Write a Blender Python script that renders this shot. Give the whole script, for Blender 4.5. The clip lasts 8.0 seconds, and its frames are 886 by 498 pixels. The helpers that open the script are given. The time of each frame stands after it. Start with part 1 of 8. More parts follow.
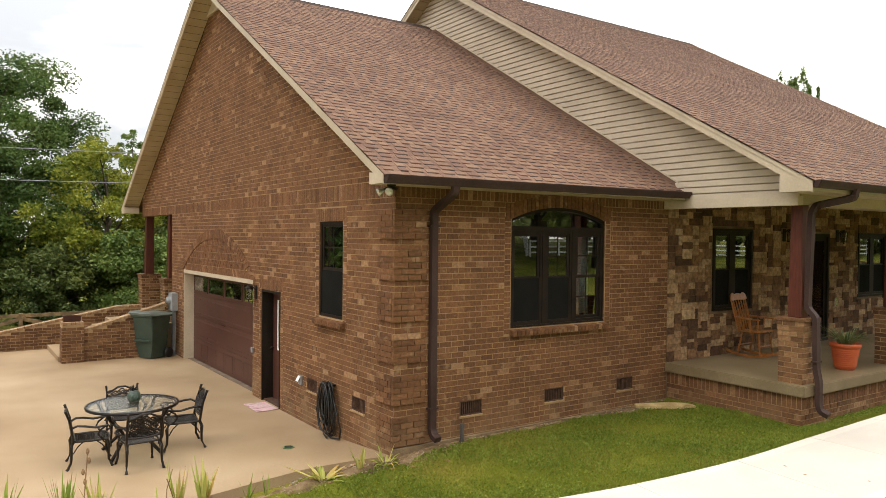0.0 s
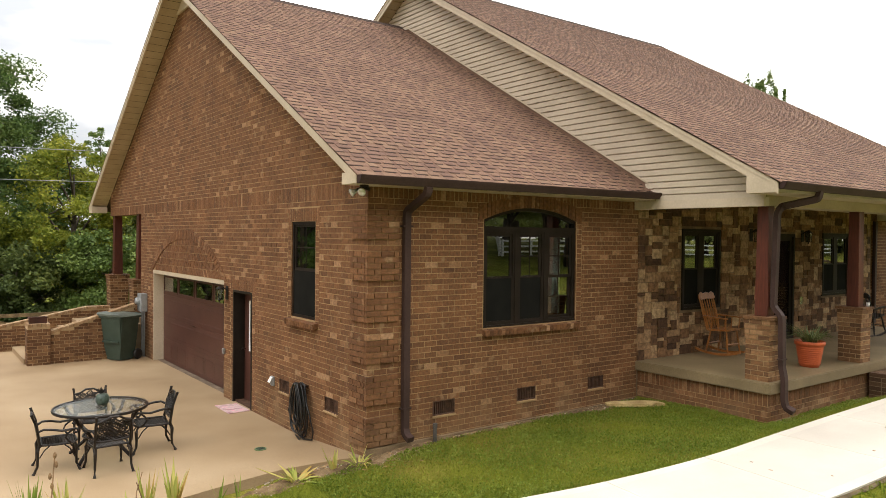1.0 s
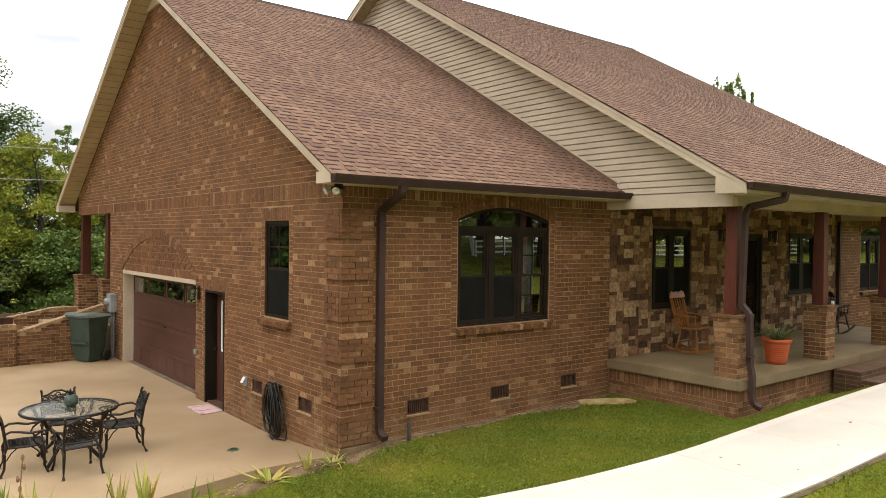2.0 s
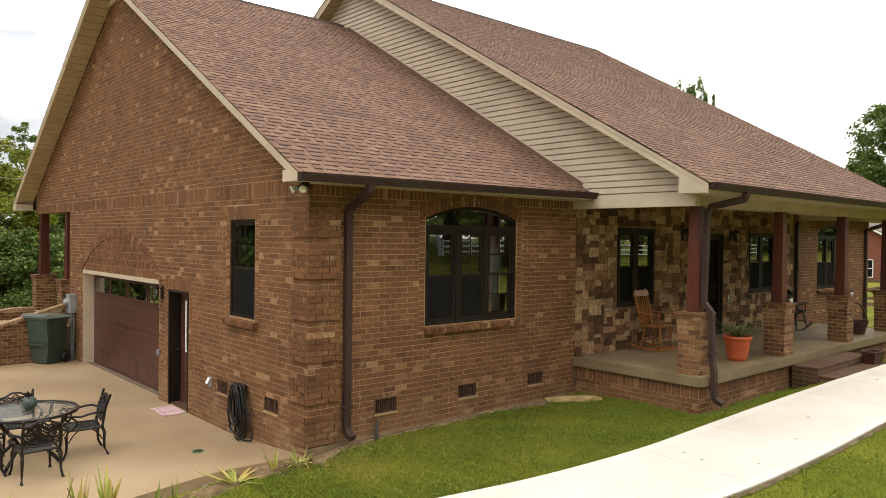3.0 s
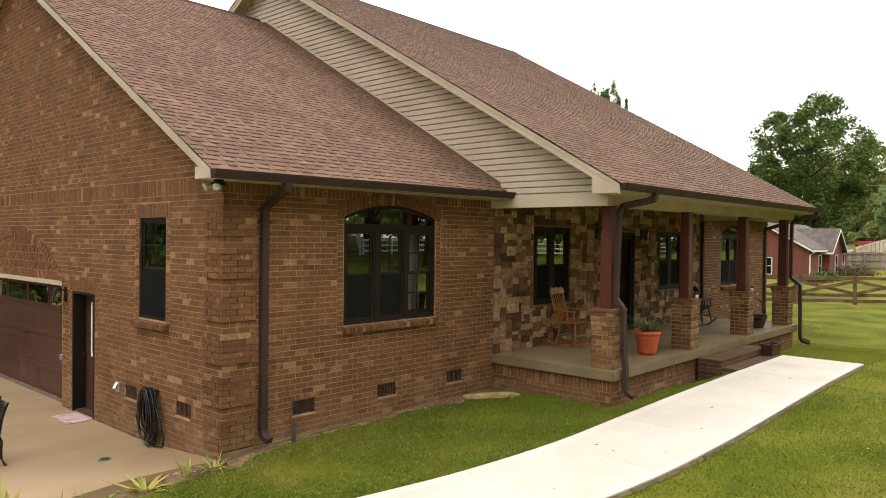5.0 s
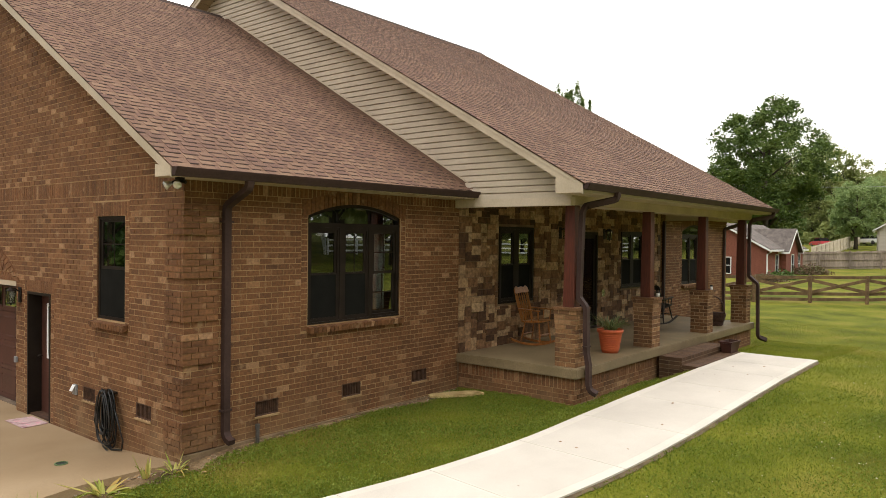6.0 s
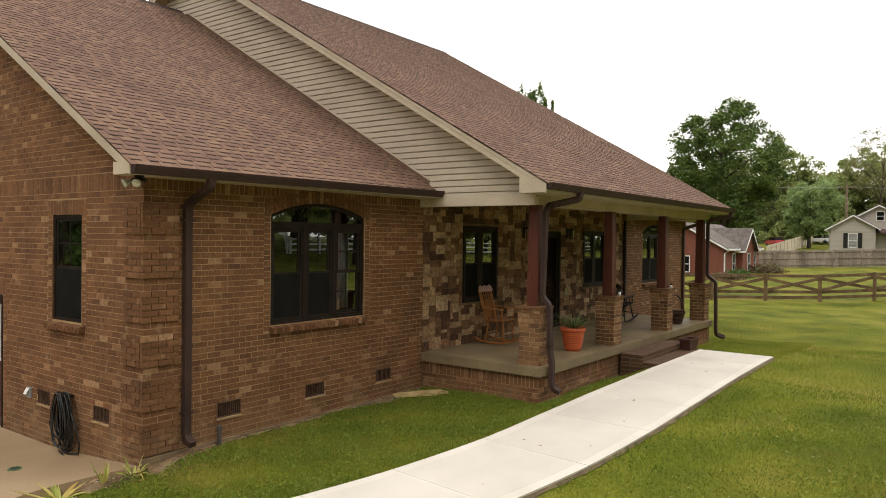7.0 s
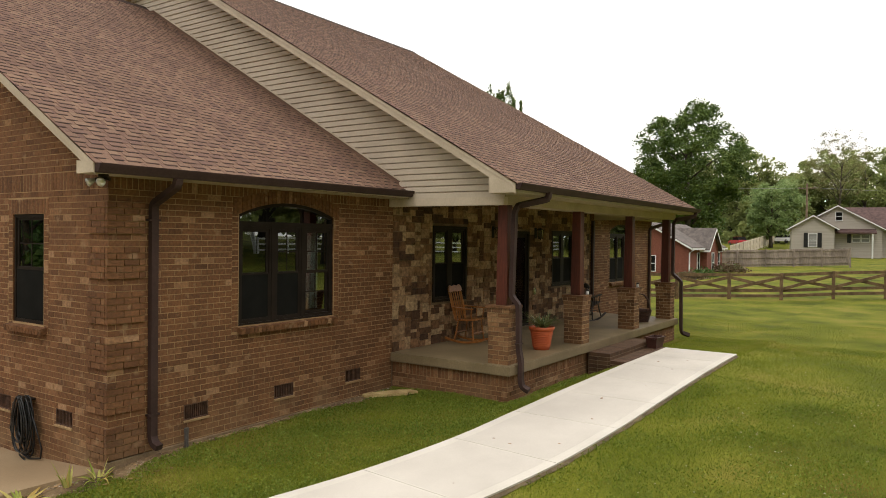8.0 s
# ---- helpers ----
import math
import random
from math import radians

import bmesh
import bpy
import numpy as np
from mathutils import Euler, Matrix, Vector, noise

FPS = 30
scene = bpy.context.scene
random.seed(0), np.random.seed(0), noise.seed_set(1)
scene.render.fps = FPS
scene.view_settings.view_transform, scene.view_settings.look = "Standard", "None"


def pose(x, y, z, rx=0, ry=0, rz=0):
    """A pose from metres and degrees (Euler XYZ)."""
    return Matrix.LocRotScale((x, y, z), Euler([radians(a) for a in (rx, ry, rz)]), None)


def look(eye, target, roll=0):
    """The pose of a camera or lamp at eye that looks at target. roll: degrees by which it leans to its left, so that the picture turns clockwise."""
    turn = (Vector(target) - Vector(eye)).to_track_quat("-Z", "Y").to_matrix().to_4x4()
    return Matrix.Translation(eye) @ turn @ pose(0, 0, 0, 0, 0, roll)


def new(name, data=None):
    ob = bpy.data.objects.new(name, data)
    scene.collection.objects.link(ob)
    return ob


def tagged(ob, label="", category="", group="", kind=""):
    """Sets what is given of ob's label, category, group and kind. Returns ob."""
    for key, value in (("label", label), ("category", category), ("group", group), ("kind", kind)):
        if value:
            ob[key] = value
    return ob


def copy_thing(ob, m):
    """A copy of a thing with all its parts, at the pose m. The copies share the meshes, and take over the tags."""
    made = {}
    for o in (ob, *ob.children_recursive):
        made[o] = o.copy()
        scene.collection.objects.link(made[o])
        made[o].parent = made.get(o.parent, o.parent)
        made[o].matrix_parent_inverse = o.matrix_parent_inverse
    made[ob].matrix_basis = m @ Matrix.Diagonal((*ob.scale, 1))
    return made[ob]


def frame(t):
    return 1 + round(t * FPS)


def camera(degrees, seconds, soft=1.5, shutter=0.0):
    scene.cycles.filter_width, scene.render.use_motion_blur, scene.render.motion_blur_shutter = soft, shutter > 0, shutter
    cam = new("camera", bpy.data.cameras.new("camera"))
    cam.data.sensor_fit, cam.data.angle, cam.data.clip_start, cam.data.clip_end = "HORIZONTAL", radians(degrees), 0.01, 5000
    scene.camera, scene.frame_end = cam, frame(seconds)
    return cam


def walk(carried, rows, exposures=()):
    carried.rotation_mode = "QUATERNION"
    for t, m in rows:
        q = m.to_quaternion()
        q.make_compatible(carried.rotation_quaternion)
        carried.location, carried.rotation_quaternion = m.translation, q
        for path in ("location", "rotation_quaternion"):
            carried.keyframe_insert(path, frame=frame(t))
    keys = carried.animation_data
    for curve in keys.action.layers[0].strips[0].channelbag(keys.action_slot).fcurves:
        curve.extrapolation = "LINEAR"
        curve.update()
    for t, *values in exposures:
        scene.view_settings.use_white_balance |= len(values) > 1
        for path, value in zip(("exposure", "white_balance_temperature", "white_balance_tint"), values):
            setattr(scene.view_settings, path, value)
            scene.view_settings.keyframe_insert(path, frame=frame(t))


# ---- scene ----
cam = camera(63.07, 8.0, soft=0.65)
# seconds, eye x y z, pitch, roll, yaw
PATH = [
    (0.0, -5.008, -8.403, 3.151, -0.90, -0.602, -34.582),
    (0.5, -5.010, -8.416, 3.159, -0.91, -0.607, -35.611),
    (1.0, -5.020, -8.425, 3.163, -0.92, -0.606, -36.718),
    (1.5, -5.036, -8.439, 3.157, -0.89, -0.622, -37.754),
    (3.0, -5.069, -8.443, 3.133, -0.85, -0.669, -41.480),
    (3.5, -5.065, -8.443, 3.130, -0.83, -0.663, -43.116),
    (4.0, -5.066, -8.447, 3.123, -0.81, -0.666, -44.834),
    (4.5, -5.055, -8.460, 3.131, -0.84, -0.653, -46.350),
    (6.0, -5.050, -8.484, 3.115, -0.81, -0.664, -50.474),
    (6.5, -5.058, -8.473, 3.119, -0.84, -0.689, -51.950),
    (7.0, -5.062, -8.475, 3.120, -0.86, -0.705, -53.364),
    (7.5, -5.077, -8.472, 3.118, -0.86, -0.706, -54.626),
    (8.0, -5.084, -8.475, 3.121, -0.85, -0.688, -55.828),
]
walk(cam, [(t, pose(x, y, z, 90 + pitch, roll, yaw)) for t, x, y, z, pitch, roll, yaw in PATH],
     [(0.0, -0.2), (3.0, -0.28), (4.5, -0.32), (6.0, -0.48), (8.0, -0.73)])

# ---- light ----
SUN_EL, SUN_AZ = 52.0, 270.0
world = bpy.data.worlds.new("overcast_sky")
scene.world = world
world.use_nodes = True
wt = world.node_tree
wt.nodes.clear()
w_out = wt.nodes.new("ShaderNodeOutputWorld")
w_bg = wt.nodes.new("ShaderNodeBackground")
w_sky = wt.nodes.new("ShaderNodeTexSky")
w_sky.sky_type = "NISHITA"
w_sky.sun_disc = False
w_sky.sun_elevation = radians(SUN_EL)
w_sky.sun_rotation = radians(SUN_AZ)
w_sky.dust_density = 4.0
w_tc = wt.nodes.new("ShaderNodeTexCoord")
w_map = wt.nodes.new("ShaderNodeMapping")
w_map.inputs["Scale"].default_value = (1.0, 1.0, 3.6)
w_noise = wt.nodes.new("ShaderNodeTexNoise")
w_noise.inputs["Scale"].default_value = 2.6
w_noise.inputs["Detail"].default_value = 6.0
w_ramp = wt.nodes.new("ShaderNodeValToRGB")
w_ramp.color_ramp.elements[0].position = 0.23
w_ramp.color_ramp.elements[0].color = (6.9, 7.05, 7.3, 1)
w_ramp.color_ramp.elements[1].position = 0.38
w_ramp.color_ramp.elements[1].color = (13.85, 13.3, 12.7, 1)
w_mix = wt.nodes.new("ShaderNodeMix")
w_mix.data_type = "RGBA"
w_mix.inputs[0].default_value = 0.9
wt.links.new(w_tc.outputs["Generated"], w_map.inputs["Vector"])
wt.links.new(w_map.outputs["Vector"], w_noise.inputs["Vector"])
w_dot = wt.nodes.new("ShaderNodeVectorMath")        # more cloud towards the rear garden
w_dot.operation = "DOT_PRODUCT"
w_dot.inputs[1].default_value = (-0.64, 0.77, 0.0)
wt.links.new(w_tc.outputs["Generated"], w_dot.inputs[0])
w_bank = wt.nodes.new("ShaderNodeMath")
w_bank.operation = "MULTIPLY_ADD"
w_bank.inputs[1].default_value = -0.34
wt.links.new(w_dot.outputs["Value"], w_bank.inputs[0])
wt.links.new(w_noise.outputs["Fac"], w_bank.inputs[2])
wt.links.new(w_bank.outputs["Value"], w_ramp.inputs["Fac"])
wt.links.new(w_sky.outputs["Color"], w_mix.inputs[6])
wt.links.new(w_ramp.outputs["Color"], w_mix.inputs[7])
w_sep = wt.nodes.new("ShaderNodeSeparateXYZ")       # an overcast sky is brighter overhead
wt.links.new(w_tc.outputs["Generated"], w_sep.inputs["Vector"])
w_zen = wt.nodes.new("ShaderNodeMapRange")
w_zen.inputs["To Min"].default_value, w_zen.inputs["To Max"].default_value = 0.95, 2.65
wt.links.new(w_sep.outputs["Z"], w_zen.inputs["Value"])
w_scale = wt.nodes.new("ShaderNodeVectorMath")
w_scale.operation = "SCALE"
wt.links.new(w_mix.outputs[2], w_scale.inputs[0])
w_east = wt.nodes.new("ShaderNodeMapRange")         # thinner cloud over the open fields to the east
w_east.inputs["From Min"].default_value = -1.0
w_east.inputs["To Min"].default_value, w_east.inputs["To Max"].default_value = 0.72, 1.45
wt.links.new(w_sep.outputs["X"], w_east.inputs["Value"])
w_both = wt.nodes.new("ShaderNodeMath")
w_both.operation = "MULTIPLY"
wt.links.new(w_zen.outputs["Result"], w_both.inputs[0])
wt.links.new(w_east.outputs["Result"], w_both.inputs[1])
wt.links.new(w_both.outputs["Value"], w_scale.inputs["Scale"])
wt.links.new(w_scale.outputs["Vector"], w_bg.inputs["Color"])
w_bg.inputs["Strength"].default_value = 0.11
wt.links.new(w_bg.outputs["Background"], w_out.inputs["Surface"])

sun_data = bpy.data.lights.new("sun", "SUN")
sun_data.energy = 1.12
sun_data.angle = radians(25)
sun_data.color = (1.0, 0.95, 0.88)
sun = new("sun", sun_data)
_az, _el = radians(SUN_AZ), radians(SUN_EL)
sun_way = Vector((math.sin(_az) * math.cos(_el), math.cos(_az) * math.cos(_el), math.sin(_el)))
sun.matrix_world = look(sun_way * 60, (0, 0, 0))


# ---- materials ----
def mat(name, cols, scale=4.0, rough=0.8, bump=0.15, fine=60.0, metal=0.0, rand="", vary=0.25, spec=0.4, stretch=(1, 1, 1), stops=None, dust=0.0):
    """Colours mixed by broad noise (or by a random value for each piece), darkened and lightened by fine noise, with bump."""
    m = bpy.data.materials.new(name)
    m.use_nodes = True
    nt = m.node_tree
    b = nt.nodes["Principled BSDF"]
    geo = nt.nodes.new("ShaderNodeNewGeometry")
    mp = nt.nodes.new("ShaderNodeMapping")
    mp.inputs["Scale"].default_value = stretch
    nt.links.new(geo.outputs["Position"], mp.inputs["Vector"])
    n1 = nt.nodes.new("ShaderNodeTexNoise")
    n1.inputs["Scale"].default_value = scale
    n1.inputs["Detail"].default_value = 4
    n2 = nt.nodes.new("ShaderNodeTexNoise")
    n2.inputs["Scale"].default_value = fine
    n2.inputs["Detail"].default_value = 3
    for n in (n1, n2):
        nt.links.new(mp.outputs["Vector"], n.inputs["Vector"])
    ramp = nt.nodes.new("ShaderNodeValToRGB")
    el = ramp.color_ramp.elements
    if stops is None:
        lo, hi = (0.0, 1.0) if rand else (0.32, 0.68)
        stops = [lo + (hi - lo) * i / max(1, len(cols) - 1) for i in range(len(cols))]
    while len(el) < len(cols):
        el.new(0.5)
    for e, s, c in zip(el, stops, cols):
        e.position = s
        e.color = (*c, 1)
    if rand == "object":
        src = nt.nodes.new("ShaderNodeObjectInfo").outputs["Random"]
    elif rand == "island":
        src = geo.outputs["Random Per Island"]
    else:
        src = n1.outputs["Fac"]
    nt.links.new(src, ramp.inputs["Fac"])
    # fine and broad light-dark variation
    mr = nt.nodes.new("ShaderNodeMapRange")
    mr.inputs["From Min"].default_value, mr.inputs["From Max"].default_value = 0.3, 0.7
    mr.inputs["To Min"].default_value, mr.inputs["To Max"].default_value = 1 - vary, 1 + vary
    nt.links.new(n2.outputs["Fac"], mr.inputs["Value"])
    mr1 = nt.nodes.new("ShaderNodeMapRange")
    mr1.inputs["From Min"].default_value, mr1.inputs["From Max"].default_value = 0.3, 0.7
    mr1.inputs["To Min"].default_value, mr1.inputs["To Max"].default_value = 1 - vary * 0.6, 1 + vary * 0.6
    nt.links.new(n1.outputs["Fac"], mr1.inputs["Value"])
    mul = nt.nodes.new("ShaderNodeMath")
    mul.operation = "MULTIPLY"
    nt.links.new(mr.outputs["Result"], mul.inputs[0])
    nt.links.new(mr1.outputs["Result"], mul.inputs[1])
    sc = nt.nodes.new("ShaderNodeVectorMath")
    sc.operation = "SCALE"
    nt.links.new(ramp.outputs["Color"], sc.inputs[0])
    nt.links.new(mul.outputs["Value"], sc.inputs["Scale"])
    nt.links.new(sc.outputs["Vector"], b.inputs["Base Color"])
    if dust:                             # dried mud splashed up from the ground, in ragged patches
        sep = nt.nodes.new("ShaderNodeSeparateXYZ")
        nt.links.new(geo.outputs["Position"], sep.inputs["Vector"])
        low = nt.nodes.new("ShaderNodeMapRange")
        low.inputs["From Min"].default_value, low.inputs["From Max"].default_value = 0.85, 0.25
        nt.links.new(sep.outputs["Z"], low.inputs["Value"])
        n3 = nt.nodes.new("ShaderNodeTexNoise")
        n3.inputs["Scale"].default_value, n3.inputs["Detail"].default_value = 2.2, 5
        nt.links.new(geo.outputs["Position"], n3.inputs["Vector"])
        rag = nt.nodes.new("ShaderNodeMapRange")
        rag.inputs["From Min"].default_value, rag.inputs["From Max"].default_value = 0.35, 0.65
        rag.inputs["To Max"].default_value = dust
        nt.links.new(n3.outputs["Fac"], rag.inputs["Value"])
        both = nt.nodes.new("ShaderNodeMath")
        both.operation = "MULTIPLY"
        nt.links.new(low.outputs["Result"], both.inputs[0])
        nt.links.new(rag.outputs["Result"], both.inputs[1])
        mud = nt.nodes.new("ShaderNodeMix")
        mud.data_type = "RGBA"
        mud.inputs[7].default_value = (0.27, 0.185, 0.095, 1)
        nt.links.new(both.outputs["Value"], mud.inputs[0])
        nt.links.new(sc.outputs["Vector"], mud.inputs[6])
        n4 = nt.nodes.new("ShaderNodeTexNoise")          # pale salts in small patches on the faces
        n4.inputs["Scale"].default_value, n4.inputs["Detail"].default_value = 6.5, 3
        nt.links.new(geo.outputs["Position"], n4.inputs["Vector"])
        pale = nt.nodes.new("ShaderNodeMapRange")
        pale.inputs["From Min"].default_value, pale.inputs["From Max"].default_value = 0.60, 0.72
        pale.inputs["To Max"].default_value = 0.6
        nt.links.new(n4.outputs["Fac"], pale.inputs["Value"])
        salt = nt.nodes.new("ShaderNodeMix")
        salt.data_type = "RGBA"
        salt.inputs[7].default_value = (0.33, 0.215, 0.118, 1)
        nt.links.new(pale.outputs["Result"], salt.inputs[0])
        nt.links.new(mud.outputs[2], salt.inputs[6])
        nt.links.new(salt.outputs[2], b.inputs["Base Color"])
    b.inputs["Roughness"].default_value = rough
    b.inputs["Metallic"].default_value = metal
    b.inputs["Specular IOR Level"].default_value = spec
    if bump:
        bp = nt.nodes.new("ShaderNodeBump")
        bp.inputs["Strength"].default_value = bump
        bp.inputs["Distance"].default_value = 0.01
        nt.links.new(n2.outputs["Fac"], bp.inputs["Height"])
        nt.links.new(bp.outputs["Normal"], b.inputs["Normal"])
    return m


BRICK_COLS = [(0.1032, 0.0429, 0.0156), (0.1287, 0.0538, 0.0200), (0.1473, 0.0630, 0.0233), (0.1651, 0.0716, 0.0269), (0.1925, 0.0875, 0.0354), (0.2801, 0.1504, 0.0716), (0.3243, 0.1870, 0.0967)]
BRICK_STOPS = [0.0, 0.12, 0.40, 0.80, 0.94, 0.98, 1.0]
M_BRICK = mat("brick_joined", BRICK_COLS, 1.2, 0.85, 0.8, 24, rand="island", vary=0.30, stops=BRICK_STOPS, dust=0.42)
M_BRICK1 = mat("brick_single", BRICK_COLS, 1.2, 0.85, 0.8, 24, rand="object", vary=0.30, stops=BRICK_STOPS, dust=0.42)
M_MORTAR = mat("mortar", [(0.2834, 0.1848, 0.0885), (0.3722, 0.2470, 0.1231)], 2.5, 0.95, 0.3, 120, vary=0.15)
STONE_COLS = [(0.0551, 0.0259, 0.0121), (0.1060, 0.0518, 0.0242), (0.1569, 0.0799, 0.0363), (0.2067, 0.1091, 0.0506), (0.2809, 0.1685, 0.0858), (0.3445, 0.2192, 0.1144), (0.3922, 0.2678, 0.1474)]
M_STONE = mat("veneer_stone_joined", STONE_COLS, 3, 0.9, 0.9, 16, rand="island", vary=0.4)
M_STONE1 = mat("veneer_stone_single", STONE_COLS, 3, 0.9, 0.9, 16, rand="object", vary=0.4)
SHINGLE_COLS = [(0.138, 0.080, 0.060), (0.160, 0.094, 0.067), (0.174, 0.104, 0.071), (0.186, 0.112, 0.075), (0.208, 0.130, 0.085)]
M_SHINGLE = mat("shingle_joined", SHINGLE_COLS, 1.0, 0.95, 0.5, 150, rand="island", vary=0.2, spec=0.2)
M_SHINGLE1 = mat("shingle_single", SHINGLE_COLS, 1.0, 0.95, 0.5, 150, rand="object", vary=0.2, spec=0.2)
M_ROOFDARK = mat("roof_underlay_and_butt_shade", [(0.0300, 0.0160, 0.0115), (0.0440, 0.0240, 0.0175)], 3, 0.95, 0.3, 90)
M_SIDING = mat("vinyl_siding", [(0.500, 0.420, 0.320), (0.545, 0.463, 0.356)], 1.5, 0.5, 0.05, 30, vary=0.05)
M_TRIM = mat("beige_trim", [(0.4836, 0.3999, 0.2883), (0.5394, 0.4511, 0.3348)], 2.0, 0.5, 0.04, 30, vary=0.06)
M_SOFFIT = mat("soffit_panel", [(0.3999, 0.3201, 0.1955), (0.4557, 0.3686, 0.2357)], 2.0, 0.55, 0.04, 30, vary=0.06)
M_GUTTER = mat("brown_gutter", [(0.0430, 0.0255, 0.0215), (0.0580, 0.0345, 0.0290)], 2.0, 0.55, 0.05, 30, metal=0.0, vary=0.12, spec=0.15)
M_CONC = mat("patio_concrete", [(0.262, 0.176, 0.094), (0.300, 0.208, 0.114), (0.335, 0.240, 0.138), (0.372, 0.276, 0.168)], 0.4, 0.75, 0.12, 60, vary=0.10)
M_WALKC = mat("walk_concrete", [(0.5440, 0.5028, 0.4287), (0.6099, 0.5687, 0.4932)], 0.8, 0.85, 0.1, 90, vary=0.06)
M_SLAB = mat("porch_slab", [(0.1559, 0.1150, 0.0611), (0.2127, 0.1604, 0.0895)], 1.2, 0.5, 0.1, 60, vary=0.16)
M_REDWOOD = mat("stained_wood", [(0.060, 0.0150, 0.0085), (0.095, 0.0255, 0.0140)], 2.0, 0.45, 0.15, 40, vary=0.25, stretch=(1, 1, 0.12))
M_FRAME = mat("bronze_frame", [(0.016, 0.0115, 0.0085), (0.024, 0.0175, 0.013)], 3, 0.5, 0.03, 50, vary=0.1, spec=0.12)
M_DOORRED = mat("garage_door_paint", [(0.062, 0.0245, 0.0170), (0.080, 0.0315, 0.0220)], 2, 0.45, 0.1, 60, vary=0.12)
M_GRASS = mat("lawn_soil", [(0.0736, 0.0891, 0.0092), (0.1022, 0.1166, 0.0113), (0.1306, 0.1345, 0.0147), (0.1590, 0.1393, 0.0268)], 0.6, 1.0, 0.5, 30, vary=0.3, spec=0.1)
# near-black colour in place of the shade inside rooms and vents
M_DARK = mat("interior_shade_black", [(0.012, 0.011, 0.010), (0.018, 0.016, 0.015)], 2, 0.9, 0.0, 20, vary=0.1)


def glass_mat(name, tint=(0.75, 0.8, 0.8), rough=0.0, front=0.13, edge=0.55):
    """Clear sheet whose gloss grows towards grazing views."""
    m = bpy.data.materials.new(name)
    m.use_nodes = True
    nt = m.node_tree
    nt.nodes.clear()
    out = nt.nodes.new("ShaderNodeOutputMaterial")
    mix = nt.nodes.new("ShaderNodeMixShader")
    lw = nt.nodes.new("ShaderNodeLayerWeight")
    pw = nt.nodes.new("ShaderNodeMath")
    pw.operation = "POWER"
    pw.inputs[1].default_value = 3.0
    ma = nt.nodes.new("ShaderNodeMath")
    ma.operation = "MULTIPLY_ADD"
    ma.inputs[1].default_value = edge
    ma.inputs[2].default_value = front
    nt.links.new(lw.outputs["Facing"], pw.inputs[0])
    nt.links.new(pw.outputs["Value"], ma.inputs[0])
    tr = nt.nodes.new("ShaderNodeBsdfTransparent")
    tr.inputs["Color"].default_value = (*tint, 1)
    gl = nt.nodes.new("ShaderNodeBsdfGlossy")
    gl.inputs["Roughness"].default_value = rough
    nt.links.new(ma.outputs["Value"], mix.inputs[0])
    nt.links.new(tr.outputs["BSDF"], mix.inputs[1])
    nt.links.new(gl.outputs["BSDF"], mix.inputs[2])
    nt.links.new(mix.outputs["Shader"], out.inputs["Surface"])
    return m


M_GLASS = glass_mat("window_glass", front=0.27)
M_DOORGLASS = glass_mat("door_glass", (0.5, 0.52, 0.52), front=0.04, edge=0.3)


# ---- mesh helpers ----
def box(bm, x0, x1, y0, y1, z0, z1):
    vs = [bm.verts.new(p) for p in ((x0, y0, z0), (x1, y0, z0), (x1, y1, z0), (x0, y1, z0), (x0, y0, z1), (x1, y0, z1), (x1, y1, z1), (x0, y1, z1))]
    for q in ((3, 2, 1, 0), (4, 5, 6, 7), (0, 1, 5, 4), (1, 2, 6, 5), (2, 3, 7, 6), (3, 0, 4, 7)):
        bm.faces.new([vs[i] for i in q])
    return vs


def prism(bm, pts, off):
    """A flat polygon pushed along off."""
    off = Vector(off)
    a = [bm.verts.new(p) for p in pts]
    b = [bm.verts.new(Vector(p) + off) for p in pts]
    n = len(pts)
    bm.faces.new(a)
    bm.faces.new(b[::-1])
    for i in range(n):
        bm.faces.new((a[i], b[i], b[(i + 1) % n], a[(i + 1) % n]))


def tube(bm, pts, r, n=8, cap=True, radii=None):
    """A round bar along a line of points."""
    pts = [Vector(p) for p in pts]
    rings = []
    up = Vector((0, 0, 1))
    for i, p in enumerate(pts):
        t = (pts[min(i + 1, len(pts) - 1)] - pts[max(i - 1, 0)]).normalized()
        s = t.cross(up if abs(t.dot(up)) < 0.95 else Vector((1, 0, 0))).normalized()
        u = s.cross(t)
        rr = radii[i] if radii else r
        rings.append([bm.verts.new(p + (s * math.cos(a) + u * math.sin(a)) * rr) for a in (2 * math.pi * k / n for k in range(n))])
    for a, b in zip(rings, rings[1:]):
        for k in range(n):
            bm.faces.new((a[k], a[(k + 1) % n], b[(k + 1) % n], b[k]))
    if cap:
        bm.faces.new(rings[0][::-1])
        bm.faces.new(rings[-1])


def strip(bm, pts, w, h, up=(0, 0, 1)):
    """A bar of rectangular section w x h along a line of points."""
    pts = [Vector(p) for p in pts]
    up = Vector(up)
    rings = []
    for i, p in enumerate(pts):
        t = (pts[min(i + 1, len(pts) - 1)] - pts[max(i - 1, 0)]).normalized()
        s = t.cross(up)
        s = s.normalized() if s.length > 1e-4 else Vector((1, 0, 0))
        u = s.cross(t).normalized()
        rings.append([bm.verts.new(p + s * a + u * b) for a, b in ((-w / 2, -h / 2), (w / 2, -h / 2), (w / 2, h / 2), (-w / 2, h / 2))])
    for a, b in zip(rings, rings[1:]):
        for k in range(4):
            bm.faces.new((a[k], a[(k + 1) % 4], b[(k + 1) % 4], b[k]))
    bm.faces.new(rings[0][::-1])
    bm.faces.new(rings[-1])


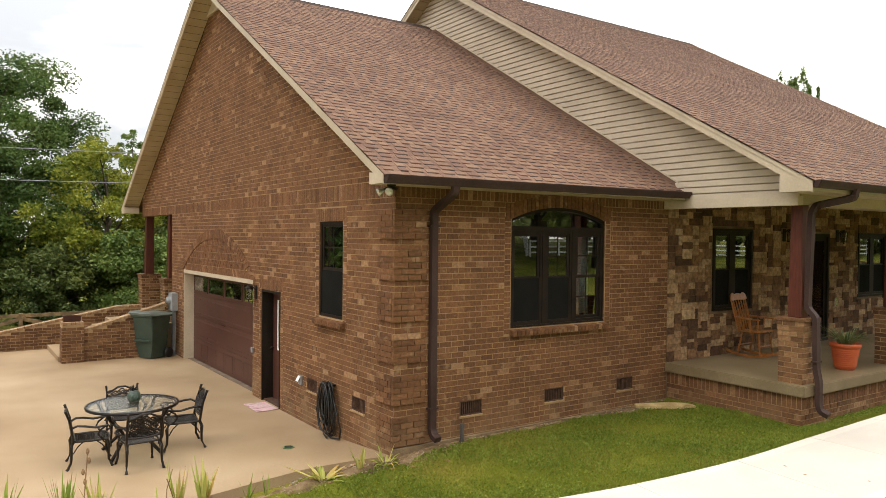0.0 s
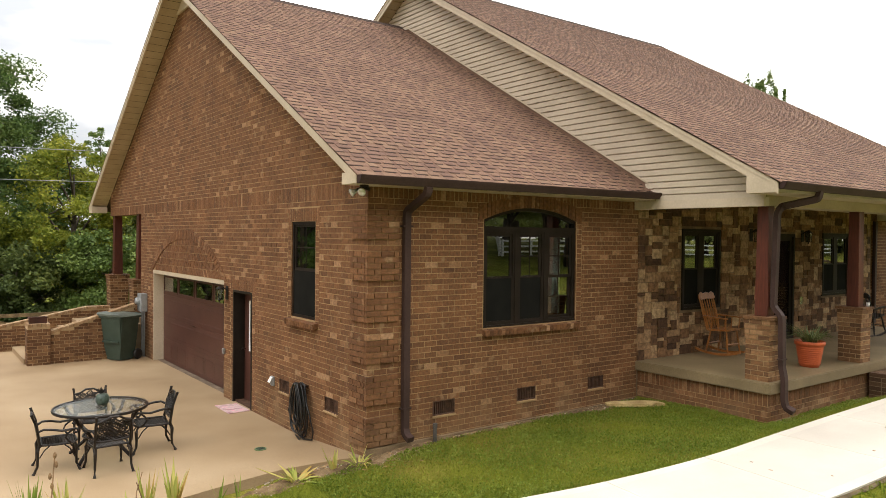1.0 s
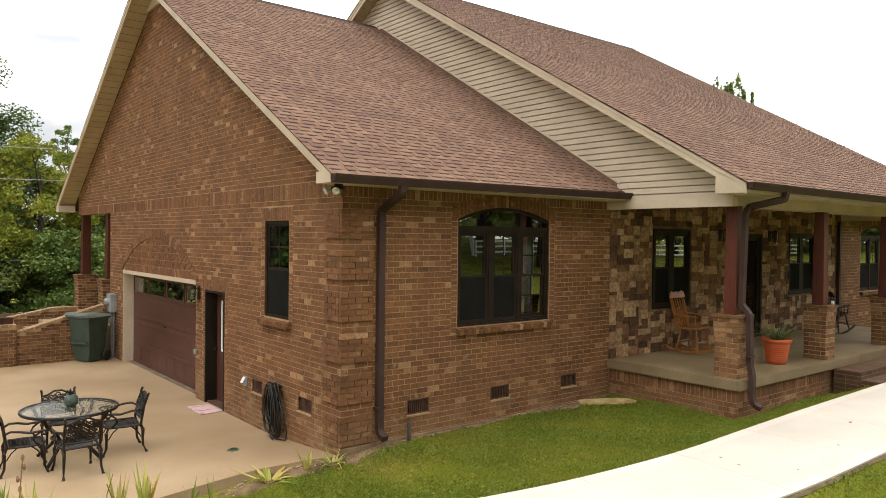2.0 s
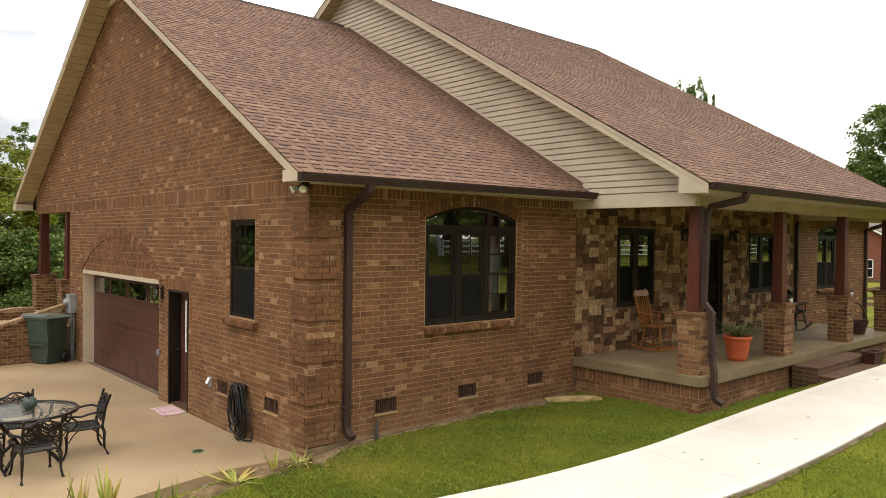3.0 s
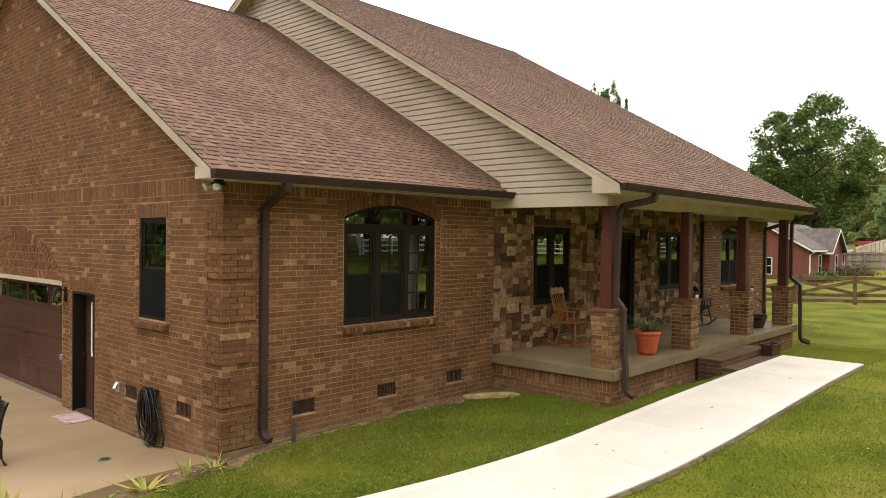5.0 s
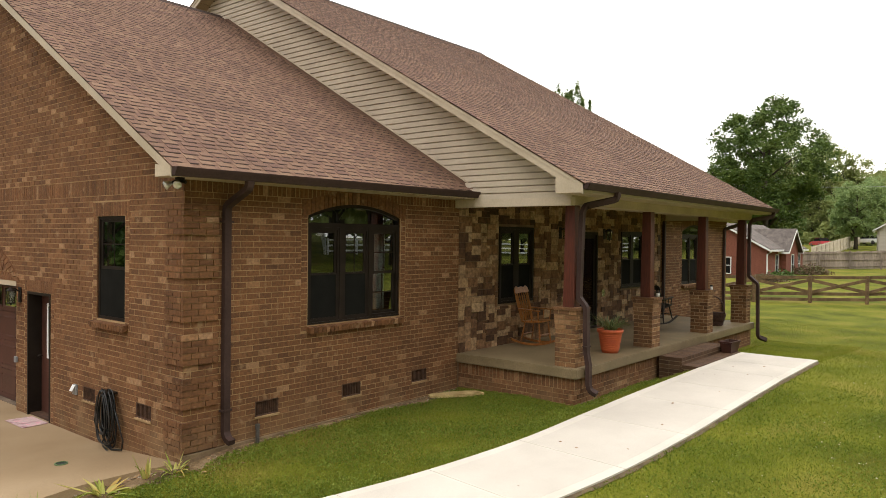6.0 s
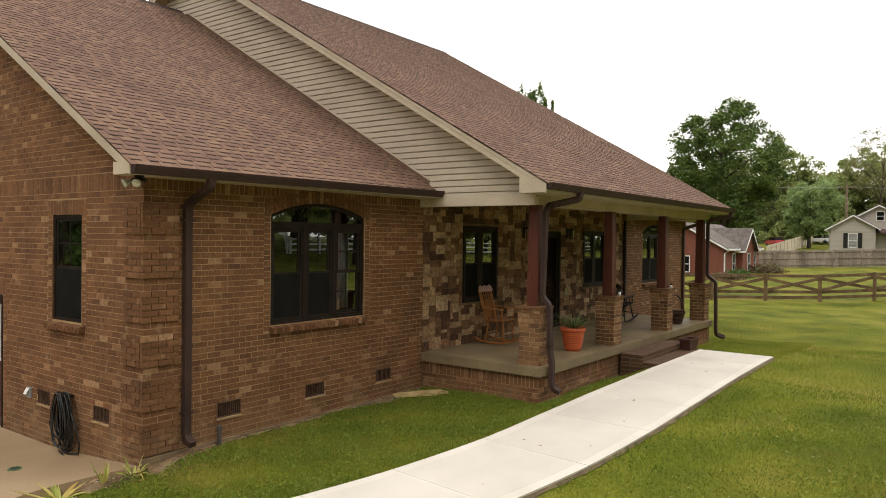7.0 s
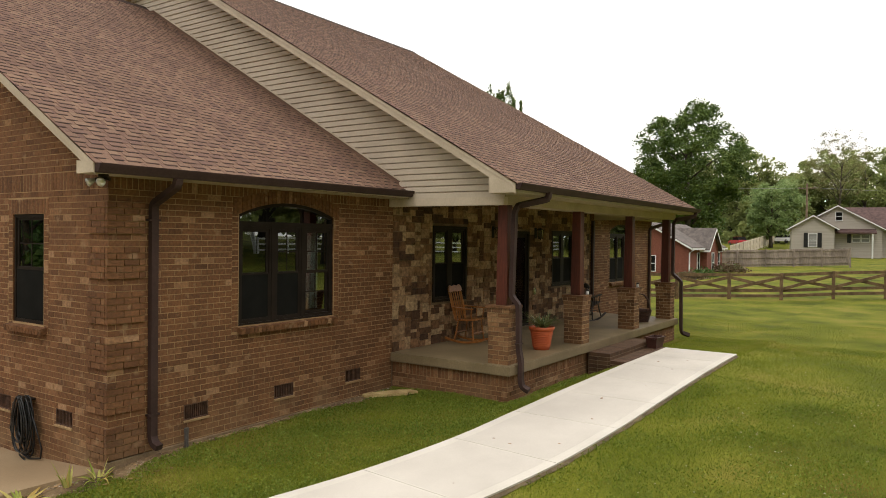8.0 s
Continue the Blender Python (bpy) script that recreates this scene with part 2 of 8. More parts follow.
def lathe(bm, prof, n=20, c=(0, 0, 0)):
    """A profile of (radius, height) turned round the z axis."""
    rings = []
    for r, z in prof:
        if r < 1e-4:
            rings.append([bm.verts.new((c[0], c[1], c[2] + z))])
        else:
            rings.append([bm.verts.new((c[0] + r * math.cos(2 * math.pi * k / n), c[1] + r * math.sin(2 * math.pi * k / n), c[2] + z)) for k in range(n)])
    for a, b in zip(rings, rings[1:]):
        for k in range(n):
            q = [a[k % len(a)], a[(k + 1) % len(a)], b[(k + 1) % len(b)], b[k % len(b)]]
            q = [v for i, v in enumerate(q) if v not in q[:i]]
            if len(q) > 2:
                bm.faces.new(q)


def mesh_of(name, bm, material, smooth=False, fix=True):
    if fix:
        bmesh.ops.recalc_face_normals(bm, faces=bm.faces[:])
    me = bpy.data.meshes.new(name)
    bm.to_mesh(me)
    bm.free()
    me.materials.append(material)
    if smooth:
        for p in me.polygons:
            p.use_smooth = True
    return me


def thing(name, bm, material, label, category, group="", kind="", smooth=False):
    return tagged(new(name, mesh_of(name, bm, material, smooth)), label, category, group, kind)


def empty(name, at, label, category, group="", kind=""):
    ob = new(name)
    ob.location = at
    ob.empty_display_size = 0.2
    return tagged(ob, label, category, group, kind)


def part(name, bm, material, parent, label="", smooth=False, kind=""):
    """One mesh under a thing; its coordinates are those of the parent."""
    ob = new(name, mesh_of(name, bm, material, smooth))
    ob.parent = parent
    if label:
        ob["label"] = label
    if kind:
        ob["kind"] = kind
    return ob


def core_part(bm, axis, parent):
    """The wall behind a brick face: mortar on the face, brick in the reveals."""
    ob = part("wall_core", bm, M_MORTAR, parent, "sandy mortar joints")
    ob.data.materials.append(M_BRICK)
    k = "xyz".index(axis)
    for f in ob.data.polygons:
        if abs(f.normal[k]) < 0.5:
            f.material_index = 1
    return ob


def box_mesh(name, bevel, material):
    """A unit box with worn edges, for pieces that share it; scaled by the object."""
    bm = bmesh.new()
    box(bm, -0.5, 0.5, -0.5, 0.5, -0.5, 0.5)
    if bevel:
        bmesh.ops.bevel(bm, geom=bm.edges[:], offset=bevel, segments=1, affect="EDGES")
    return mesh_of(name, bm, material)


def piece(name, me, parent, loc, size, rot=(0, 0, 0)):
    ob = new(name, me)
    ob.parent = parent
    ob.location, ob.scale, ob.rotation_euler = loc, size, rot
    return ob

# ---- plan of the house (metres; origin at the front corner of the garage wing, z = 0 on the patio) ----
C_H, B_L, B_H, JOINT = 0.081, 0.213, 0.070, 0.011      # course, brick module, brick face, joint
Z0 = 0.056 - 3 * C_H                                    # a bed joint below the ground
SLOPE = 0.58
WING_Y0, RIDGE1_Y = -0.46, 7.75                         # eave and ridge of the garage wing
MAIN_Y0, RIDGE2_Y, SLOPE2 = -2.87, 7.2, 0.575           # eave and ridge of the main roof
X_SID, X_END = 5.6, 15.5                                # the two siding gables
SLAB_Z, SLAB_Y = 0.95, -2.57
HOUSE_R = 20.9


def z_wing(y):
    """Top of the wing roof."""
    return 4.234 + SLOPE * min(y, 2 * RIDGE1_Y - y)


def z_main(y):
    return 4.045 + SLOPE2 * (min(y, 2 * RIDGE2_Y - y) - MAIN_Y0)


# the front walk: its two edges; it climbs to the lower porch step
WALK_L = [(-5.0, -0.6), (-2.6, -1.35), (-0.9, -1.9), (0.49, -2.37), (1.71, -2.71), (3.31, -2.98), (4.9, -3.08), (6.41, -3.17), (7.73, -3.27), (9.08, -3.37), (10.39, -3.36), (11.74, -3.35)]
WALK_R = [(-5.0, -2.6), (-2.6, -3.2), (-0.9, -3.7), (0.29, -4.06), (1.51, -4.37), (3.15, -4.65), (4.88, -4.79), (6.41, -4.85), (7.73, -4.9), (9.08, -4.95), (10.39, -4.94), (11.74, -4.94)]


def z_walk(x):
    return 0.17 + (0.04 * x if x < 0 else 0.0525 * min(x, 9.0))


def edge_y(pts, x):
    """The y of an edge at x."""
    for (ax, ay), (bx, by) in zip(pts, pts[1:]):
        if x <= bx:
            return ay + (by - ay) * max(0.0, (x - ax) / (bx - ax))
    return pts[-1][1]


def z_lawn(x, y):
    """Height of the ground, banked up to the front walk."""
    z = z_base(x, y)
    if 0.0 < x < 18.0 and -12.0 < y < -2.3:
        yl, yr = edge_y(WALK_L, x), edge_y(WALK_R, x)
        d = (yr - y) / 5.0 if y < yr else (y - yl) / 0.75 if y > yl else 0.0
        d = max(d, (x - 11.8) / 5.0)
        if d < 1.0:
            k = 1.0 - max(0.0, d)
            z += max(0.0, z_walk(x) - 0.055 - z) * k * k * (3 - 2 * k)
    return z


def z_base(x, y):
    """Height of the ground without the bank."""
    z = 0.135 + 0.041 * max(-3.0, min(x, 5.5)) + 0.004 * max(0.0, min(x - 5.5, 12.0))
    if 0.0 < x < 5.75 and y > -2.2:       # a shallow swale along the wall
        z += (0.2 + 0.0115 * x - z) * (1 + min(0.0, y) / 2.2) * min(1.0, x / 0.6)
    if y < -1.5 and x > -6:
        z -= 0.055 * min(1.0, (-1.5 - y) / 1.0) - (0.045 if y < -4.3 else 0.0)
    if x > 30:
        z += 0.022 * min(x - 30, 120)
    if x < 0.3:
        z = min(z, 0.147 + 0.028 * max(0.0, 1 + min(0.0, y) / 2.2) - 0.145 * min(2.0, 0.3 - x) * min(1.0, max(0.0, (y + 3) / 2)))
    if y < -26:
        z += 0.12 * min(45.0, -26 - y) * max(0.0, min(1.0, (70 - x) / 30))
    if y > 14 and x < 30:
        z -= 0.16 * min(14, y - 14)
    return z


# ---- brickwork ----
def cut(a, b, holes):
    """The parts of the stretch a..b that lie outside the holes."""
    out = [(a, b)]
    for h0, h1 in holes:
        nxt = []
        for p, q in out:
            if h1 <= p or h0 >= q:
                nxt.append((p, q))
            else:
                if h0 > p:
                    nxt.append((p, h0))
                if h1 < q:
                    nxt.append((h1, q))
        out = nxt
    return out


def arch_z(u, c, half, spring, rise):
    """Underside of a segmental arch."""
    rad = (half * half + rise * rise) / (2 * rise)
    return spring + rise - rad + math.sqrt(max(0.0, rad * rad - (u - c) ** 2))


def backing(bm, axis, face, thick, u0, u1, z0, top, holes, steps=()):
    """The wall behind the bricks: face is the outer plane, holes are (u0, u1, z0, z1 or function)."""
    cuts = sorted({u0, u1, *steps, *[h[0] for h in holes], *[h[1] for h in holes]})
    arcs = [h for h in holes if callable(h[3])]
    for h in arcs:
        cuts = sorted({*cuts, *[h[0] + (h[1] - h[0]) * i / 16 for i in range(17)]})
    for a, b in zip(cuts, cuts[1:]):
        if b - a < 1e-5 or a < u0 - 1e-6 or b > u1 + 1e-6:
            continue
        m = (a + b) / 2
        here = sorted([h for h in holes if h[0] < m < h[1]], key=lambda h: h[2])
        lo_a = lo_b = z0
        segs = []
        for h in here:
            segs.append((lo_a, lo_b, h[2], h[2]))
            lo_a, lo_b = (h[3](a), h[3](b)) if callable(h[3]) else (h[3], h[3])
        segs.append((lo_a, lo_b, top(a), top(b)))
        for p, q, r, s in segs:
            if r - p < 1e-4 and s - q < 1e-4:
                continue
            if axis == "x":
                prism(bm, [(face, a, p), (face, b, q), (face, b, s), (face, a, r)], (thick, 0, 0))
            else:
                prism(bm, [(a, face, p), (b, face, q), (b, face, s), (a, face, r)], (0, thick, 0))


def brick_list(u0, u1, z0, top, holes, skip=()):
    """Bricks in running bond: (u, z, length, height). holes as above; skip: bands of z without them."""
    out = []
    k0 = int((z0 - Z0) / C_H)
    k = k0
    while True:
        zb = Z0 + k * C_H
        zm = zb + C_H / 2
        if zm > max(top(u0), top(u1), top((u0 + u1) / 2)):
            break
        k += 1
        if any(a - 0.02 < zm < b for a, b in skip):
            continue
        hs = []
        for h in holes:
            if callable(h[3]):
                c, half = (h[0] + h[1]) / 2, (h[1] - h[0]) / 2
                if zm < h[2]:
                    continue
                us = [h[0] + (h[1] - h[0]) * i / 40 for i in range(41)]
                inn = [u for u in us if h[3](u) > zm]
                if inn:
                    hs.append((min(inn), max(inn)))
            elif h[2] < zm < h[3]:
                hs.append((h[0], h[1]))
        u = u0 - (B_L / 2 if k % 2 else 0)
        while u < u1:
            a, b = max(u, u0), min(u + B_L - JOINT, u1)
            for p, q in cut(a, b, hs):
                if q - p > 0.025 and zm < top((p + q) / 2) + 0.02:
                    out.append((p, zb, q - p, B_H))
            u += B_L
    return out


BRICK_ME = box_mesh("brick", 0.0, M_BRICK1)
rng = random.Random(4)


def lay(axis, face, out_way, bricks, parent, near, depth=0.05, proud=0.0035):
    """Lay bricks on a wall. near(u, z) picks those that are objects of their own."""
    bm = bmesh.new()
    n = 0
    for u, z, l, h in bricks:
        p = proud + rng.uniform(-0.0015, 0.0015)
        mid = face + out_way * (p - depth / 2)
        if n < 300 and near(u + l / 2, z):
            n += 1
            size = (depth, l, h) if axis == "x" else (l, depth, h)
            loc = (mid, u + l / 2, z + h / 2) if axis == "x" else (u + l / 2, mid, z + h / 2)
            piece("brick", BRICK_ME, parent, loc, size)
        elif axis == "x":
            box(bm, mid - depth / 2, mid + depth / 2, u, u + l, z, z + h)
        else:
            box(bm, u, u + l, mid - depth / 2, mid + depth / 2, z, z + h)
    part("brick_courses", bm, M_BRICK, parent, kind="stuff")


def soldiers(u0, u1, z0, h, w=0.068, gap=0.013):
    n = max(1, round((u1 - u0) / (w + gap)))
    st = (u1 - u0) / n
    return [(u0 + i * st + gap / 2, z0, st - gap, h) for i in range(n)]


# gable wall of the garage wing
DOOR = (4.03, 4.96, -0.1, 2.13)
GAR = (5.45, 10.45, -0.1, 2.27)
SWIN = (1.55, 2.40, 1.87, 3.39)
VENTS_G = [(0.80, 1.215, 0.575, 0.785), (2.44, 2.84, 0.575, 0.785)]
BPORCH = (11.65, 15.3, -1.5, 3.70)
GAR_C, GAR_H = 7.98, 2.70
EYEBROW = lambda u: arch_z(u, GAR_C, GAR_H, 2.27, 1.00)
EYEBROW_IN = lambda u: arch_z(u, GAR_C, GAR_H - 0.2, 2.27, 0.81)


def gable_top(y):
    return z_wing(y) - 0.19


wall_gable = new("wall_gable")
tagged(wall_gable, "brown brick gable wall of the garage wing with an arched panel over the garage door", "wall", kind="structure")
bm = bmesh.new()
holes = [DOOR, GAR, SWIN, *VENTS_G, BPORCH]
backing(bm, "x", 0.0, 0.22, 0.03, 15.2, -1.5, gable_top, holes, steps=(RIDGE1_Y,))
core_part(bm, "x", wall_gable)
lay_holes = [(DOOR[0] - 0.13, DOOR[1] + 0.13, -0.2, DOOR[3] + 0.21), (GAR_C - GAR_H + 0.1, GAR_C + GAR_H - 0.1, 2.27, lambda u: EYEBROW(u) - 0.09), GAR,
             (SWIN[0] - 0.13, SWIN[1] + 0.13, SWIN[2] - 0.09, SWIN[3] + 0.21), *VENTS_G, BPORCH]
bl = brick_list(0.0, 15.2, -0.2, gable_top, lay_holes, skip=[(3.735, 3.935)])
for y0, y1 in ((0.0, 11.65), (11.65, 15.2)):
    bl += soldiers(y0, y1, 3.70, 0.23)
bl += soldiers(SWIN[0] - 0.13, SWIN[1] + 0.13, SWIN[3] + 0.005, 0.2)
bl += soldiers(DOOR[0] - 0.13, DOOR[1] + 0.13, DOOR[3] + 0.005, 0.2)
for u0, z0, z1 in ((SWIN[0] - 0.125, SWIN[2] - 0.08, SWIN[3]), (SWIN[1] + 0.008, SWIN[2] - 0.08, SWIN[3]), (DOOR[0] - 0.125, -0.05, DOOR[3]), (DOOR[1] + 0.008, -0.05, DOOR[3])):
    z = z0
    while z < z1 - 0.04:
        bl.append((u0, z, 0.11, B_H))
        z += C_H
lay("x", 0.0, -1, bl, wall_gable, lambda u, z: 0.42 < u < 3.6 and z < 1.55)

# eyebrow arch: a ring of bricks on edge and a panel of slanting bricks inside it
bm = bmesh.new()
n = 46
for i in range(n):
    a0 = GAR_C - GAR_H + 2 * GAR_H * (i + 0.08) / n
    a1 = GAR_C - GAR_H + 2 * GAR_H * (i + 0.92) / n
    k0 = GAR_C + (a0 - GAR_C) * (GAR_H - 0.2) / GAR_H
    k1 = GAR_C + (a1 - GAR_C) * (GAR_H - 0.2) / GAR_H
    prism(bm, [(-0.024, a0, max(2.28, EYEBROW(a0))), (-0.024, a1, max(2.28, EYEBROW(a1))), (-0.024, k1, max(2.28, EYEBROW_IN(k1))), (-0.024, k0, max(2.28, EYEBROW_IN(k0)))], (0.062, 0, 0))
part("arch_ring", bm, M_BRICK, wall_gable, "arched ring of bricks on edge", kind="stuff")
bm = bmesh.new()
row = 0
z = 2.285
while z < 3.1:
    u = GAR_C - GAR_H
    while u < GAR_C + GAR_H:
        lean = 0.10 if row % 2 == 0 else -0.10
        if min(EYEBROW_IN(u), EYEBROW_IN(u + 0.06)) > z + 0.03 and min(EYEBROW(u + lean), EYEBROW(u + lean + 0.06)) > z + 0.165:
            d = rng.uniform(0.004, 0.012)
            prism(bm, [(-d, u, z), (-d, u + 0.062, z), (-d, u + 0.062 + lean, z + 0.15), (-d, u + lean, z + 0.15)], (0.05, 0, 0))
        u += 0.076
    z += 0.16
    row += 1
part("arch_panel", bm, M_BRICK, wall_gable, "panel of slanting bricks under the arch", kind="stuff")

# front walls of the two wings, brick
FWIN = (2.04, 4.07, 1.785)
FW_C, FW_HALF, FW_SPRING, FW_RISE = 3.06, 1.02, 3.445, 0.20
ARCH = lambda u: arch_z(u, FW_C, FW_HALF, FW_SPRING, FW_RISE)
VENTS_F = [(1.105, 1.515, 0.57, 0.785), (2.75, 3.165, 0.575, 0.785), (4.40, 4.805, 0.575, 0.785)]
MIRROR = 2 * 10.45


def front_wall(name, u0, u1, holes, near, label, arch):
    w = new(name)
    tagged(w, label, "wall", kind="structure")
    bm = bmesh.new()
    backing(bm, "y", 0.0, 0.22, u0 + 0.02, u1, -0.4, lambda u: 3.95, holes)
    core_part(bm, "y", w)
    c = arch[0]
    hs = [h for h in holes if not callable(h[3])] + [(c - FW_HALF - 0.13, c + FW_HALF + 0.13, FWIN[2] - 0.09, 3.445),
         (c - FW_HALF - 0.13, c + FW_HALF + 0.13, 3.3, lambda u: arch_z(u, c, FW_HALF + 0.13, FW_SPRING, FW_RISE) + 0.11)]
    b = brick_list(u0, u1, 0.0, lambda u: 3.9, hs, skip=[(3.70, 3.95)])
    b += soldiers(u0, u1, 3.70, 0.23)
    for uu in (c - FW_HALF - 0.125, c + FW_HALF + 0.008):
        z = FWIN[2] - 0.08
        while z < 3.42:
            b.append((uu, z, 0.11, B_H))
            z += C_H
    lay("y", 0.0, -1, b, w, near)
    bm = bmesh.new()
    m = 27
    for i in range(m):
        a0 = c - FW_HALF - 0.12 + (2 * FW_HALF + 0.24) * (i + 0.07) / m
        a1 = c - FW_HALF - 0.12 + (2 * FW_HALF + 0.24) * (i + 0.93) / m
        f = lambda u: arch_z(u, c, FW_HALF + 0.13, FW_SPRING, FW_RISE)
        g = lambda u: arch_z(u, c, FW_HALF, FW_SPRING, FW_RISE) if abs(u - c) < FW_HALF else FW_SPRING
        prism(bm, [(a0, -0.013, g(a0)), (a1, -0.013, g(a1)), (a1, -0.013, f(a1) + 0.19), (a0, -0.013, f(a0) + 0.19)], (0, 0.05, 0))
    part("window_arch", bm, M_BRICK, w, "arch of bricks over the window", kind="stuff")
    return w


wall_front_left = front_wall("wall_front_left", 0.0, 5.7, [(FWIN[0], FWIN[1], FWIN[2], ARCH), *VENTS_F],
                             lambda u, z: 0.52 < u < 2.9 and z < 1.75, "brown brick front wall of the garage wing with tan mortar", (FW_C,))
RW_C = MIRROR - FW_C
wall_front_right = front_wall("wall_front_right", 15.2, HOUSE_R, [(RW_C - FW_HALF, RW_C + FW_HALF, FWIN[2], lambda u: arch_z(u, RW_C, FW_HALF, FW_SPRING, FW_RISE))],
                              lambda u, z: False, "brown brick front wall of the far wing beside the porch", (RW_C,))

# projecting quoin blocks of five courses at the corner
quoins = new("quoin_corner")
tagged(quoins, "projecting brick quoin blocks at the house corner", "wall", kind="structure")
core = bmesh.new()
for b in range(-1, 6):
    zt = 1.838 + (b - 2) * 7 * C_H
    for i in range(5):
        z = zt - (i + 1) * C_H
        if z < -0.15 or z > 3.62:
            continue
        half = (i + b) % 2
        us = [-0.028, 0.1, 0.313, 0.50] if half else [-0.028, 0.205, 0.418, 0.50]
        for u0, u1 in zip(us, us[1:]):
            piece("brick", BRICK_ME, quoins, ((u0 + u1) / 2 - 0.013, -0.012, z + B_H / 2), (u1 - u0 - JOINT, 0.05, B_H))
        us = [0.014, 0.205, 0.42] if half else [0.014, 0.1, 0.313, 0.42]
        for u0, u1 in zip(us, us[1:]):
            piece("brick", BRICK_ME, quoins, (-0.014, (u0 + u1) / 2, z + B_H / 2), (0.05, u1 - u0 - JOINT, B_H))

for b in range(-1, 6):
    zt = 1.838 + (b - 2) * 7 * C_H
    z0, z1 = max(-0.15, zt - 5 * C_H + 0.004), min(3.69, zt - 0.012)
    if z1 > z0:
        prism(core, [(-0.022, -0.022, z0), (0.484, -0.022, z0), (0.484, 0.0, z0), (0.0, 0.0, z0), (0.0, 0.404, z0), (-0.022, 0.404, z0)], (0, 0, z1 - z0))
box(core, -0.002, 0.06, -0.002, 0.06, -0.15, 3.69)
part("quoin_core", core, M_MORTAR, quoins, "sandy mortar joints")

# parged concrete footing under the front bricks
M_FOOTING = mat("parged_footing", [(0.1440, 0.0972, 0.0525), (0.2016, 0.1404, 0.0805)], 2.5, 0.95, 0.4, 50, vary=0.22)
bm = bmesh.new()
box(bm, -0.03, 5.74, -0.034, 0.01, -0.2, 0.275)
bmesh.ops.bevel(bm, geom=[e for e in bm.edges if min(v.co.z for v in e.verts) > 0.2], offset=0.008, segments=1, affect="EDGES")
thing("footing", bm, M_FOOTING, "rough tan parged footing under the brick wall", "footing", kind="structure")

# stone-faced wall behind the porch
W1, W2, FDOOR = (7.02, 8.30, 1.80, 3.38), (12.58, 13.96, 1.86, 3.36), (9.72, 11.28, 0.95, 3.32)
wall_stone = new("wall_stone")
tagged(wall_stone, "porch wall faced with mixed tan and brown ashlar stone", "wall", kind="structure")
bm = bmesh.new()
backing(bm, "y", 0.0, 0.22, 5.7, 15.2, 0.2, lambda u: 4.06, [W1, W2, FDOOR])
M_STONEJOINT = mat("dark_stone_joint", [(0.15, 0.098, 0.054), (0.21, 0.14, 0.08)], 3, 0.95, 0.4, 60, vary=0.2)
part("wall_core", bm, M_STONEJOINT, wall_stone, "dark joints between the stones")
STONE_ME = box_mesh("stone", 0.035, M_STONE1)
CX, CZ = 0.098, 0.062
nx, nz = int(9.5 / CX), int(3.1 / CZ)
used = [[False] * nz for _ in range(nx)]
for i in range(nx):
    for j in range(nz):
        u, z = 5.7 + (i + 0.5) * CX, SLAB_Z + (j + 0.5) * CZ
        for h in (W1, W2, FDOOR):
            if h[0] - 0.02 < u < h[1] + 0.02 and h[2] - 0.02 < z < h[3] + 0.02:
                used[i][j] = True
rs = random.Random(11)
bm = bmesh.new()
n_st = 0
for j in range(nz):
    for i in range(nx):
        if used[i][j]:
            continue
        w, h = rs.choice(((3, 2), (2, 2), (4, 3), (3, 3), (3, 2), (2, 1), (4, 2), (2, 3), (3, 3), (2, 2)))
        while w > 1 and (i + w > nx or any(used[i + a][j] for a in range(w))):
            w -= 1
        while h > 1 and (j + h > nz or any(used[i + a][j + b] for a in range(w) for b in range(h))):
            h -= 1
        for a in range(w):
            for b in range(h):
                used[i + a][j + b] = True
        u0, z0 = 5.705 + i * CX, SLAB_Z + j * CZ
        lw, lh, d = w * CX - 0.010, h * CZ - 0.009, rs.uniform(0.012, 0.035)
        if n_st < 300 and u0 < 11.0:
            n_st += 1
            piece("stone", STONE_ME, wall_stone, (u0 + lw / 2, -d + 0.03, z0 + lh / 2), (lw, 0.06, lh))
        else:
            box(bm, u0, u0 + lw, -d, 0.03, z0, z0 + lh)
part("stone_courses", bm, M_STONE, wall_stone, kind="stuff")

# plain walls that close the house
bm = bmesh.new()
box(bm, 3.3, 20.7, 15.0, 15.2, -1.5, 3.9)
box(bm, 3.3, 3.5, 11.77, 15.0, -1.5, 3.9)
box(bm, 0.24, 3.5, 11.65, 11.77, -1.5, 3.9)
box(bm, HOUSE_R - 0.22, HOUSE_R, 0.22, 15.0, 0, 3.95)
wall_rear = thing("wall_rear", bm, M_MORTAR, "plain rear and side walls of the brick house", "wall", kind="structure")
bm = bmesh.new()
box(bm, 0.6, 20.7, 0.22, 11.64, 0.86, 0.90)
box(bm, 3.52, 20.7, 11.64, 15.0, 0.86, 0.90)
thing("floor", bm, M_DARK, "floor inside the house, near-black in place of room shade", "floor", kind="structure")
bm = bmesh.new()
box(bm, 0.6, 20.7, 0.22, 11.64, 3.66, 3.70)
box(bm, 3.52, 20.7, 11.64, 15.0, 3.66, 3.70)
thing("ceiling", bm, M_DARK, "ceiling inside the house, near-black in place of room shade", "ceiling", kind="structure")
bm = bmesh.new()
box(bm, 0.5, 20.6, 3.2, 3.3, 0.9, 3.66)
thing("wall_inner", bm, M_DARK, "added partition inside the house, near-black in place of room shade", "wall", kind="structure")

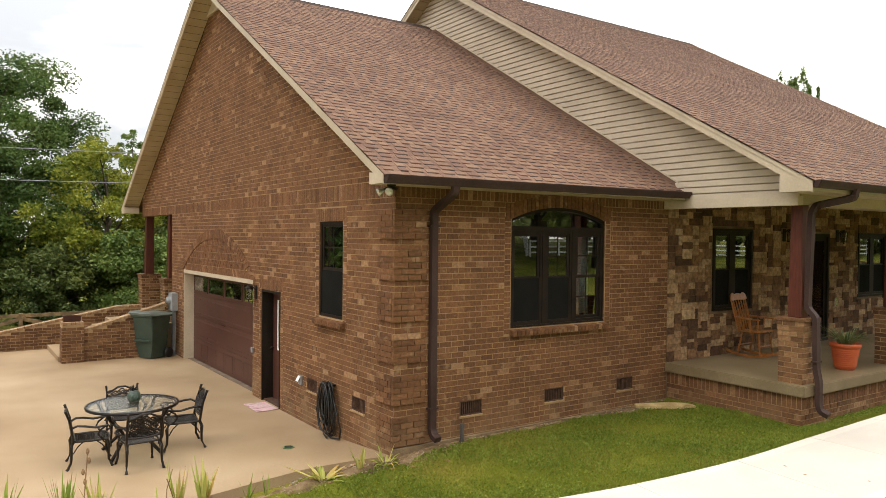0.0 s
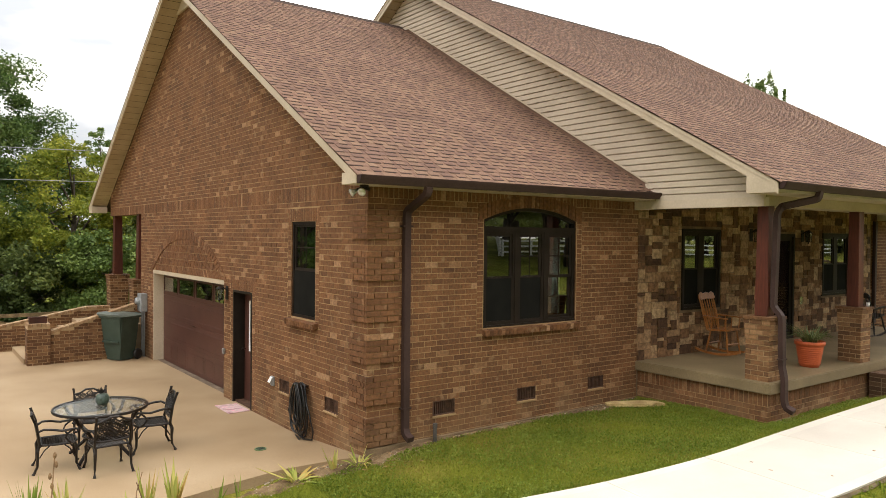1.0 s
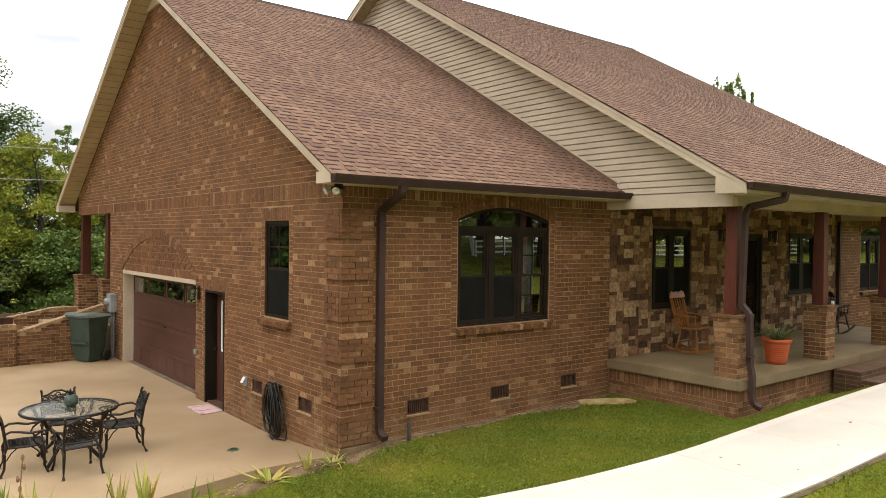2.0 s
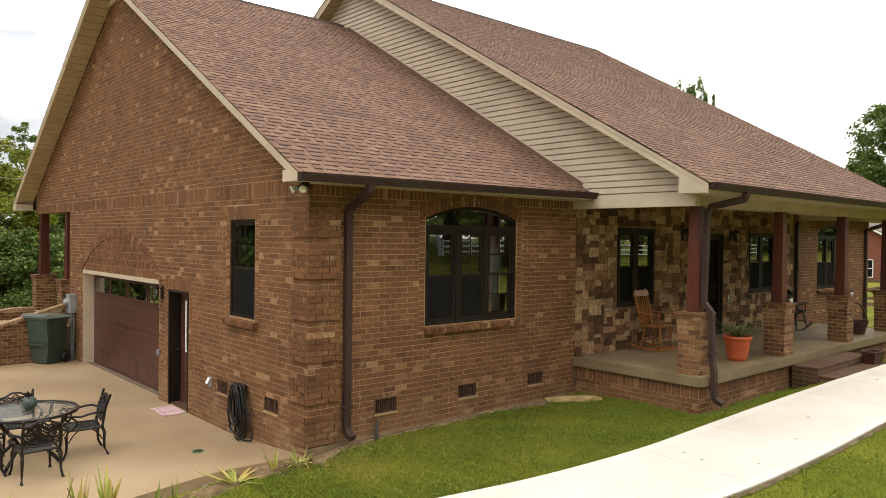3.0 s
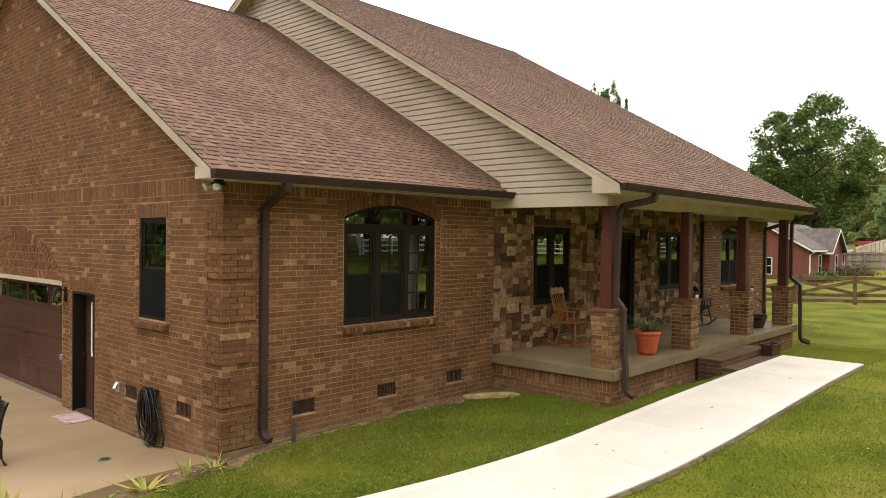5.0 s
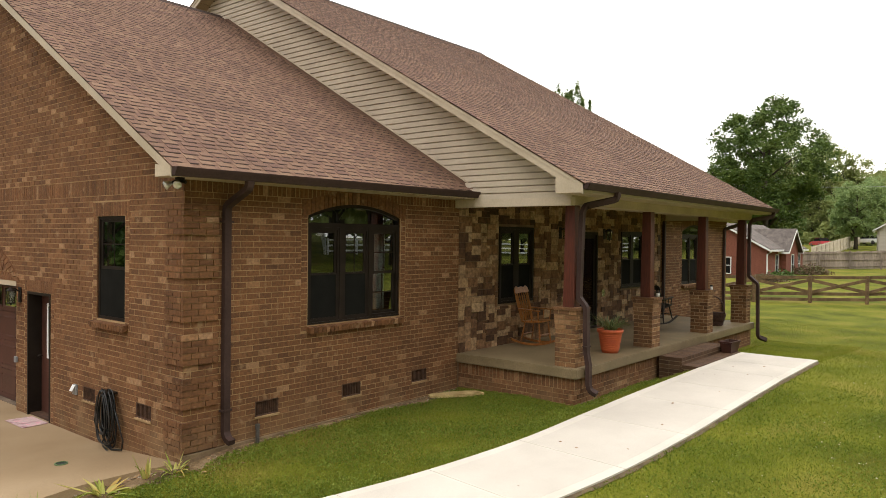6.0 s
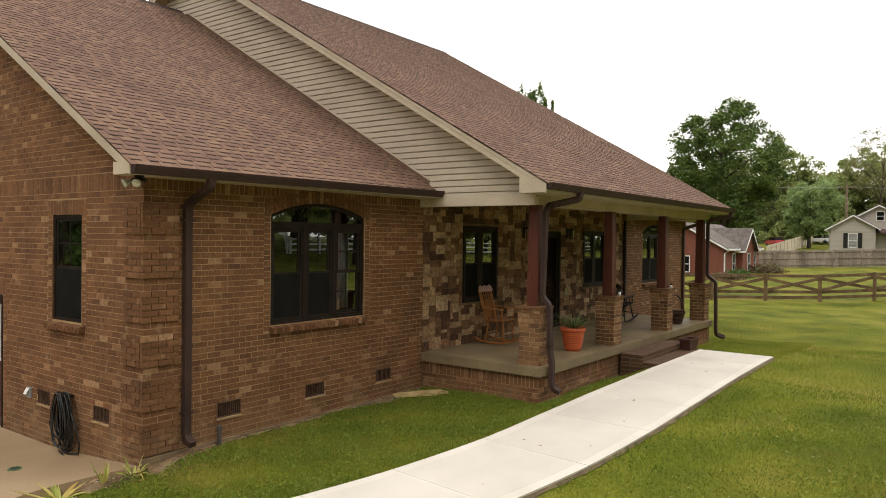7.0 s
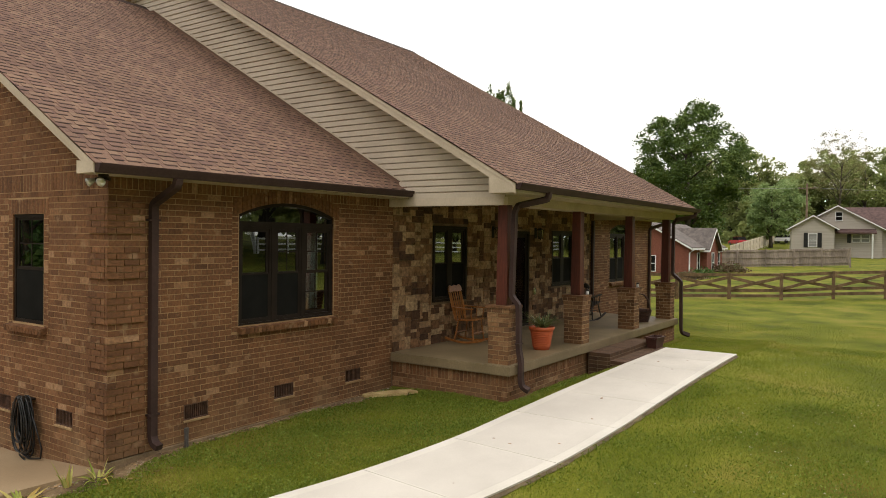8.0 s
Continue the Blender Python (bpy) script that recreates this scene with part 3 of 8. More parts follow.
# ---- roofs ----
def roof_body(name, x0, x1, y0, ridge, top, label, under):
    """Deck and soffit block of a gable roof with its ridge along x."""
    r = empty(name, (0, 0, 0), label, "roof", kind="structure")
    bm = bmesh.new()
    t = 0.125
    y1 = 2 * ridge - y0
    prism(bm, [(x0, y0, top(y0) - 0.02), (x0, ridge, top(ridge) - 0.02), (x0, y1, top(y1) - 0.02), (x0, y1, top(y1) - t), (x0, ridge, top(ridge) - t), (x0, y0, top(y0) - t)], (x1 - x0, 0, 0))
    part("deck", bm, M_ROOFDARK, r, "dark roof deck edge")
    return r


def shingle_bm(bm, a, b, lo, hi, th, put, band):
    """One laminated tooth with a dark band, the shadow line painted in under its butt."""
    k = len(bm.faces)
    prism(bm, [put(a, lo, -0.012), put(a, hi, -0.012), put(a, hi, 0.002), put(a, lo, th)], put(b, lo, 0) - put(a, lo, 0))
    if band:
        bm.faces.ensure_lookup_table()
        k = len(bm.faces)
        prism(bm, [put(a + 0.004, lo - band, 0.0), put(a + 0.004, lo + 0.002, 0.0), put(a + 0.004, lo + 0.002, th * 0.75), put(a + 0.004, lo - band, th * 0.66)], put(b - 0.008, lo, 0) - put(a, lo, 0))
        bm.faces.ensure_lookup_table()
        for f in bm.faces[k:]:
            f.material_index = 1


SH_ME = {}


def shingles(parent, x0, x1, y0, y1, top, slope, near, seed):
    """Laminated shingles in courses up the slope: a thin backing strip and thicker teeth on it."""
    rg = random.Random(seed)
    ang = math.atan(slope)
    ca, sa = math.cos(ang), math.sin(ang)
    ex = 0.136
    L = (y1 - y0) / ca
    rows = int(L / ex) + 1
    put = lambda x, s, h: Vector((x, y0 + s * ca - h * sa, top(y0) + s * sa + h * ca))
    local = lambda x, s, h: Vector((x, s, h))
    bm, base = bmesh.new(), bmesh.new()
    n = 0
    for r in range(rows):
        s = r * ex - 0.02
        hi = min(s + ex + 0.04, L)
        x = x0 - rg.uniform(0, 0.9)
        while x < x1:
            a, b = max(x, x0), min(x + 0.92, x1)
            x += 0.925
            if b - a > 0.02:
                shingle_bm(base, a, b, s, hi, 0.006, put, 0)
        x = x0 - rg.uniform(0, 0.3)
        while x < x1:
            w, gap = rg.uniform(0.12, 0.22), rg.choice((0.05, 0.07, 0.09, 0.11))
            a, b = max(x, x0), min(x + w, x1)
            x += w + gap
            if b - a < 0.04:
                continue
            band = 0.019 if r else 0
            if n < 300 and near((a + b) / 2, y0 + s * ca):
                key = (round(hi - s, 3), band)
                if key not in SH_ME:
                    b2 = bmesh.new()
                    shingle_bm(b2, -0.5, 0.5, 0.0, hi - s, 0.013, local, band)
                    SH_ME[key] = mesh_of("shingle", b2, M_SHINGLE1)
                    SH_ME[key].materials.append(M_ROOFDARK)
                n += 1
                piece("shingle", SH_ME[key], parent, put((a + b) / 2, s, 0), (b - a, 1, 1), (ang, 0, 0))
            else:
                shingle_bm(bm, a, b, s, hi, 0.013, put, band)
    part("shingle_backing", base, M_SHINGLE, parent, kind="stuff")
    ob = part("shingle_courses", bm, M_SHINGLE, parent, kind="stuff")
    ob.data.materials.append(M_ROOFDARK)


roof_left = roof_body("roof_left", -0.42, X_SID, WING_Y0, RIDGE1_Y, z_wing, "brown asphalt shingle gable roof of the garage wing", None)
shingles(roof_left, -0.466, X_SID - 0.01, WING_Y0 - 0.03, RIDGE1_Y, lambda y: z_wing(y), SLOPE, lambda x, y: y < 1.3 and x < 5.0, 21)
roof_main = roof_body("roof_main", X_SID - 0.33, X_END + 0.5, MAIN_Y0, RIDGE2_Y, z_main, "brown asphalt shingle gable roof over house and porch", None)
shingles(roof_main, X_SID - 0.385, X_END + 0.52, MAIN_Y0 - 0.03, RIDGE2_Y, lambda y: z_main(y), SLOPE2, lambda x, y: y < -1.4 and x < 14, 22)
for r_, x0_, x1_, y0_, rg_, tp_ in ((roof_left, -0.466, X_SID, WING_Y0, RIDGE1_Y, z_wing), (roof_main, X_SID - 0.385, X_END + 0.52, MAIN_Y0, RIDGE2_Y, z_main)):
    bm = bmesh.new()
    ye_ = 2 * rg_ - y0_ + 0.03
    prism(bm, [(x0_, rg_, tp_(rg_) - 0.012), (x0_, ye_, tp_(ye_) - 0.012), (x0_, ye_, tp_(ye_) + 0.012), (x0_, rg_, tp_(rg_) + 0.012)], (x1_ - x0_, 0, 0))
    part("rear_shingles", bm, M_SHINGLE1, r_, "brown shingles of the rear slope")
roof_right = roof_body("roof_right", X_END, HOUSE_R + 0.42, WING_Y0, RIDGE1_Y, z_wing, "brown asphalt shingle roof of the far wing", None)
for r_, x0_, x1_, rg_, tp_ in ((roof_left, -0.44, X_SID, RIDGE1_Y, z_wing), (roof_main, X_SID - 0.35, X_END + 0.52, RIDGE2_Y, z_main)):
    bm = bmesh.new()
    zt_ = tp_(rg_)
    x = x0_
    while x < x1_ - 0.05:
        x2 = min(x + 0.16, x1_)
        prism(bm, [(x, rg_ - 0.16, zt_ - 0.16 * SLOPE + 0.012), (x, rg_, zt_ + 0.03), (x, rg_ + 0.16, zt_ - 0.16 * SLOPE + 0.012), (x, rg_, zt_ - 0.02)], (x2 - x + 0.01, 0, 0))
        x = x2
    part("ridge_cap", bm, M_ROOFDARK, r_, "dark ridge cap shingles")

# ---- ground ----
def ground_mesh():
    bm = bmesh.new()
    xs = [-400, -200, -100, -60, -40, -25, -16, -12, -9, -7, -5, -4, -3, -2, *[-1.4 + 0.15 * i for i in range(15)], *[0.8 + 0.4 * i for i in range(44)], 18.6, 21, 25, 30, 36, 42, 50, 60, 75, 90, 120, 160, 220, 320, 500]
    ys = [-400, -200, -100, -71, -60, -40, -32, -26, -20, -15, -12, -11, -10, -9, -8.2, -7.6, -7, *[-6.6 + 0.12 * i for i in range(38)], *[-2.0 + 0.2 * i for i in range(11)], 0.4, 0.9, 1.0, 3, 6, 9, 11, 13, 15, 17, 20, 25, 32, 40, 55, 75, 100, 150, 220, 320, 500]
    grid = [[bm.verts.new((x, y, z_ground(x, y))) for y in ys] for x in xs]
    for i in range(len(xs) - 1):
        for j in range(len(ys) - 1):
            bm.faces.new((grid[i][j], grid[i + 1][j], grid[i + 1][j + 1], grid[i][j + 1]))
    return bm


def z_ground(x, y):
    z = z_lawn(x, y)
    if 0.1 < x < HOUSE_R - 0.1 and 0.1 < y < 15:
        z = min(z, 0.0)
    if x <= 0.0 and y > patio_front(x) + 0.08:          # patio lies over a sunk bed
        z = min(z, -0.3)
    return z



# patio: its front edge climbs a little towards the house corner
PATIO_EDGE = [(-14.0, -2.2), (-9.0, -1.3), (-5.0, -0.42), (-3.6, -0.02), (-2.31, 0.35), (-1.6, 0.42), (-1.09, 0.44), (-0.75, 0.37), (-0.45, 0.29), (-0.2, 0.17), (-0.004, 0.03)]


def patio_z(x, y):
    return 0.17 * max(0.0, 1 - y / 2.2) * max(0.0, 1 + x / 2.2) if y > 0 else 0.17 * max(0.0, 1 + x / 2.2)


bm = bmesh.new()
cols_ = []
for x, ye in PATIO_EDGE:
    ys_ = [ye, ye + 0.5, 1.3, 1.8, 2.4, 4.0, 8.0, 12.0, 16.5]
    cols_.append([bm.verts.new((x, y, patio_z(x, y))) for y in ys_])
for p, q in zip(cols_, cols_[1:]):
    for i in range(len(p) - 1):
        bm.faces.new((p[i], q[i], q[i + 1], p[i + 1]))
    lo = [bm.verts.new((v.co.x, v.co.y, v.co.z - 0.3)) for v in (p[0], q[0])]
    bm.faces.new((p[0], lo[0], lo[1], q[0]))
box(bm, -0.004, 0.3, 3.9, 10.7, -0.2, 0.0)
patio = thing("patio", bm, M_CONC, "tan stained concrete patio and driveway beside the garage", "patio", kind="structure")


M_APRON = mat("dark_concrete", [(0.12, 0.085, 0.058), (0.19, 0.14, 0.095)], 4.0, 0.7, 0.2, 60, vary=0.25)
bm = bmesh.new()
box(bm, 0.10, 0.23, 5.47, 10.43, -0.1, 0.006)
thing("garage_apron", bm, M_APRON, "dark concrete strip at the garage door", "apron", kind="structure")


def patio_front(x):
    for (a, ya), (b, yb) in zip(PATIO_EDGE, PATIO_EDGE[1:]):
        if a <= x <= b:
            return ya + (yb - ya) * (x - a) / (b - a)
    return 99.0


ground = thing("ground", ground_mesh(), M_GRASS, "green lawn with patches of clover and dry grass", "lawn", kind="structure", smooth=True)

# front walk
M_EDGESOIL = mat("edge_soil", [(0.07, 0.048, 0.025), (0.13, 0.095, 0.05)], 5, 1.0, 0.5, 60, vary=0.3)


def bend(pts, i, t):
    """A smooth curve through the points, at share t of stretch i."""
    q = [Vector(pts[max(0, min(len(pts) - 1, k))]) for k in (i - 1, i, i + 1, i + 2)]
    return 0.5 * (2 * q[1] + (q[2] - q[0]) * t + (2 * q[0] - 5 * q[1] + 4 * q[2] - q[3]) * t * t + (3 * q[1] - q[0] - 3 * q[2] + q[3]) * t ** 3)


front_walk = empty("front_walk", (0, 0, 0), "pale concrete front walk with tooled joints", "path", kind="structure")
M_BROOM = mat("broomed_concrete", [(0.5056, 0.4627, 0.4007), (0.5581, 0.5152, 0.4484)], 0.8, 0.9, 0.2, 110, vary=0.08)
for i in range(len(WALK_L) - 1):
    lf, rt = [], []
    for k in range(7):
        t = max(0.003, min(0.997, k / 6))
        a, b = bend(WALK_L, i, t), bend(WALK_R, i, t)
        lf.append(Vector((a.x, a.y, z_walk(a.x))))
        rt.append(Vector((b.x, b.y, z_walk(b.x))))
    bm = bmesh.new()
    prism(bm, lf + rt[::-1], (0, 0, -0.14))
    pan = part("walk_panel", bm, M_WALKC, front_walk)
    bm = bmesh.new()
    n = len(lf)
    inner = []
    for k in range(n):
        s = 0.03 if k == 0 else -0.03 if k == n - 1 else 0.0
        along = (lf[min(k + 1, n - 1)] - lf[max(k - 1, 0)]).normalized() * s
        inner.append((lf[k].lerp(rt[k], 0.09) + along, rt[k].lerp(lf[k], 0.09) + along))
    prism(bm, [q[0] + Vector((0, 0, -0.01)) for q in inner] + [q[1] + Vector((0, 0, -0.01)) for q in inner][::-1], (0, 0, 0.011))
    part("broomed_face", bm, M_BROOM, pan, "slightly darker broomed face")
# bare soil along the edge of the walk
bm = bmesh.new()
edge = []
for i in range(3, len(WALK_R) - 1):
    for k in range(12):
        b = bend(WALK_R, i, k / 12)
        yo = b.y - 0.055 - 0.012 * math.sin(i * 5 + k * 1.7)
        edge.append((bm.verts.new((b.x, b.y + 0.01, z_walk(b.x) - 0.018)), bm.verts.new((b.x, yo, z_lawn(b.x, yo) + 0.012))))
for (a, b), (c, d) in zip(edge, edge[1:]):
    bm.faces.new((a, b, d, c))
thing("walk_edge_soil", bm, M_EDGESOIL, "thin line of bare soil along the walk edge", "soil", kind="structure")

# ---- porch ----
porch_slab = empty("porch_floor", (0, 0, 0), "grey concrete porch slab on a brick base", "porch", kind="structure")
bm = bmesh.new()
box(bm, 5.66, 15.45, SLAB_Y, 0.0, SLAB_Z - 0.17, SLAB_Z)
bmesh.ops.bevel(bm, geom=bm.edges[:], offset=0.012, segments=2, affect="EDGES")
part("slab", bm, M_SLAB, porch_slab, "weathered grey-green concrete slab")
bm = bmesh.new()
box(bm, 5.74, 15.37, SLAB_Y + 0.08, -0.01, 0.0, SLAB_Z - 0.17)
part("base_core", bm, M_MORTAR, porch_slab, "sandy mortar joints")
bm = bmesh.new()
zt = SLAB_Z - 0.17
for face, axis, u0, u1 in ((5.74, "x", SLAB_Y + 0.08, 0.0), (SLAB_Y + 0.08, "y", 5.74, 15.37)):
    rows = soldiers(u0, u1, zt - 0.2, 0.19)
    z = zt - 0.2 - C_H
    k = 0
    while z > 0.1:
        u = u0 - (B_L / 2 if k % 2 else 0)
        while u < u1:
            a, b = max(u, u0), min(u + B_L - JOINT, u1)
            if b - a > 0.03:
                rows.append((a, z, b - a, B_H))
            u += B_L
        z -= C_H
        k += 1
    for u, z, l, h in rows:
        if axis == "x":
            box(bm, face - 0.006, face + 0.03, u, u + l, z, z + h)
        else:
            box(bm, u, u + l, face - 0.006, face + 0.03, z, z + h)
part("brick_courses", bm, M_BRICK, porch_slab, kind="stuff")
# two brick steps
# step brick coloured darker, with the shade on the step faces put in
M_STEPBRICK = mat("shaded_step_brick", [(0.0643, 0.0312, 0.0137), (0.0907, 0.0463, 0.0213), (0.1134, 0.0612, 0.0304)], 2.0, 0.8, 0.4, 40, rand="island", vary=0.25)
steps = empty("porch_steps", (0, 0, 0), "two brick steps between porch and walk", "steps", kind="structure")
for x0, x1, y0, y1, z0, z1 in ((9.07, 11.74, -3.04, SLAB_Y, 0.25, 0.788), (9.07, 11.74, -3.365, -3.04, 0.25, 0.652)):
    bm = bmesh.new()
    box(bm, x0 + 0.006, x1 - 0.006, y0 + 0.006, y1, z0, z1 - 0.006)
    part("step_core", bm, M_SLAB, steps)
    bm = bmesh.new()
    n = int((x1 - x0) / 0.0815)
    for i in range(n):
        u = x0 + i * (x1 - x0) / n
        box(bm, u + 0.004, u + (x1 - x0) / n - 0.005, y0, y1 - 0.004, z1 - 0.07, z1)
    z = z1 - 0.07 - C_H
    k = 0
    while z > z0:
        u = x0 - (B_L / 2 if k % 2 else 0)
        while u < x1:
            a, b = max(u, x0), min(u + B_L - JOINT, x1)
            if b - a > 0.03:
                box(bm, a, b, y0, y0 + 0.05, z, z + B_H)
            u += B_L
        v = y0 + 0.055
        while v < y1 - 0.03:
            box(bm, x0, x0 + 0.05, v, min(v + B_L - JOINT, y1), z, z + B_H)
            v += B_L
        z -= C_H
        k += 1
    part("brick_courses", bm, M_STEPBRICK, steps, kind="stuff")


M_PALEMORTAR = mat("pale_mortar", [(0.36, 0.255, 0.140), (0.45, 0.330, 0.190)], 2.5, 0.95, 0.3, 120, vary=0.12)
M_PIERBRICK = mat("pier_brick", [(0.088, 0.041, 0.016), (0.122, 0.057, 0.022), (0.160, 0.076, 0.029), (0.200, 0.102, 0.042), (0.270, 0.152, 0.070)], 1.2, 0.85, 0.8, 24, rand="island", vary=0.3)


def porch_pier(x, y, zb=SLAB_Z, half=0.2, post=0.108, group="porch columns"):
    """A square brick pier that flares at its top, with a cap and a tapered wooden post."""
    p = empty("porch_column", (x, y, zb), "tapered red-stained wood post on a flared brick pier", "column", group)
    courses = 12
    bm = bmesh.new()
    bm2 = bmesh.new()
    for k in range(courses):
        h = half + 0.006 * max(0, k - 7)
        z = k * C_H
        box(bm2, -h + 0.008, h - 0.008, -h + 0.008, h - 0.008, z, z + C_H)
        for side in range(4):
            us = [-h, *[u for u in (-h + (0.0 if (k + side) % 2 else 0.1) + B_L * q for q in range(0 if not (k + side) % 2 else 1, 4)) if u < h - 0.03], h]
            for a, b in zip(us, us[1:]):
                if b - a < 0.03:
                    continue
                q = [(a + 0.006, -h, z + 0.006), (b - 0.006, -h, z + 0.006), (b - 0.006, -h, z + C_H - 0.007), (a + 0.006, -h, z + C_H - 0.007)]
                rm = Matrix.Rotation(side * math.pi / 2, 3, "Z")
                prism(bm, [rm @ Vector(v) for v in q], rm @ Vector((0, 0.05, 0)))
    top = courses * C_H
    part("pier_core", bm2, M_PALEMORTAR, p, "pale mortar joints")
    part("pier_bricks", bm, M_PIERBRICK, p, kind="stuff")
    bm = bmesh.new()
    h = half + 0.042
    n = round(h * 25)
    for i in range(n):
        box(bm, -h + i * 2 * h / n + 0.004, -h + (i + 1) * 2 * h / n - 0.004, -h, h, top, top + 0.045)
    part("pier_cap", bm, M_PIERBRICK, p, "brick cap course", kind="stuff")
    bm = bmesh.new()
    a, b, z0, z1 = post, post * 0.85, top + 0.045, 3.72 - zb
    vs = [bm.verts.new(v) for v in ((-a, -a, z0), (a, -a, z0), (a, a, z0), (-a, a, z0), (-b, -b, z1), (b, -b, z1), (b, b, z1), (-b, b, z1))]
    for q in ((3, 2, 1, 0), (4, 5, 6, 7), (0, 1, 5, 4), (1, 2, 6, 5), (2, 3, 7, 6), (3, 0, 4, 7)):
        bm.faces.new([vs[i] for i in q])
    bmesh.ops.bevel(bm, geom=bm.edges[:], offset=0.008, segments=1, affect="EDGES")
    part("post", bm, M_REDWOOD, p, "tapered dark red wooden post")
    return p


COL_Y = -2.275
col = porch_pier(5.98, COL_Y)
for cx in (9.12, 12.27, 15.2):
    copy_thing(col, Matrix.Translation((cx, COL_Y, SLAB_Z)))

# ---- siding gables, fascias, soffits, gutters ----
siding = empty("siding_gable", (0, 0, 0), "beige vinyl lap siding on the gable above the porch end", "siding", kind="structure")
EXPO = 0.1137
z = 3.841
while z < 9.5:
    z2 = z + EXPO
    lo = [max(-2.47, (zz + 0.17 - 4.045) / SLOPE2 + MAIN_Y0) for zz in (z, z2)]
    hi = []
    for zz in (z, z2):
        if zz < 8.70:
            hi.append(min(7.6, (zz - 4.234 - 0.08) / SLOPE) if zz > 4.1 else -0.25)
        else:
            hi.append(2 * RIDGE2_Y - ((zz + 0.17 - 4.045) / SLOPE2 + MAIN_Y0))
    if hi[0] - lo[0] > 0.05:
        if hi[1] - lo[1] < 0.02:
            lo[1] = hi[1] = (lo[1] + hi[1]) / 2
        bm = bmesh.new()
        zc = z2 - 0.024
        at = lambda q: [e[0] + (e[1] - e[0]) * (q - z) / EXPO for e in (lo, hi)]
        prof = [(X_SID + 0.02, z), (X_SID - 0.018, z), (X_SID - 0.018, zc), (X_SID + 0.008, zc + 0.008), (X_SID + 0.02, z2)]
        rows_ = []
        for px, pz in prof:
            e = at(pz)
            rows_.append((bm.verts.new((px, e[0], pz)), bm.verts.new((px, e[1] + 0.001, pz))))
        for (a0, a1), (b0, b1) in zip(rows_, rows_[1:]):
            bm.faces.new((a0, a1, b1, b0))
        for s in (0, 1):
            bm.faces.new([r[s] for r in rows_])
        part("siding_board", bm, M_SIDING, siding)
    z = z2
bm = bmesh.new()
prism(bm, [(X_SID + 0.03, -2.45, 3.72), (X_SID + 0.03, RIDGE2_Y * 2 + 2.4, 3.72), (X_SID + 0.03, RIDGE2_Y, z_main(RIDGE2_Y) - 0.17)], (0.1, 0, 0))
part("sheathing", bm, M_ROOFDARK, siding)
bm = bmesh.new()
box(bm, X_SID - 0.025, X_SID + 0.12, -2.47, -0.01, 3.70, 3.841)
part("base_trim", bm, M_TRIM, siding, "plain beige base trim board")
bm = bmesh.new()
prism(bm, [(X_SID - 0.026, -0.3, z_wing(-0.3) + 0.085), (X_SID - 0.026, 7.5, z_wing(7.5) + 0.085), (X_SID - 0.026, 7.5, z_wing(7.5) + 0.115), (X_SID - 0.026, -0.3, z_wing(-0.3) + 0.115)], (0.03, 0, 0))
part("channel_trim", bm, M_TRIM, siding, "pale channel trim above the roof")
bm = bmesh.new()
prism(bm, [(X_SID - 0.012, -0.4, z_wing(-0.4) - 0.02), (X_SID - 0.012, 7.7, z_wing(7.7) - 0.02), (X_SID - 0.012, 7.7, z_wing(7.7) + 0.09), (X_SID - 0.012, -0.4, z_wing(-0.4) + 0.09)], (0.012, 0, 0))
part("step_flashing", bm, M_SHINGLE, siding, "dark brown step flashing")
bm = bmesh.new()
prism(bm, [(X_END, -2.45, 3.72), (X_END, RIDGE2_Y * 2 + 2.4, 3.72), (X_END, RIDGE2_Y, z_main(RIDGE2_Y) - 0.17)], (0.1, 0, 0))
thing("siding_gable_far", bm, M_SIDING, "beige siding on the far gable", "siding", kind="structure")


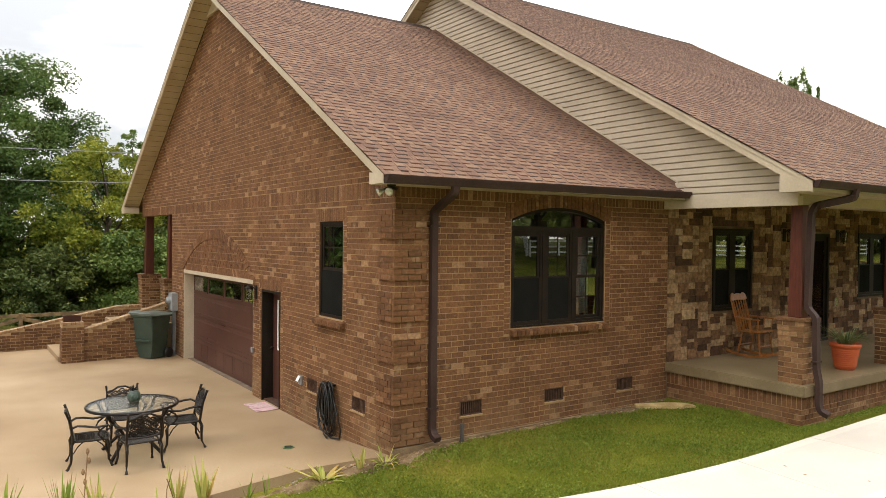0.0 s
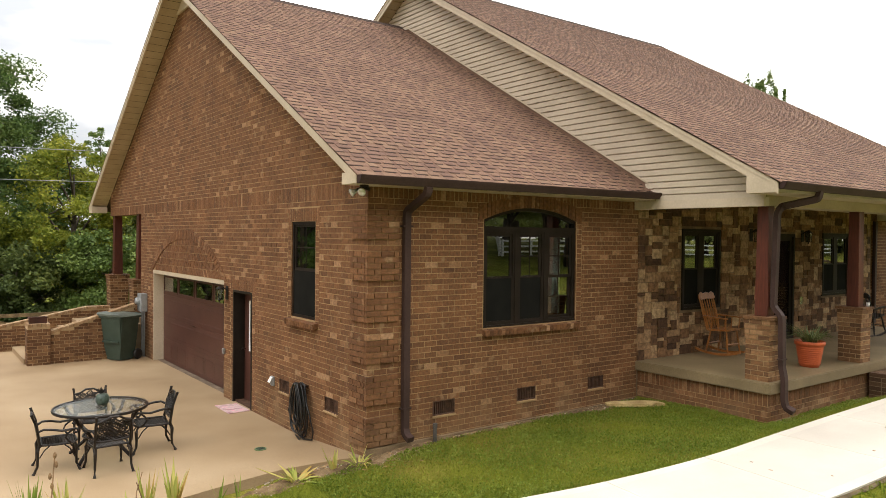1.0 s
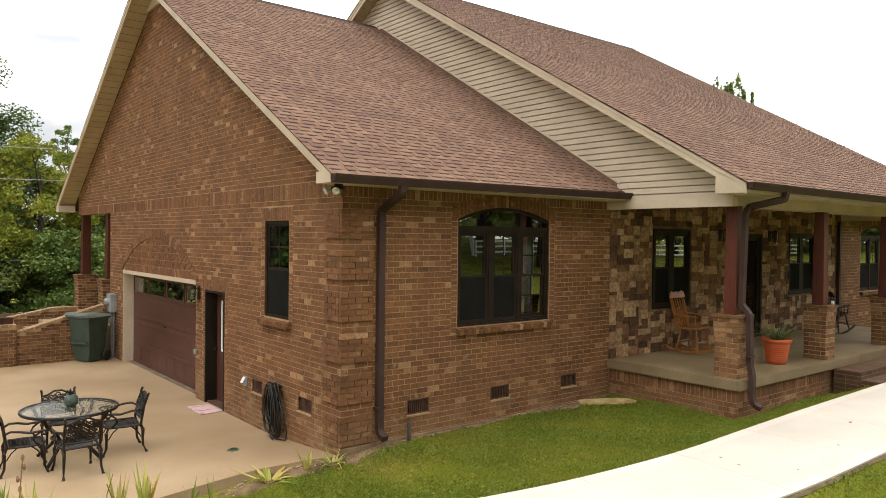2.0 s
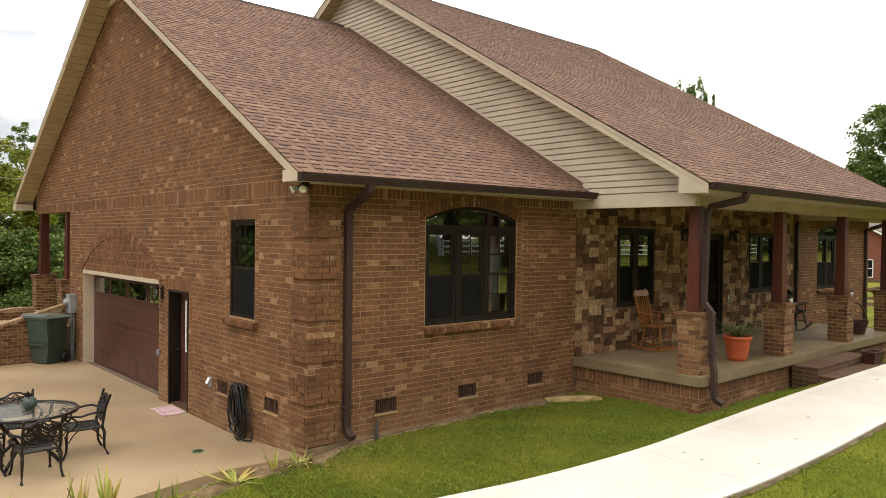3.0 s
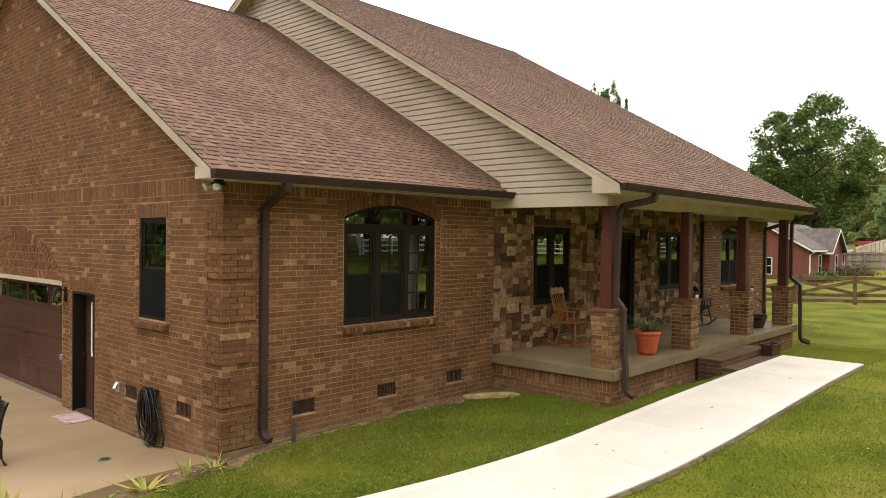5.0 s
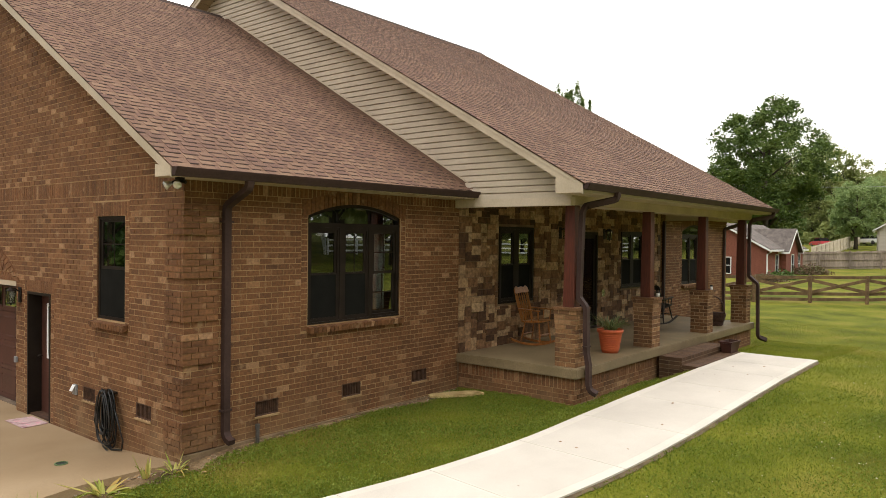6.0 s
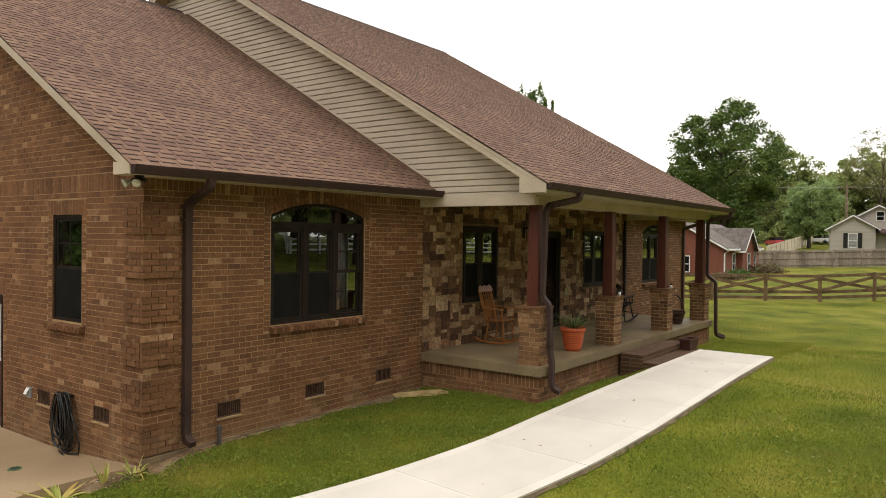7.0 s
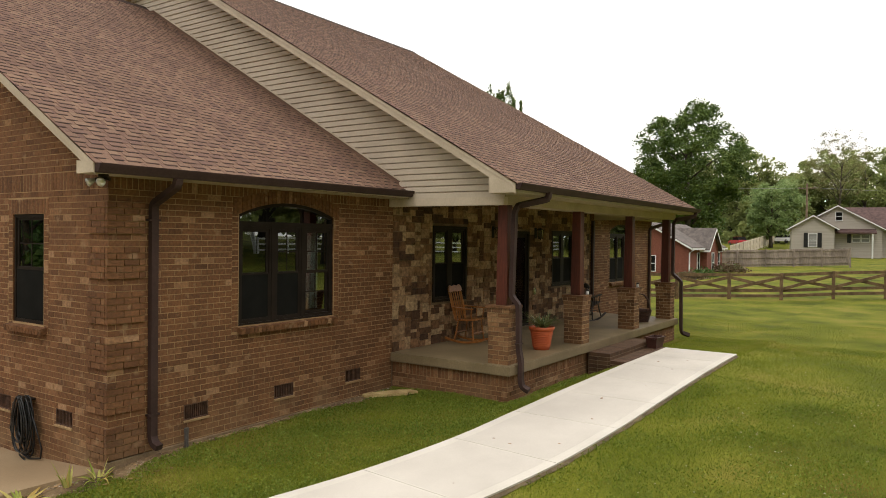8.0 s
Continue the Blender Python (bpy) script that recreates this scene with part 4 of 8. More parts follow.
def rake(parent, x, way, y0, ridge, top, x_wall, yr, deep=0.188, rise=0.0, drop=0.015):
    """Fascia boards, soffit and boxed return of a gable end. way: -1 if it faces -x."""
    y1 = 2 * ridge - y0
    for s, (a, b) in enumerate(((y0, ridge), (y1, ridge))):
        bm = bmesh.new()
        pts = [(x, a, top(a) - drop), (x, b, top(b) - drop), (x, b, top(b) - deep), (x, a, top(a) - deep)]
        prism(bm, pts, (way * 0.03, 0, 0))
        pts = [(x, a, top(a) - drop), (x, b, top(b) - drop), (x, b, top(b) - 0.085), (x, a, top(a) - 0.085)]
        prism(bm, [(p[0] + way * 0.03, p[1], p[2]) for p in pts], (way * 0.012, 0, 0))
        part("rake_fascia", bm, M_TRIM, parent, "beige rake fascia board")
        bm = bmesh.new()
        n = 40
        for i in range(n):
            ya, yb = a + (b - a) * i / n, a + (b - a) * (i + 0.93) / n
            prism(bm, [(x, ya, top(ya) - deep + 0.02), (x, yb, top(yb) - deep + 0.02), (x, yb, top(yb) - deep + 0.035), (x, ya, top(ya) - deep + 0.035)], (x_wall - x, 0, 0))
        part("rake_soffit", bm, M_SOFFIT, parent, "tan ribbed soffit")
    bm = bmesh.new()
    zb = top(y0) - 0.165 + rise
    prism(bm, [(x - 0.036 if way < 0 else x, y0 - 0.004, zb), (x - 0.036 if way < 0 else x, yr, zb), (x - 0.036 if way < 0 else x, yr, top(yr) - 0.19), (x - 0.036 if way < 0 else x, y0 - 0.004, top(y0) - 0.02)], (abs(x_wall - x) + 0.036, 0, 0))
    part("eave_return", bm, M_TRIM, parent, "boxed beige eave return")
    bm = bmesh.new()
    yb = 2 * ridge - yr
    prism(bm, [(x - 0.036, y1, top(y1) - 0.165), (x - 0.036, yb, top(y1) - 0.165), (x - 0.036, yb, top(yb) - 0.19), (x - 0.036, y1, top(y1) - 0.02)], (abs(x_wall - x) + 0.03, 0, 0))
    part("eave_return", bm, M_TRIM, parent, "boxed beige eave return")


rake(roof_left, -0.42, -1, WING_Y0, RIDGE1_Y, z_wing, -0.005, -0.09, 0.150, 0.035, 0.014)
bm = bmesh.new()
zp = z_wing(RIDGE1_Y) - 0.17
prism(bm, [(-0.012, RIDGE1_Y - 0.7, zp - 0.7 * SLOPE), (-0.012, RIDGE1_Y + 0.7, zp - 0.7 * SLOPE), (-0.012, RIDGE1_Y, zp)], (-0.05, 0, 0))
part("peak_block", bm, M_TRIM, roof_left, "small beige block at the gable peak")
rake(roof_main, X_SID - 0.33, -1, MAIN_Y0, RIDGE2_Y, z_main, X_SID - 0.02, -2.37)


def eave(parent, x0, x1, y0, y_in, zf, zs):
    """Fascia and ribbed soffit along a front eave."""
    bm = bmesh.new()
    box(bm, x0, x1, y0 - 0.003, y0 + 0.02, zs, zf)
    part("eave_fascia", bm, M_TRIM, parent, "beige eave fascia board")
    bm = bmesh.new()
    n = int((x1 - x0) / 0.3)
    for i in range(n):
        a = x0 + (x1 - x0) * i / n
        box(bm, a + 0.002, a + (x1 - x0) / n - 0.004, y0 + 0.02, y_in, zs - 0.004, zs + 0.012)
    part("eave_soffit", bm, M_SOFFIT, parent, "tan ribbed soffit")


eave(roof_left, -0.38, X_SID - 0.03, WING_Y0, -0.0, 3.95, 3.845)
eave(roof_right, 15.7, HOUSE_R + 0.4, WING_Y0, -0.0, 3.95, 3.815)
eave(roof_main, X_SID - 0.3, X_END + 0.48, MAIN_Y0, -2.44, 4.03, 3.88)
bm = bmesh.new()
box(bm, X_SID + 0.1, X_END, -2.44, -2.02, 3.715, 4.06)
porch_beam = thing("porch_beam", bm, M_SOFFIT, "tan clad beam over the porch posts", "beam", kind="structure")
bm = bmesh.new()
n = 66
for i in range(n):
    a = X_SID + 0.13 + (X_END - X_SID - 0.14) * i / n
    box(bm, a, a + (X_END - X_SID - 0.14) / n - 0.008, -2.02, -0.0, 4.045, 4.065)
thing("porch_ceiling", bm, M_SOFFIT, "tan ribbed porch ceiling", "ceiling", kind="structure")


def gutter(x0, x1, y, z0, rise, label):
    """A K-style gutter hung on the fascia."""
    prof = [(0, 0), (0, -0.125), (-0.075, -0.125), (-0.085, -0.10), (-0.118, -0.03), (-0.125, 0.0), (-0.118, 0.0), (-0.108, -0.03), (-0.075, -0.115), (-0.008, -0.115), (-0.008, 0)]
    bm = bmesh.new()
    prof = [(a, b * 0.86) for a, b in prof]
    prism(bm, [(x0, y + a, z0 + b) for a, b in prof], (x1 - x0, 0, rise))
    for xe, dz in ((x0, 0), (x1 - 0.004, rise)):
        prism(bm, [(xe, y + a, z0 + dz + b) for a, b in prof[:6]], (0.004, 0, 0))
    return thing("gutter", bm, M_GUTTER, label, "gutter", "gutters")


gutter(-0.45, 5.60, WING_Y0 - 0.008, 3.94, 0.04, "dark brown metal gutter along the garage wing eave")
gutter(X_SID - 0.36, X_END + 0.56, MAIN_Y0 - 0.008, 4.035, 0.0, "dark brown metal gutter along the porch eave")
gutter(X_END + 0.3, HOUSE_R + 0.42, WING_Y0 - 0.008, 3.95, 0.02, "dark brown metal gutter along the far wing eave")


def spout(pts, label, w=0.1, straps=(), wall=None):
    """A rectangular downspout along a line of points, with straps."""
    s = empty("downspout", pts[-1], label, "downspout", "downspouts")
    o = Vector(pts[-1])
    fine = [Vector(pts[0])]
    for a, b, c in zip(pts, pts[1:], pts[2:]):
        a, b, c = Vector(a), Vector(b), Vector(c)
        d1, d2 = min(0.05, (b - a).length / 3), min(0.05, (c - b).length / 3)
        p, q = b + (a - b).normalized() * d1, b + (c - b).normalized() * d2
        fine += [p, (p + q + b * 2) / 4, q]
    fine.append(Vector(pts[-1]))
    bm = bmesh.new()
    strip(bm, [p - o for p in fine], w, 0.076, up=(0.02, -1, 0.01))
    part("pipe", bm, M_GUTTER, s)
    for zz, x, y in straps:
        bm = bmesh.new()
        box(bm, x - w / 2 - 0.03 - o.x, x + w / 2 + 0.03 - o.x, y - 0.042 - o.y, y + 0.042 - o.y, zz - o.z, zz + 0.025 - o.z)
        part("strap", bm, M_GUTTER, s)
    return s


spout([(0.62, -0.53, 3.84), (0.62, -0.50, 3.74), (0.60, -0.045, 3.52), (0.60, -0.045, 0.47), (0.60, -0.085, 0.39), (0.605, -0.19, 0.35)], "dark brown downspout on the brick wall beside the corner",
      straps=((3.3, 0.6, -0.045), (0.75, 0.6, -0.045)))
spout([(6.35, -2.94, 3.94), (6.33, -2.92, 3.82), (5.97, -2.53, 3.70), (5.97, -2.47, 3.60), (5.97, -2.43, 2.13), (5.97, -2.57, 1.98), (5.97, -2.585, 1.20), (5.97, -2.63, 1.00), (5.97, -2.63, 0.68), (5.97, -2.66, 0.57), (5.99, -2.78, 0.52)],
      "dark brown downspout bent round a flared porch pier", straps=((1.3, 5.97, -2.585),))
spout([(15.75, -2.94, 3.94), (15.74, -2.92, 3.82), (15.38, -2.50, 3.72), (15.38, -2.42, 3.60), (15.38, -2.42, 2.20), (15.44, -2.64, 2.0), (15.44, -2.66, 0.66), (15.46, -2.68, 0.55), (15.56, -2.86, 0.48)],
      "dark brown downspout bent round the last porch pier")
spout([(15.32, -0.05, 3.70), (15.32, -0.05, 2.6), (15.32, -0.05, 1.05)], "dark brown downspout in the porch corner against brick")
spout([(20.9, -0.53, 3.84), (20.88, -0.50, 3.74), (20.55, -0.05, 3.55), (20.55, -0.05, 0.7)], "dark brown downspout at the far corner of the brick wing")

# ---- windows and doors ----
M_SCREEN = mat("insect_screen", [(0.010, 0.0100, 0.0088), (0.014, 0.0138, 0.012)], 3, 0.9, 0.0, 50, vary=0.08, spec=0.05)
M_CURTAIN = mat("pale_curtain", [(0.5100, 0.5550, 0.4785), (0.6900, 0.7350, 0.6380)], 1.5, 0.9, 0.2, 20, vary=0.1, stretch=(6, 1, 0.2))


def sash(bm, x0, x1, z0, z1, y, w=0.045, d=0.035):
    box(bm, x0, x0 + w, y, y + d, z0, z1)
    box(bm, x1 - w, x1, y, y + d, z0, z1)
    box(bm, x0 + w, x1 - w, y, y + d, z0, z0 + w)
    box(bm, x0 + w, x1 - w, y, y + d, z1 - w, z1)


def hung_unit(parent, x0, x1, z0, z1, y, grid=False, screen=True):
    """One double-hung unit: frame, two sashes, panes, lower screen."""
    zm = (z0 + z1) / 2
    bm = bmesh.new()
    sash(bm, x0, x1, z0, z1, y, 0.04, 0.09)
    part("window_frame", bm, M_FRAME, parent)
    for lo, hi, yy in ((zm - 0.02, z1 - 0.04, y + 0.02), (z0 + 0.04, zm + 0.02, y + 0.045)):
        bm = bmesh.new()
        sash(bm, x0 + 0.04, x1 - 0.04, lo, hi, yy, 0.045, 0.03)
        if grid:
            xm, zz = (x0 + x1) / 2, (lo + hi) / 2
            box(bm, xm - 0.009, xm + 0.009, yy + 0.012, yy + 0.02, lo + 0.04, hi - 0.04)
            box(bm, x0 + 0.08, x1 - 0.08, yy + 0.010, yy + 0.018, zz - 0.009, zz + 0.009)
        s = part("sash", bm, M_FRAME, parent)
        bm = bmesh.new()
        box(bm, x0 + 0.08, x1 - 0.08, yy + 0.013, yy + 0.017, lo + 0.04, hi - 0.04)
        g = part("pane", bm, M_GLASS, s, "reflecting window glass")
        g.visible_shadow = False
    if screen:
        bm = bmesh.new()
        box(bm, x0 + 0.045, x1 - 0.045, y + 0.008, y + 0.012, z0 + 0.045, zm)
        part("screen", bm, M_SCREEN, parent, "dark insect screen")
        bm = bmesh.new()
        sash(bm, x0 + 0.04, x1 - 0.04, z0 + 0.04, zm + 0.01, y + 0.002, 0.02, 0.014)
        part("screen_frame", bm, M_FRAME, parent)


def rowlock_sill(parent, axis, face, u0, u1, z):
    n = round((u1 - u0) / 0.081)
    st = (u1 - u0) / n
    for i in range(n):
        u = u0 + (i + 0.5) * st
        if axis == "x":
            piece("sill_brick", BRICK_ME, parent, (face - 0.028, u, z), (0.14, st - 0.010, 0.085), (0, radians(-9), 0))
        else:
            piece("sill_brick", BRICK_ME, parent, (u, face - 0.028, z), (st - 0.010, 0.14, 0.085), (radians(9), 0, 0))


def big_window(name, c, label):
    w = tagged(new(name), label, "window", "arched windows", kind="structure")
    y = 0.035
    x0, x1 = c - FW_HALF, c + FW_HALF
    zs, zt = FWIN[2], 3.27
    a1, a2 = x0 + 0.70, x0 + 1.34
    bm = bmesh.new()
    for xa, xb in ((x0, x0 + 0.03), (a1 - 0.035, a1 + 0.035), (a2 - 0.035, a2 + 0.035), (x1 - 0.03, x1)):
        box(bm, xa, xb, y - 0.012, y + 0.11, zs, zt)
    box(bm, x0, x1, y - 0.015, y + 0.11, zt, zt + 0.07)
    box(bm, x0, x1, y - 0.02, y + 0.11, zs - 0.0, zs + 0.03)
    part("mullion", bm, M_FRAME, w)
    for i, (xa, xb) in enumerate(((x0 + 0.03, a1 - 0.035), (a1 + 0.035, a2 - 0.035), (a2 + 0.035, x1 - 0.03))):
        hung_unit(w, xa, xb, zs + 0.03, zt, y, grid=i > 0, screen=i < 2)
    # arched transom
    bm = bmesh.new()
    f = lambda u: arch_z(u, c, FW_HALF, FW_SPRING, FW_RISE)
    n = 20
    for i in range(n):
        ua, ub = x0 + (x1 - x0) * i / n, x0 + (x1 - x0) * (i + 1) / n
        prism(bm, [(ua, y - 0.01, f(ua)), (ub, y - 0.01, f(ub)), (ub, y - 0.01, f(ub) - 0.05), (ua, y - 0.01, f(ua) - 0.05)], (0, 0.11, 0))
    box(bm, x0, x0 + 0.04, y - 0.01, y + 0.1, zt + 0.07, f(x0) - 0.01)
    box(bm, x1 - 0.04, x1, y - 0.01, y + 0.1, zt + 0.07, f(x0) - 0.01)
    t = part("transom_frame", bm, M_FRAME, w)
    bm = bmesh.new()
    pts = [(x0 + 0.02, y + 0.05, zt + 0.05)] + [(x0 + 0.02 + (x1 - x0 - 0.04) * i / n, y + 0.05, f(x0 + 0.02 + (x1 - x0 - 0.04) * i / n) - 0.03) for i in range(n + 1)] + [(x1 - 0.02, y + 0.05, zt + 0.05)]
    prism(bm, pts, (0, 0.004, 0))
    part("pane", bm, M_GLASS, t, "arched transom glass").visible_shadow = False
    rowlock_sill(w, "y", 0.0, x0 - 0.02, x1 + 0.02, zs - 0.065)
    return w


window_1 = big_window("window_1", FW_C, "arched triple window with bronze frames and a rowlock sill")
window_2 = big_window("window_2", RW_C, "arched triple window of the far wing with bronze frames")
bm = bmesh.new()
for i in range(14):
    x = 3.52 + i * 0.034
    tube(bm, [(x, 0.28 + 0.012 * (i % 2), 1.9), (x, 0.28 + 0.012 * (i % 2), 3.24)], 0.021, 6)
thing("curtain", bm, M_CURTAIN, "pale green-white curtain hanging behind the arched window", "curtain", smooth=True)
bm = bmesh.new()
box(bm, 1.9, 4.3, 0.285, 0.30, 3.24, 3.27)
thing("curtain_rod", bm, M_FRAME, "dark curtain rod over the arched window", "curtain rod")


def twin_window(name, h, label, split=True):
    w = tagged(new(name), label, "window", "porch windows", kind="structure")
    x0, x1, z0, z1 = h
    xm = (x0 + x1) / 2
    bm = bmesh.new()
    box(bm, xm - 0.045, xm + 0.045, 0.0, 0.12, z0, z1)
    sash(bm, x0, x1, z0, z1, -0.03, 0.05, 0.1)
    part("mullion", bm, M_FRAME, w)
    hung_unit(w, x0 + 0.05, xm - 0.045, z0 + 0.05, z1 - 0.05, 0.0)
    hung_unit(w, xm + 0.045, x1 - 0.05, z0 + 0.05, z1 - 0.05, 0.0)
    return w


window_3 = twin_window("window_3", W1, "twin dark-framed porch window in the stone wall")
window_4 = twin_window("window_4", W2, "twin dark-framed porch window beside the front door")
# side window in the gable wall
window_5 = tagged(new("window_5"), "tall narrow bronze window in the gable wall with a rowlock sill", "window", kind="structure")
holder = part("window_unit", bmesh.new(), M_FRAME, window_5)
holder.matrix_basis = Matrix.Translation((0.02, SWIN[1], 0)) @ Matrix.Rotation(radians(-90), 4, "Z")
w_ = SWIN[1] - SWIN[0]
zm_ = (SWIN[2] + SWIN[3]) / 2
bm = bmesh.new()
sash(bm, 0, w_, SWIN[2], SWIN[3], 0.0, 0.045, 0.1)
for lo, hi, yy in ((zm_ - 0.02, SWIN[3] - 0.04, 0.02), (SWIN[2] + 0.04, zm_ + 0.02, 0.045)):
    sash(bm, 0.045, w_ - 0.045, lo, hi, yy, 0.045, 0.03)
    box(bm, w_ / 2 - 0.009, w_ / 2 + 0.009, yy + 0.01, yy + 0.02, lo, hi)
    box(bm, 0.05, w_ - 0.05, yy + 0.01, yy + 0.02, (lo + hi) / 2 - 0.009, (lo + hi) / 2 + 0.009)
holder.data = mesh_of("window_unit", bm, M_FRAME)
for lo, hi, yy in ((zm_ - 0.02, SWIN[3] - 0.04, 0.02), (SWIN[2] + 0.04, zm_ + 0.02, 0.045)):
    bm = bmesh.new()
    box(bm, 0.08, w_ - 0.08, yy + 0.013, yy + 0.017, lo + 0.04, hi - 0.04)
    part("pane", bm, M_GLASS, holder, "reflecting window glass").visible_shadow = False
bm = bmesh.new()
box(bm, 0.05, w_ - 0.05, 0.008, 0.012, SWIN[2] + 0.045, zm_ - 0.02)
part("screen", bm, M_SCREEN, holder, "dark insect screen")
rowlock_sill(window_5, "x", 0.0, SWIN[0] - 0.11, SWIN[1] + 0.07, SWIN[2] - 0.075)

# foundation vents
def vent(axis, h):
    u0, u1, z0, z1 = h
    v = empty("foundation_vent", (0, (u0 + u1) / 2, z0) if axis == "x" else ((u0 + u1) / 2, 0, z0), "rust-brown slatted crawl space vent in brick", "vent", "foundation vents")
    w, hh = u1 - u0, z1 - z0
    M = Matrix.Rotation(radians(-90), 3, "Z") if axis == "x" else Matrix.Identity(3)

    def add(name, boxes, m):
        bm = bmesh.new()
        for b in boxes:
            box(bm, *b)
        bmesh.ops.transform(bm, matrix=M.to_4x4(), verts=bm.verts[:])
        part(name, bm, m, v)
    add("vent_frame", [(-w / 2, -w / 2 + 0.018, 0.0, 0.05, 0, hh), (w / 2 - 0.018, w / 2, 0.0, 0.05, 0, hh), (-w / 2, w / 2, 0.0, 0.05, 0, 0.014), (-w / 2, w / 2, 0.0, 0.05, hh - 0.014, hh)], M_VENT)
    add("backing", [(-w / 2, w / 2, 0.05, 0.055, 0, hh)], M_DARK)
    add("sill", [(-w / 2 - 0.01, w / 2 + 0.01, -0.022, 0.03, -0.03, -0.004)], M_MORTAR)
    for i in range(11):
        x = -w / 2 + 0.03 + (w - 0.06) * i / 10
        add("slat", [(x - 0.006, x + 0.006, 0.012, 0.045, 0.014, hh - 0.014)], M_VENT)


M_VENT = mat("rusty_vent", [(0.055, 0.028, 0.017), (0.10, 0.05, 0.028)], 12, 0.7, 0.2, 80, vary=0.3)
for h in VENTS_F:
    vent("y", h)
for h in VENTS_G:
    vent("x", h)

# garage door
door_1 = tagged(new("door_1"), "closed red-brown sectional garage door with a row of windows", "garage door", kind="structure")
GX, GY0, GY1, GZ = 0.24, GAR[0] + 0.03, GAR[1] - 0.03, 2.2
SEC = GZ / 4
for s in range(4):
    bm = bmesh.new()
    z0, z1 = s * SEC + 0.004, (s + 1) * SEC - 0.004
    box(bm, GX, GX + 0.045, GY0, GY1, z0, z1)
    n = 4
    pw = (GY1 - GY0) / n
    if s < 3:
        for i in range(2 * n):           # short raised panels, sloping out to a lip at top and bottom
            a, b = GY0 + i * pw / 2 + 0.05, GY0 + (i + 1) * pw / 2 - 0.05
            for za, zb in ((z0 + 0.075, z0 + 0.115), (z1 - 0.115, z1 - 0.075)):
                prism(bm, [(GX + 0.002, a, za), (GX - 0.009, a, za + 0.004), (GX + 0.002, a, zb)], (0, b - a, 0))
            for y in (a, b - 0.008) if s == 0 else ():
                box(bm, GX - 0.003, GX + 0.002, y, y + 0.008, z0 + 0.115, z1 - 0.115)
    sec = part("door_section", bm, M_DOORRED, door_1)
    if s == 3:
        for i in range(4):
            a, b = GY0 + i * pw + 0.05, GY0 + (i + 1) * pw - 0.05
            bm = bmesh.new()
            for q in ((a, b, z0 + 0.07, z0 + 0.10), (a, b, z1 - 0.10, z1 - 0.07), (a, a + 0.03, z0 + 0.1, z1 - 0.1), (b - 0.03, b, z0 + 0.1, z1 - 0.1)):
                box(bm, GX - 0.014, GX + 0.0, *q)
            part("window_frame", bm, M_DOORRED, sec)
            bm = bmesh.new()
            box(bm, GX - 0.006, GX - 0.002, a + 0.03, b - 0.03, z0 + 0.1, z1 - 0.1)
            part("pane", bm, M_GLASS, sec, "small dark window pane")
bm = bmesh.new()
tube(bm, [(GX - 0.01, 7.9, 1.08), (GX - 0.06, 7.9, 1.10), (GX - 0.06, 8.05, 1.10), (GX - 0.01, 8.05, 1.08)], 0.008, 6)
part("handle", bm, M_FRAME, door_1, "small dark lift handle")
bm = bmesh.new()
box(bm, GX - 0.005, GX + 0.05, GY0, GY1, -0.01, 0.006)
part("bottom_seal", bm, M_FRAME, door_1)
bm = bmesh.new()
box(bm, 0.03, GX + 0.05, GAR[0] - 0.0, GAR[0] + 0.025, 0.0, 2.27)
box(bm, -0.006, GX + 0.05, GAR[1] - 0.025, GAR[1], 0.0, 2.27)
box(bm, -0.012, GX + 0.05, GAR[0], GAR[1], 2.19, 2.275)
thing("trim", bm, M_TRIM, "beige jamb and head trim of the garage door", "trim", kind="structure")

# side door
door_2 = tagged(new("door_2"), "closed red-brown side door with a white-framed glass light", "door", kind="structure")
bm = bmesh.new()
box(bm, 0.19, 0.235, DOOR[0] + 0.05, DOOR[1] - 0.05, 0.03, DOOR[3] - 0.05)
for q in ((4.2, 4.45, 0.2, 0.75), (4.55, 4.8, 0.2, 0.75)):
    box(bm, 0.183, 0.195, *q)
leaf = part("door_leaf", bm, M_DOORRED, door_2)
bm = bmesh.new()
for q in ((4.16, 4.66, 0.98, 1.03), (4.16, 4.66, 1.88, 1.93), (4.16, 4.21, 1.03, 1.88), (4.61, 4.66, 1.03, 1.88)):
    box(bm, 0.172, 0.192, *q)
M_WHITE = mat("white_paint", [(0.72, 0.72, 0.70), (0.8, 0.8, 0.78)], 2, 0.5, 0.03, 40, vary=0.05)
part("light_frame", bm, M_WHITE, leaf, "white light frame")
bm = bmesh.new()
box(bm, 0.178, 0.184, 4.21, 4.61, 1.03, 1.88)
part("pane", bm, M_GLASS, leaf, "glass light")
bm = bmesh.new()
lathe(bm, [(0, -0.03), (0.02, -0.028), (0.03, 0.0), (0.022, 0.02), (0.01, 0.03), (0.01, 0.06)], 12)
bmesh.ops.transform(bm, matrix=Matrix.Translation((0.14, 4.86, 1.0)) @ Matrix.Rotation(radians(90), 4, "Y"), verts=bm.verts[:])
part("knob", bm, M_FRAME, leaf, "dark round knob", smooth=True)
bm = bmesh.new()
box(bm, -0.03, 0.24, DOOR[0], DOOR[0] + 0.045, 0.0, DOOR[3])
box(bm, -0.03, 0.24, DOOR[1] - 0.045, DOOR[1], 0.0, DOOR[3])
box(bm, -0.03, 0.24, DOOR[0] + 0.045, DOOR[1] - 0.045, DOOR[3] - 0.045, DOOR[3])
part("door_frame", bm, M_FRAME, door_2, "black door frame")
bm = bmesh.new()
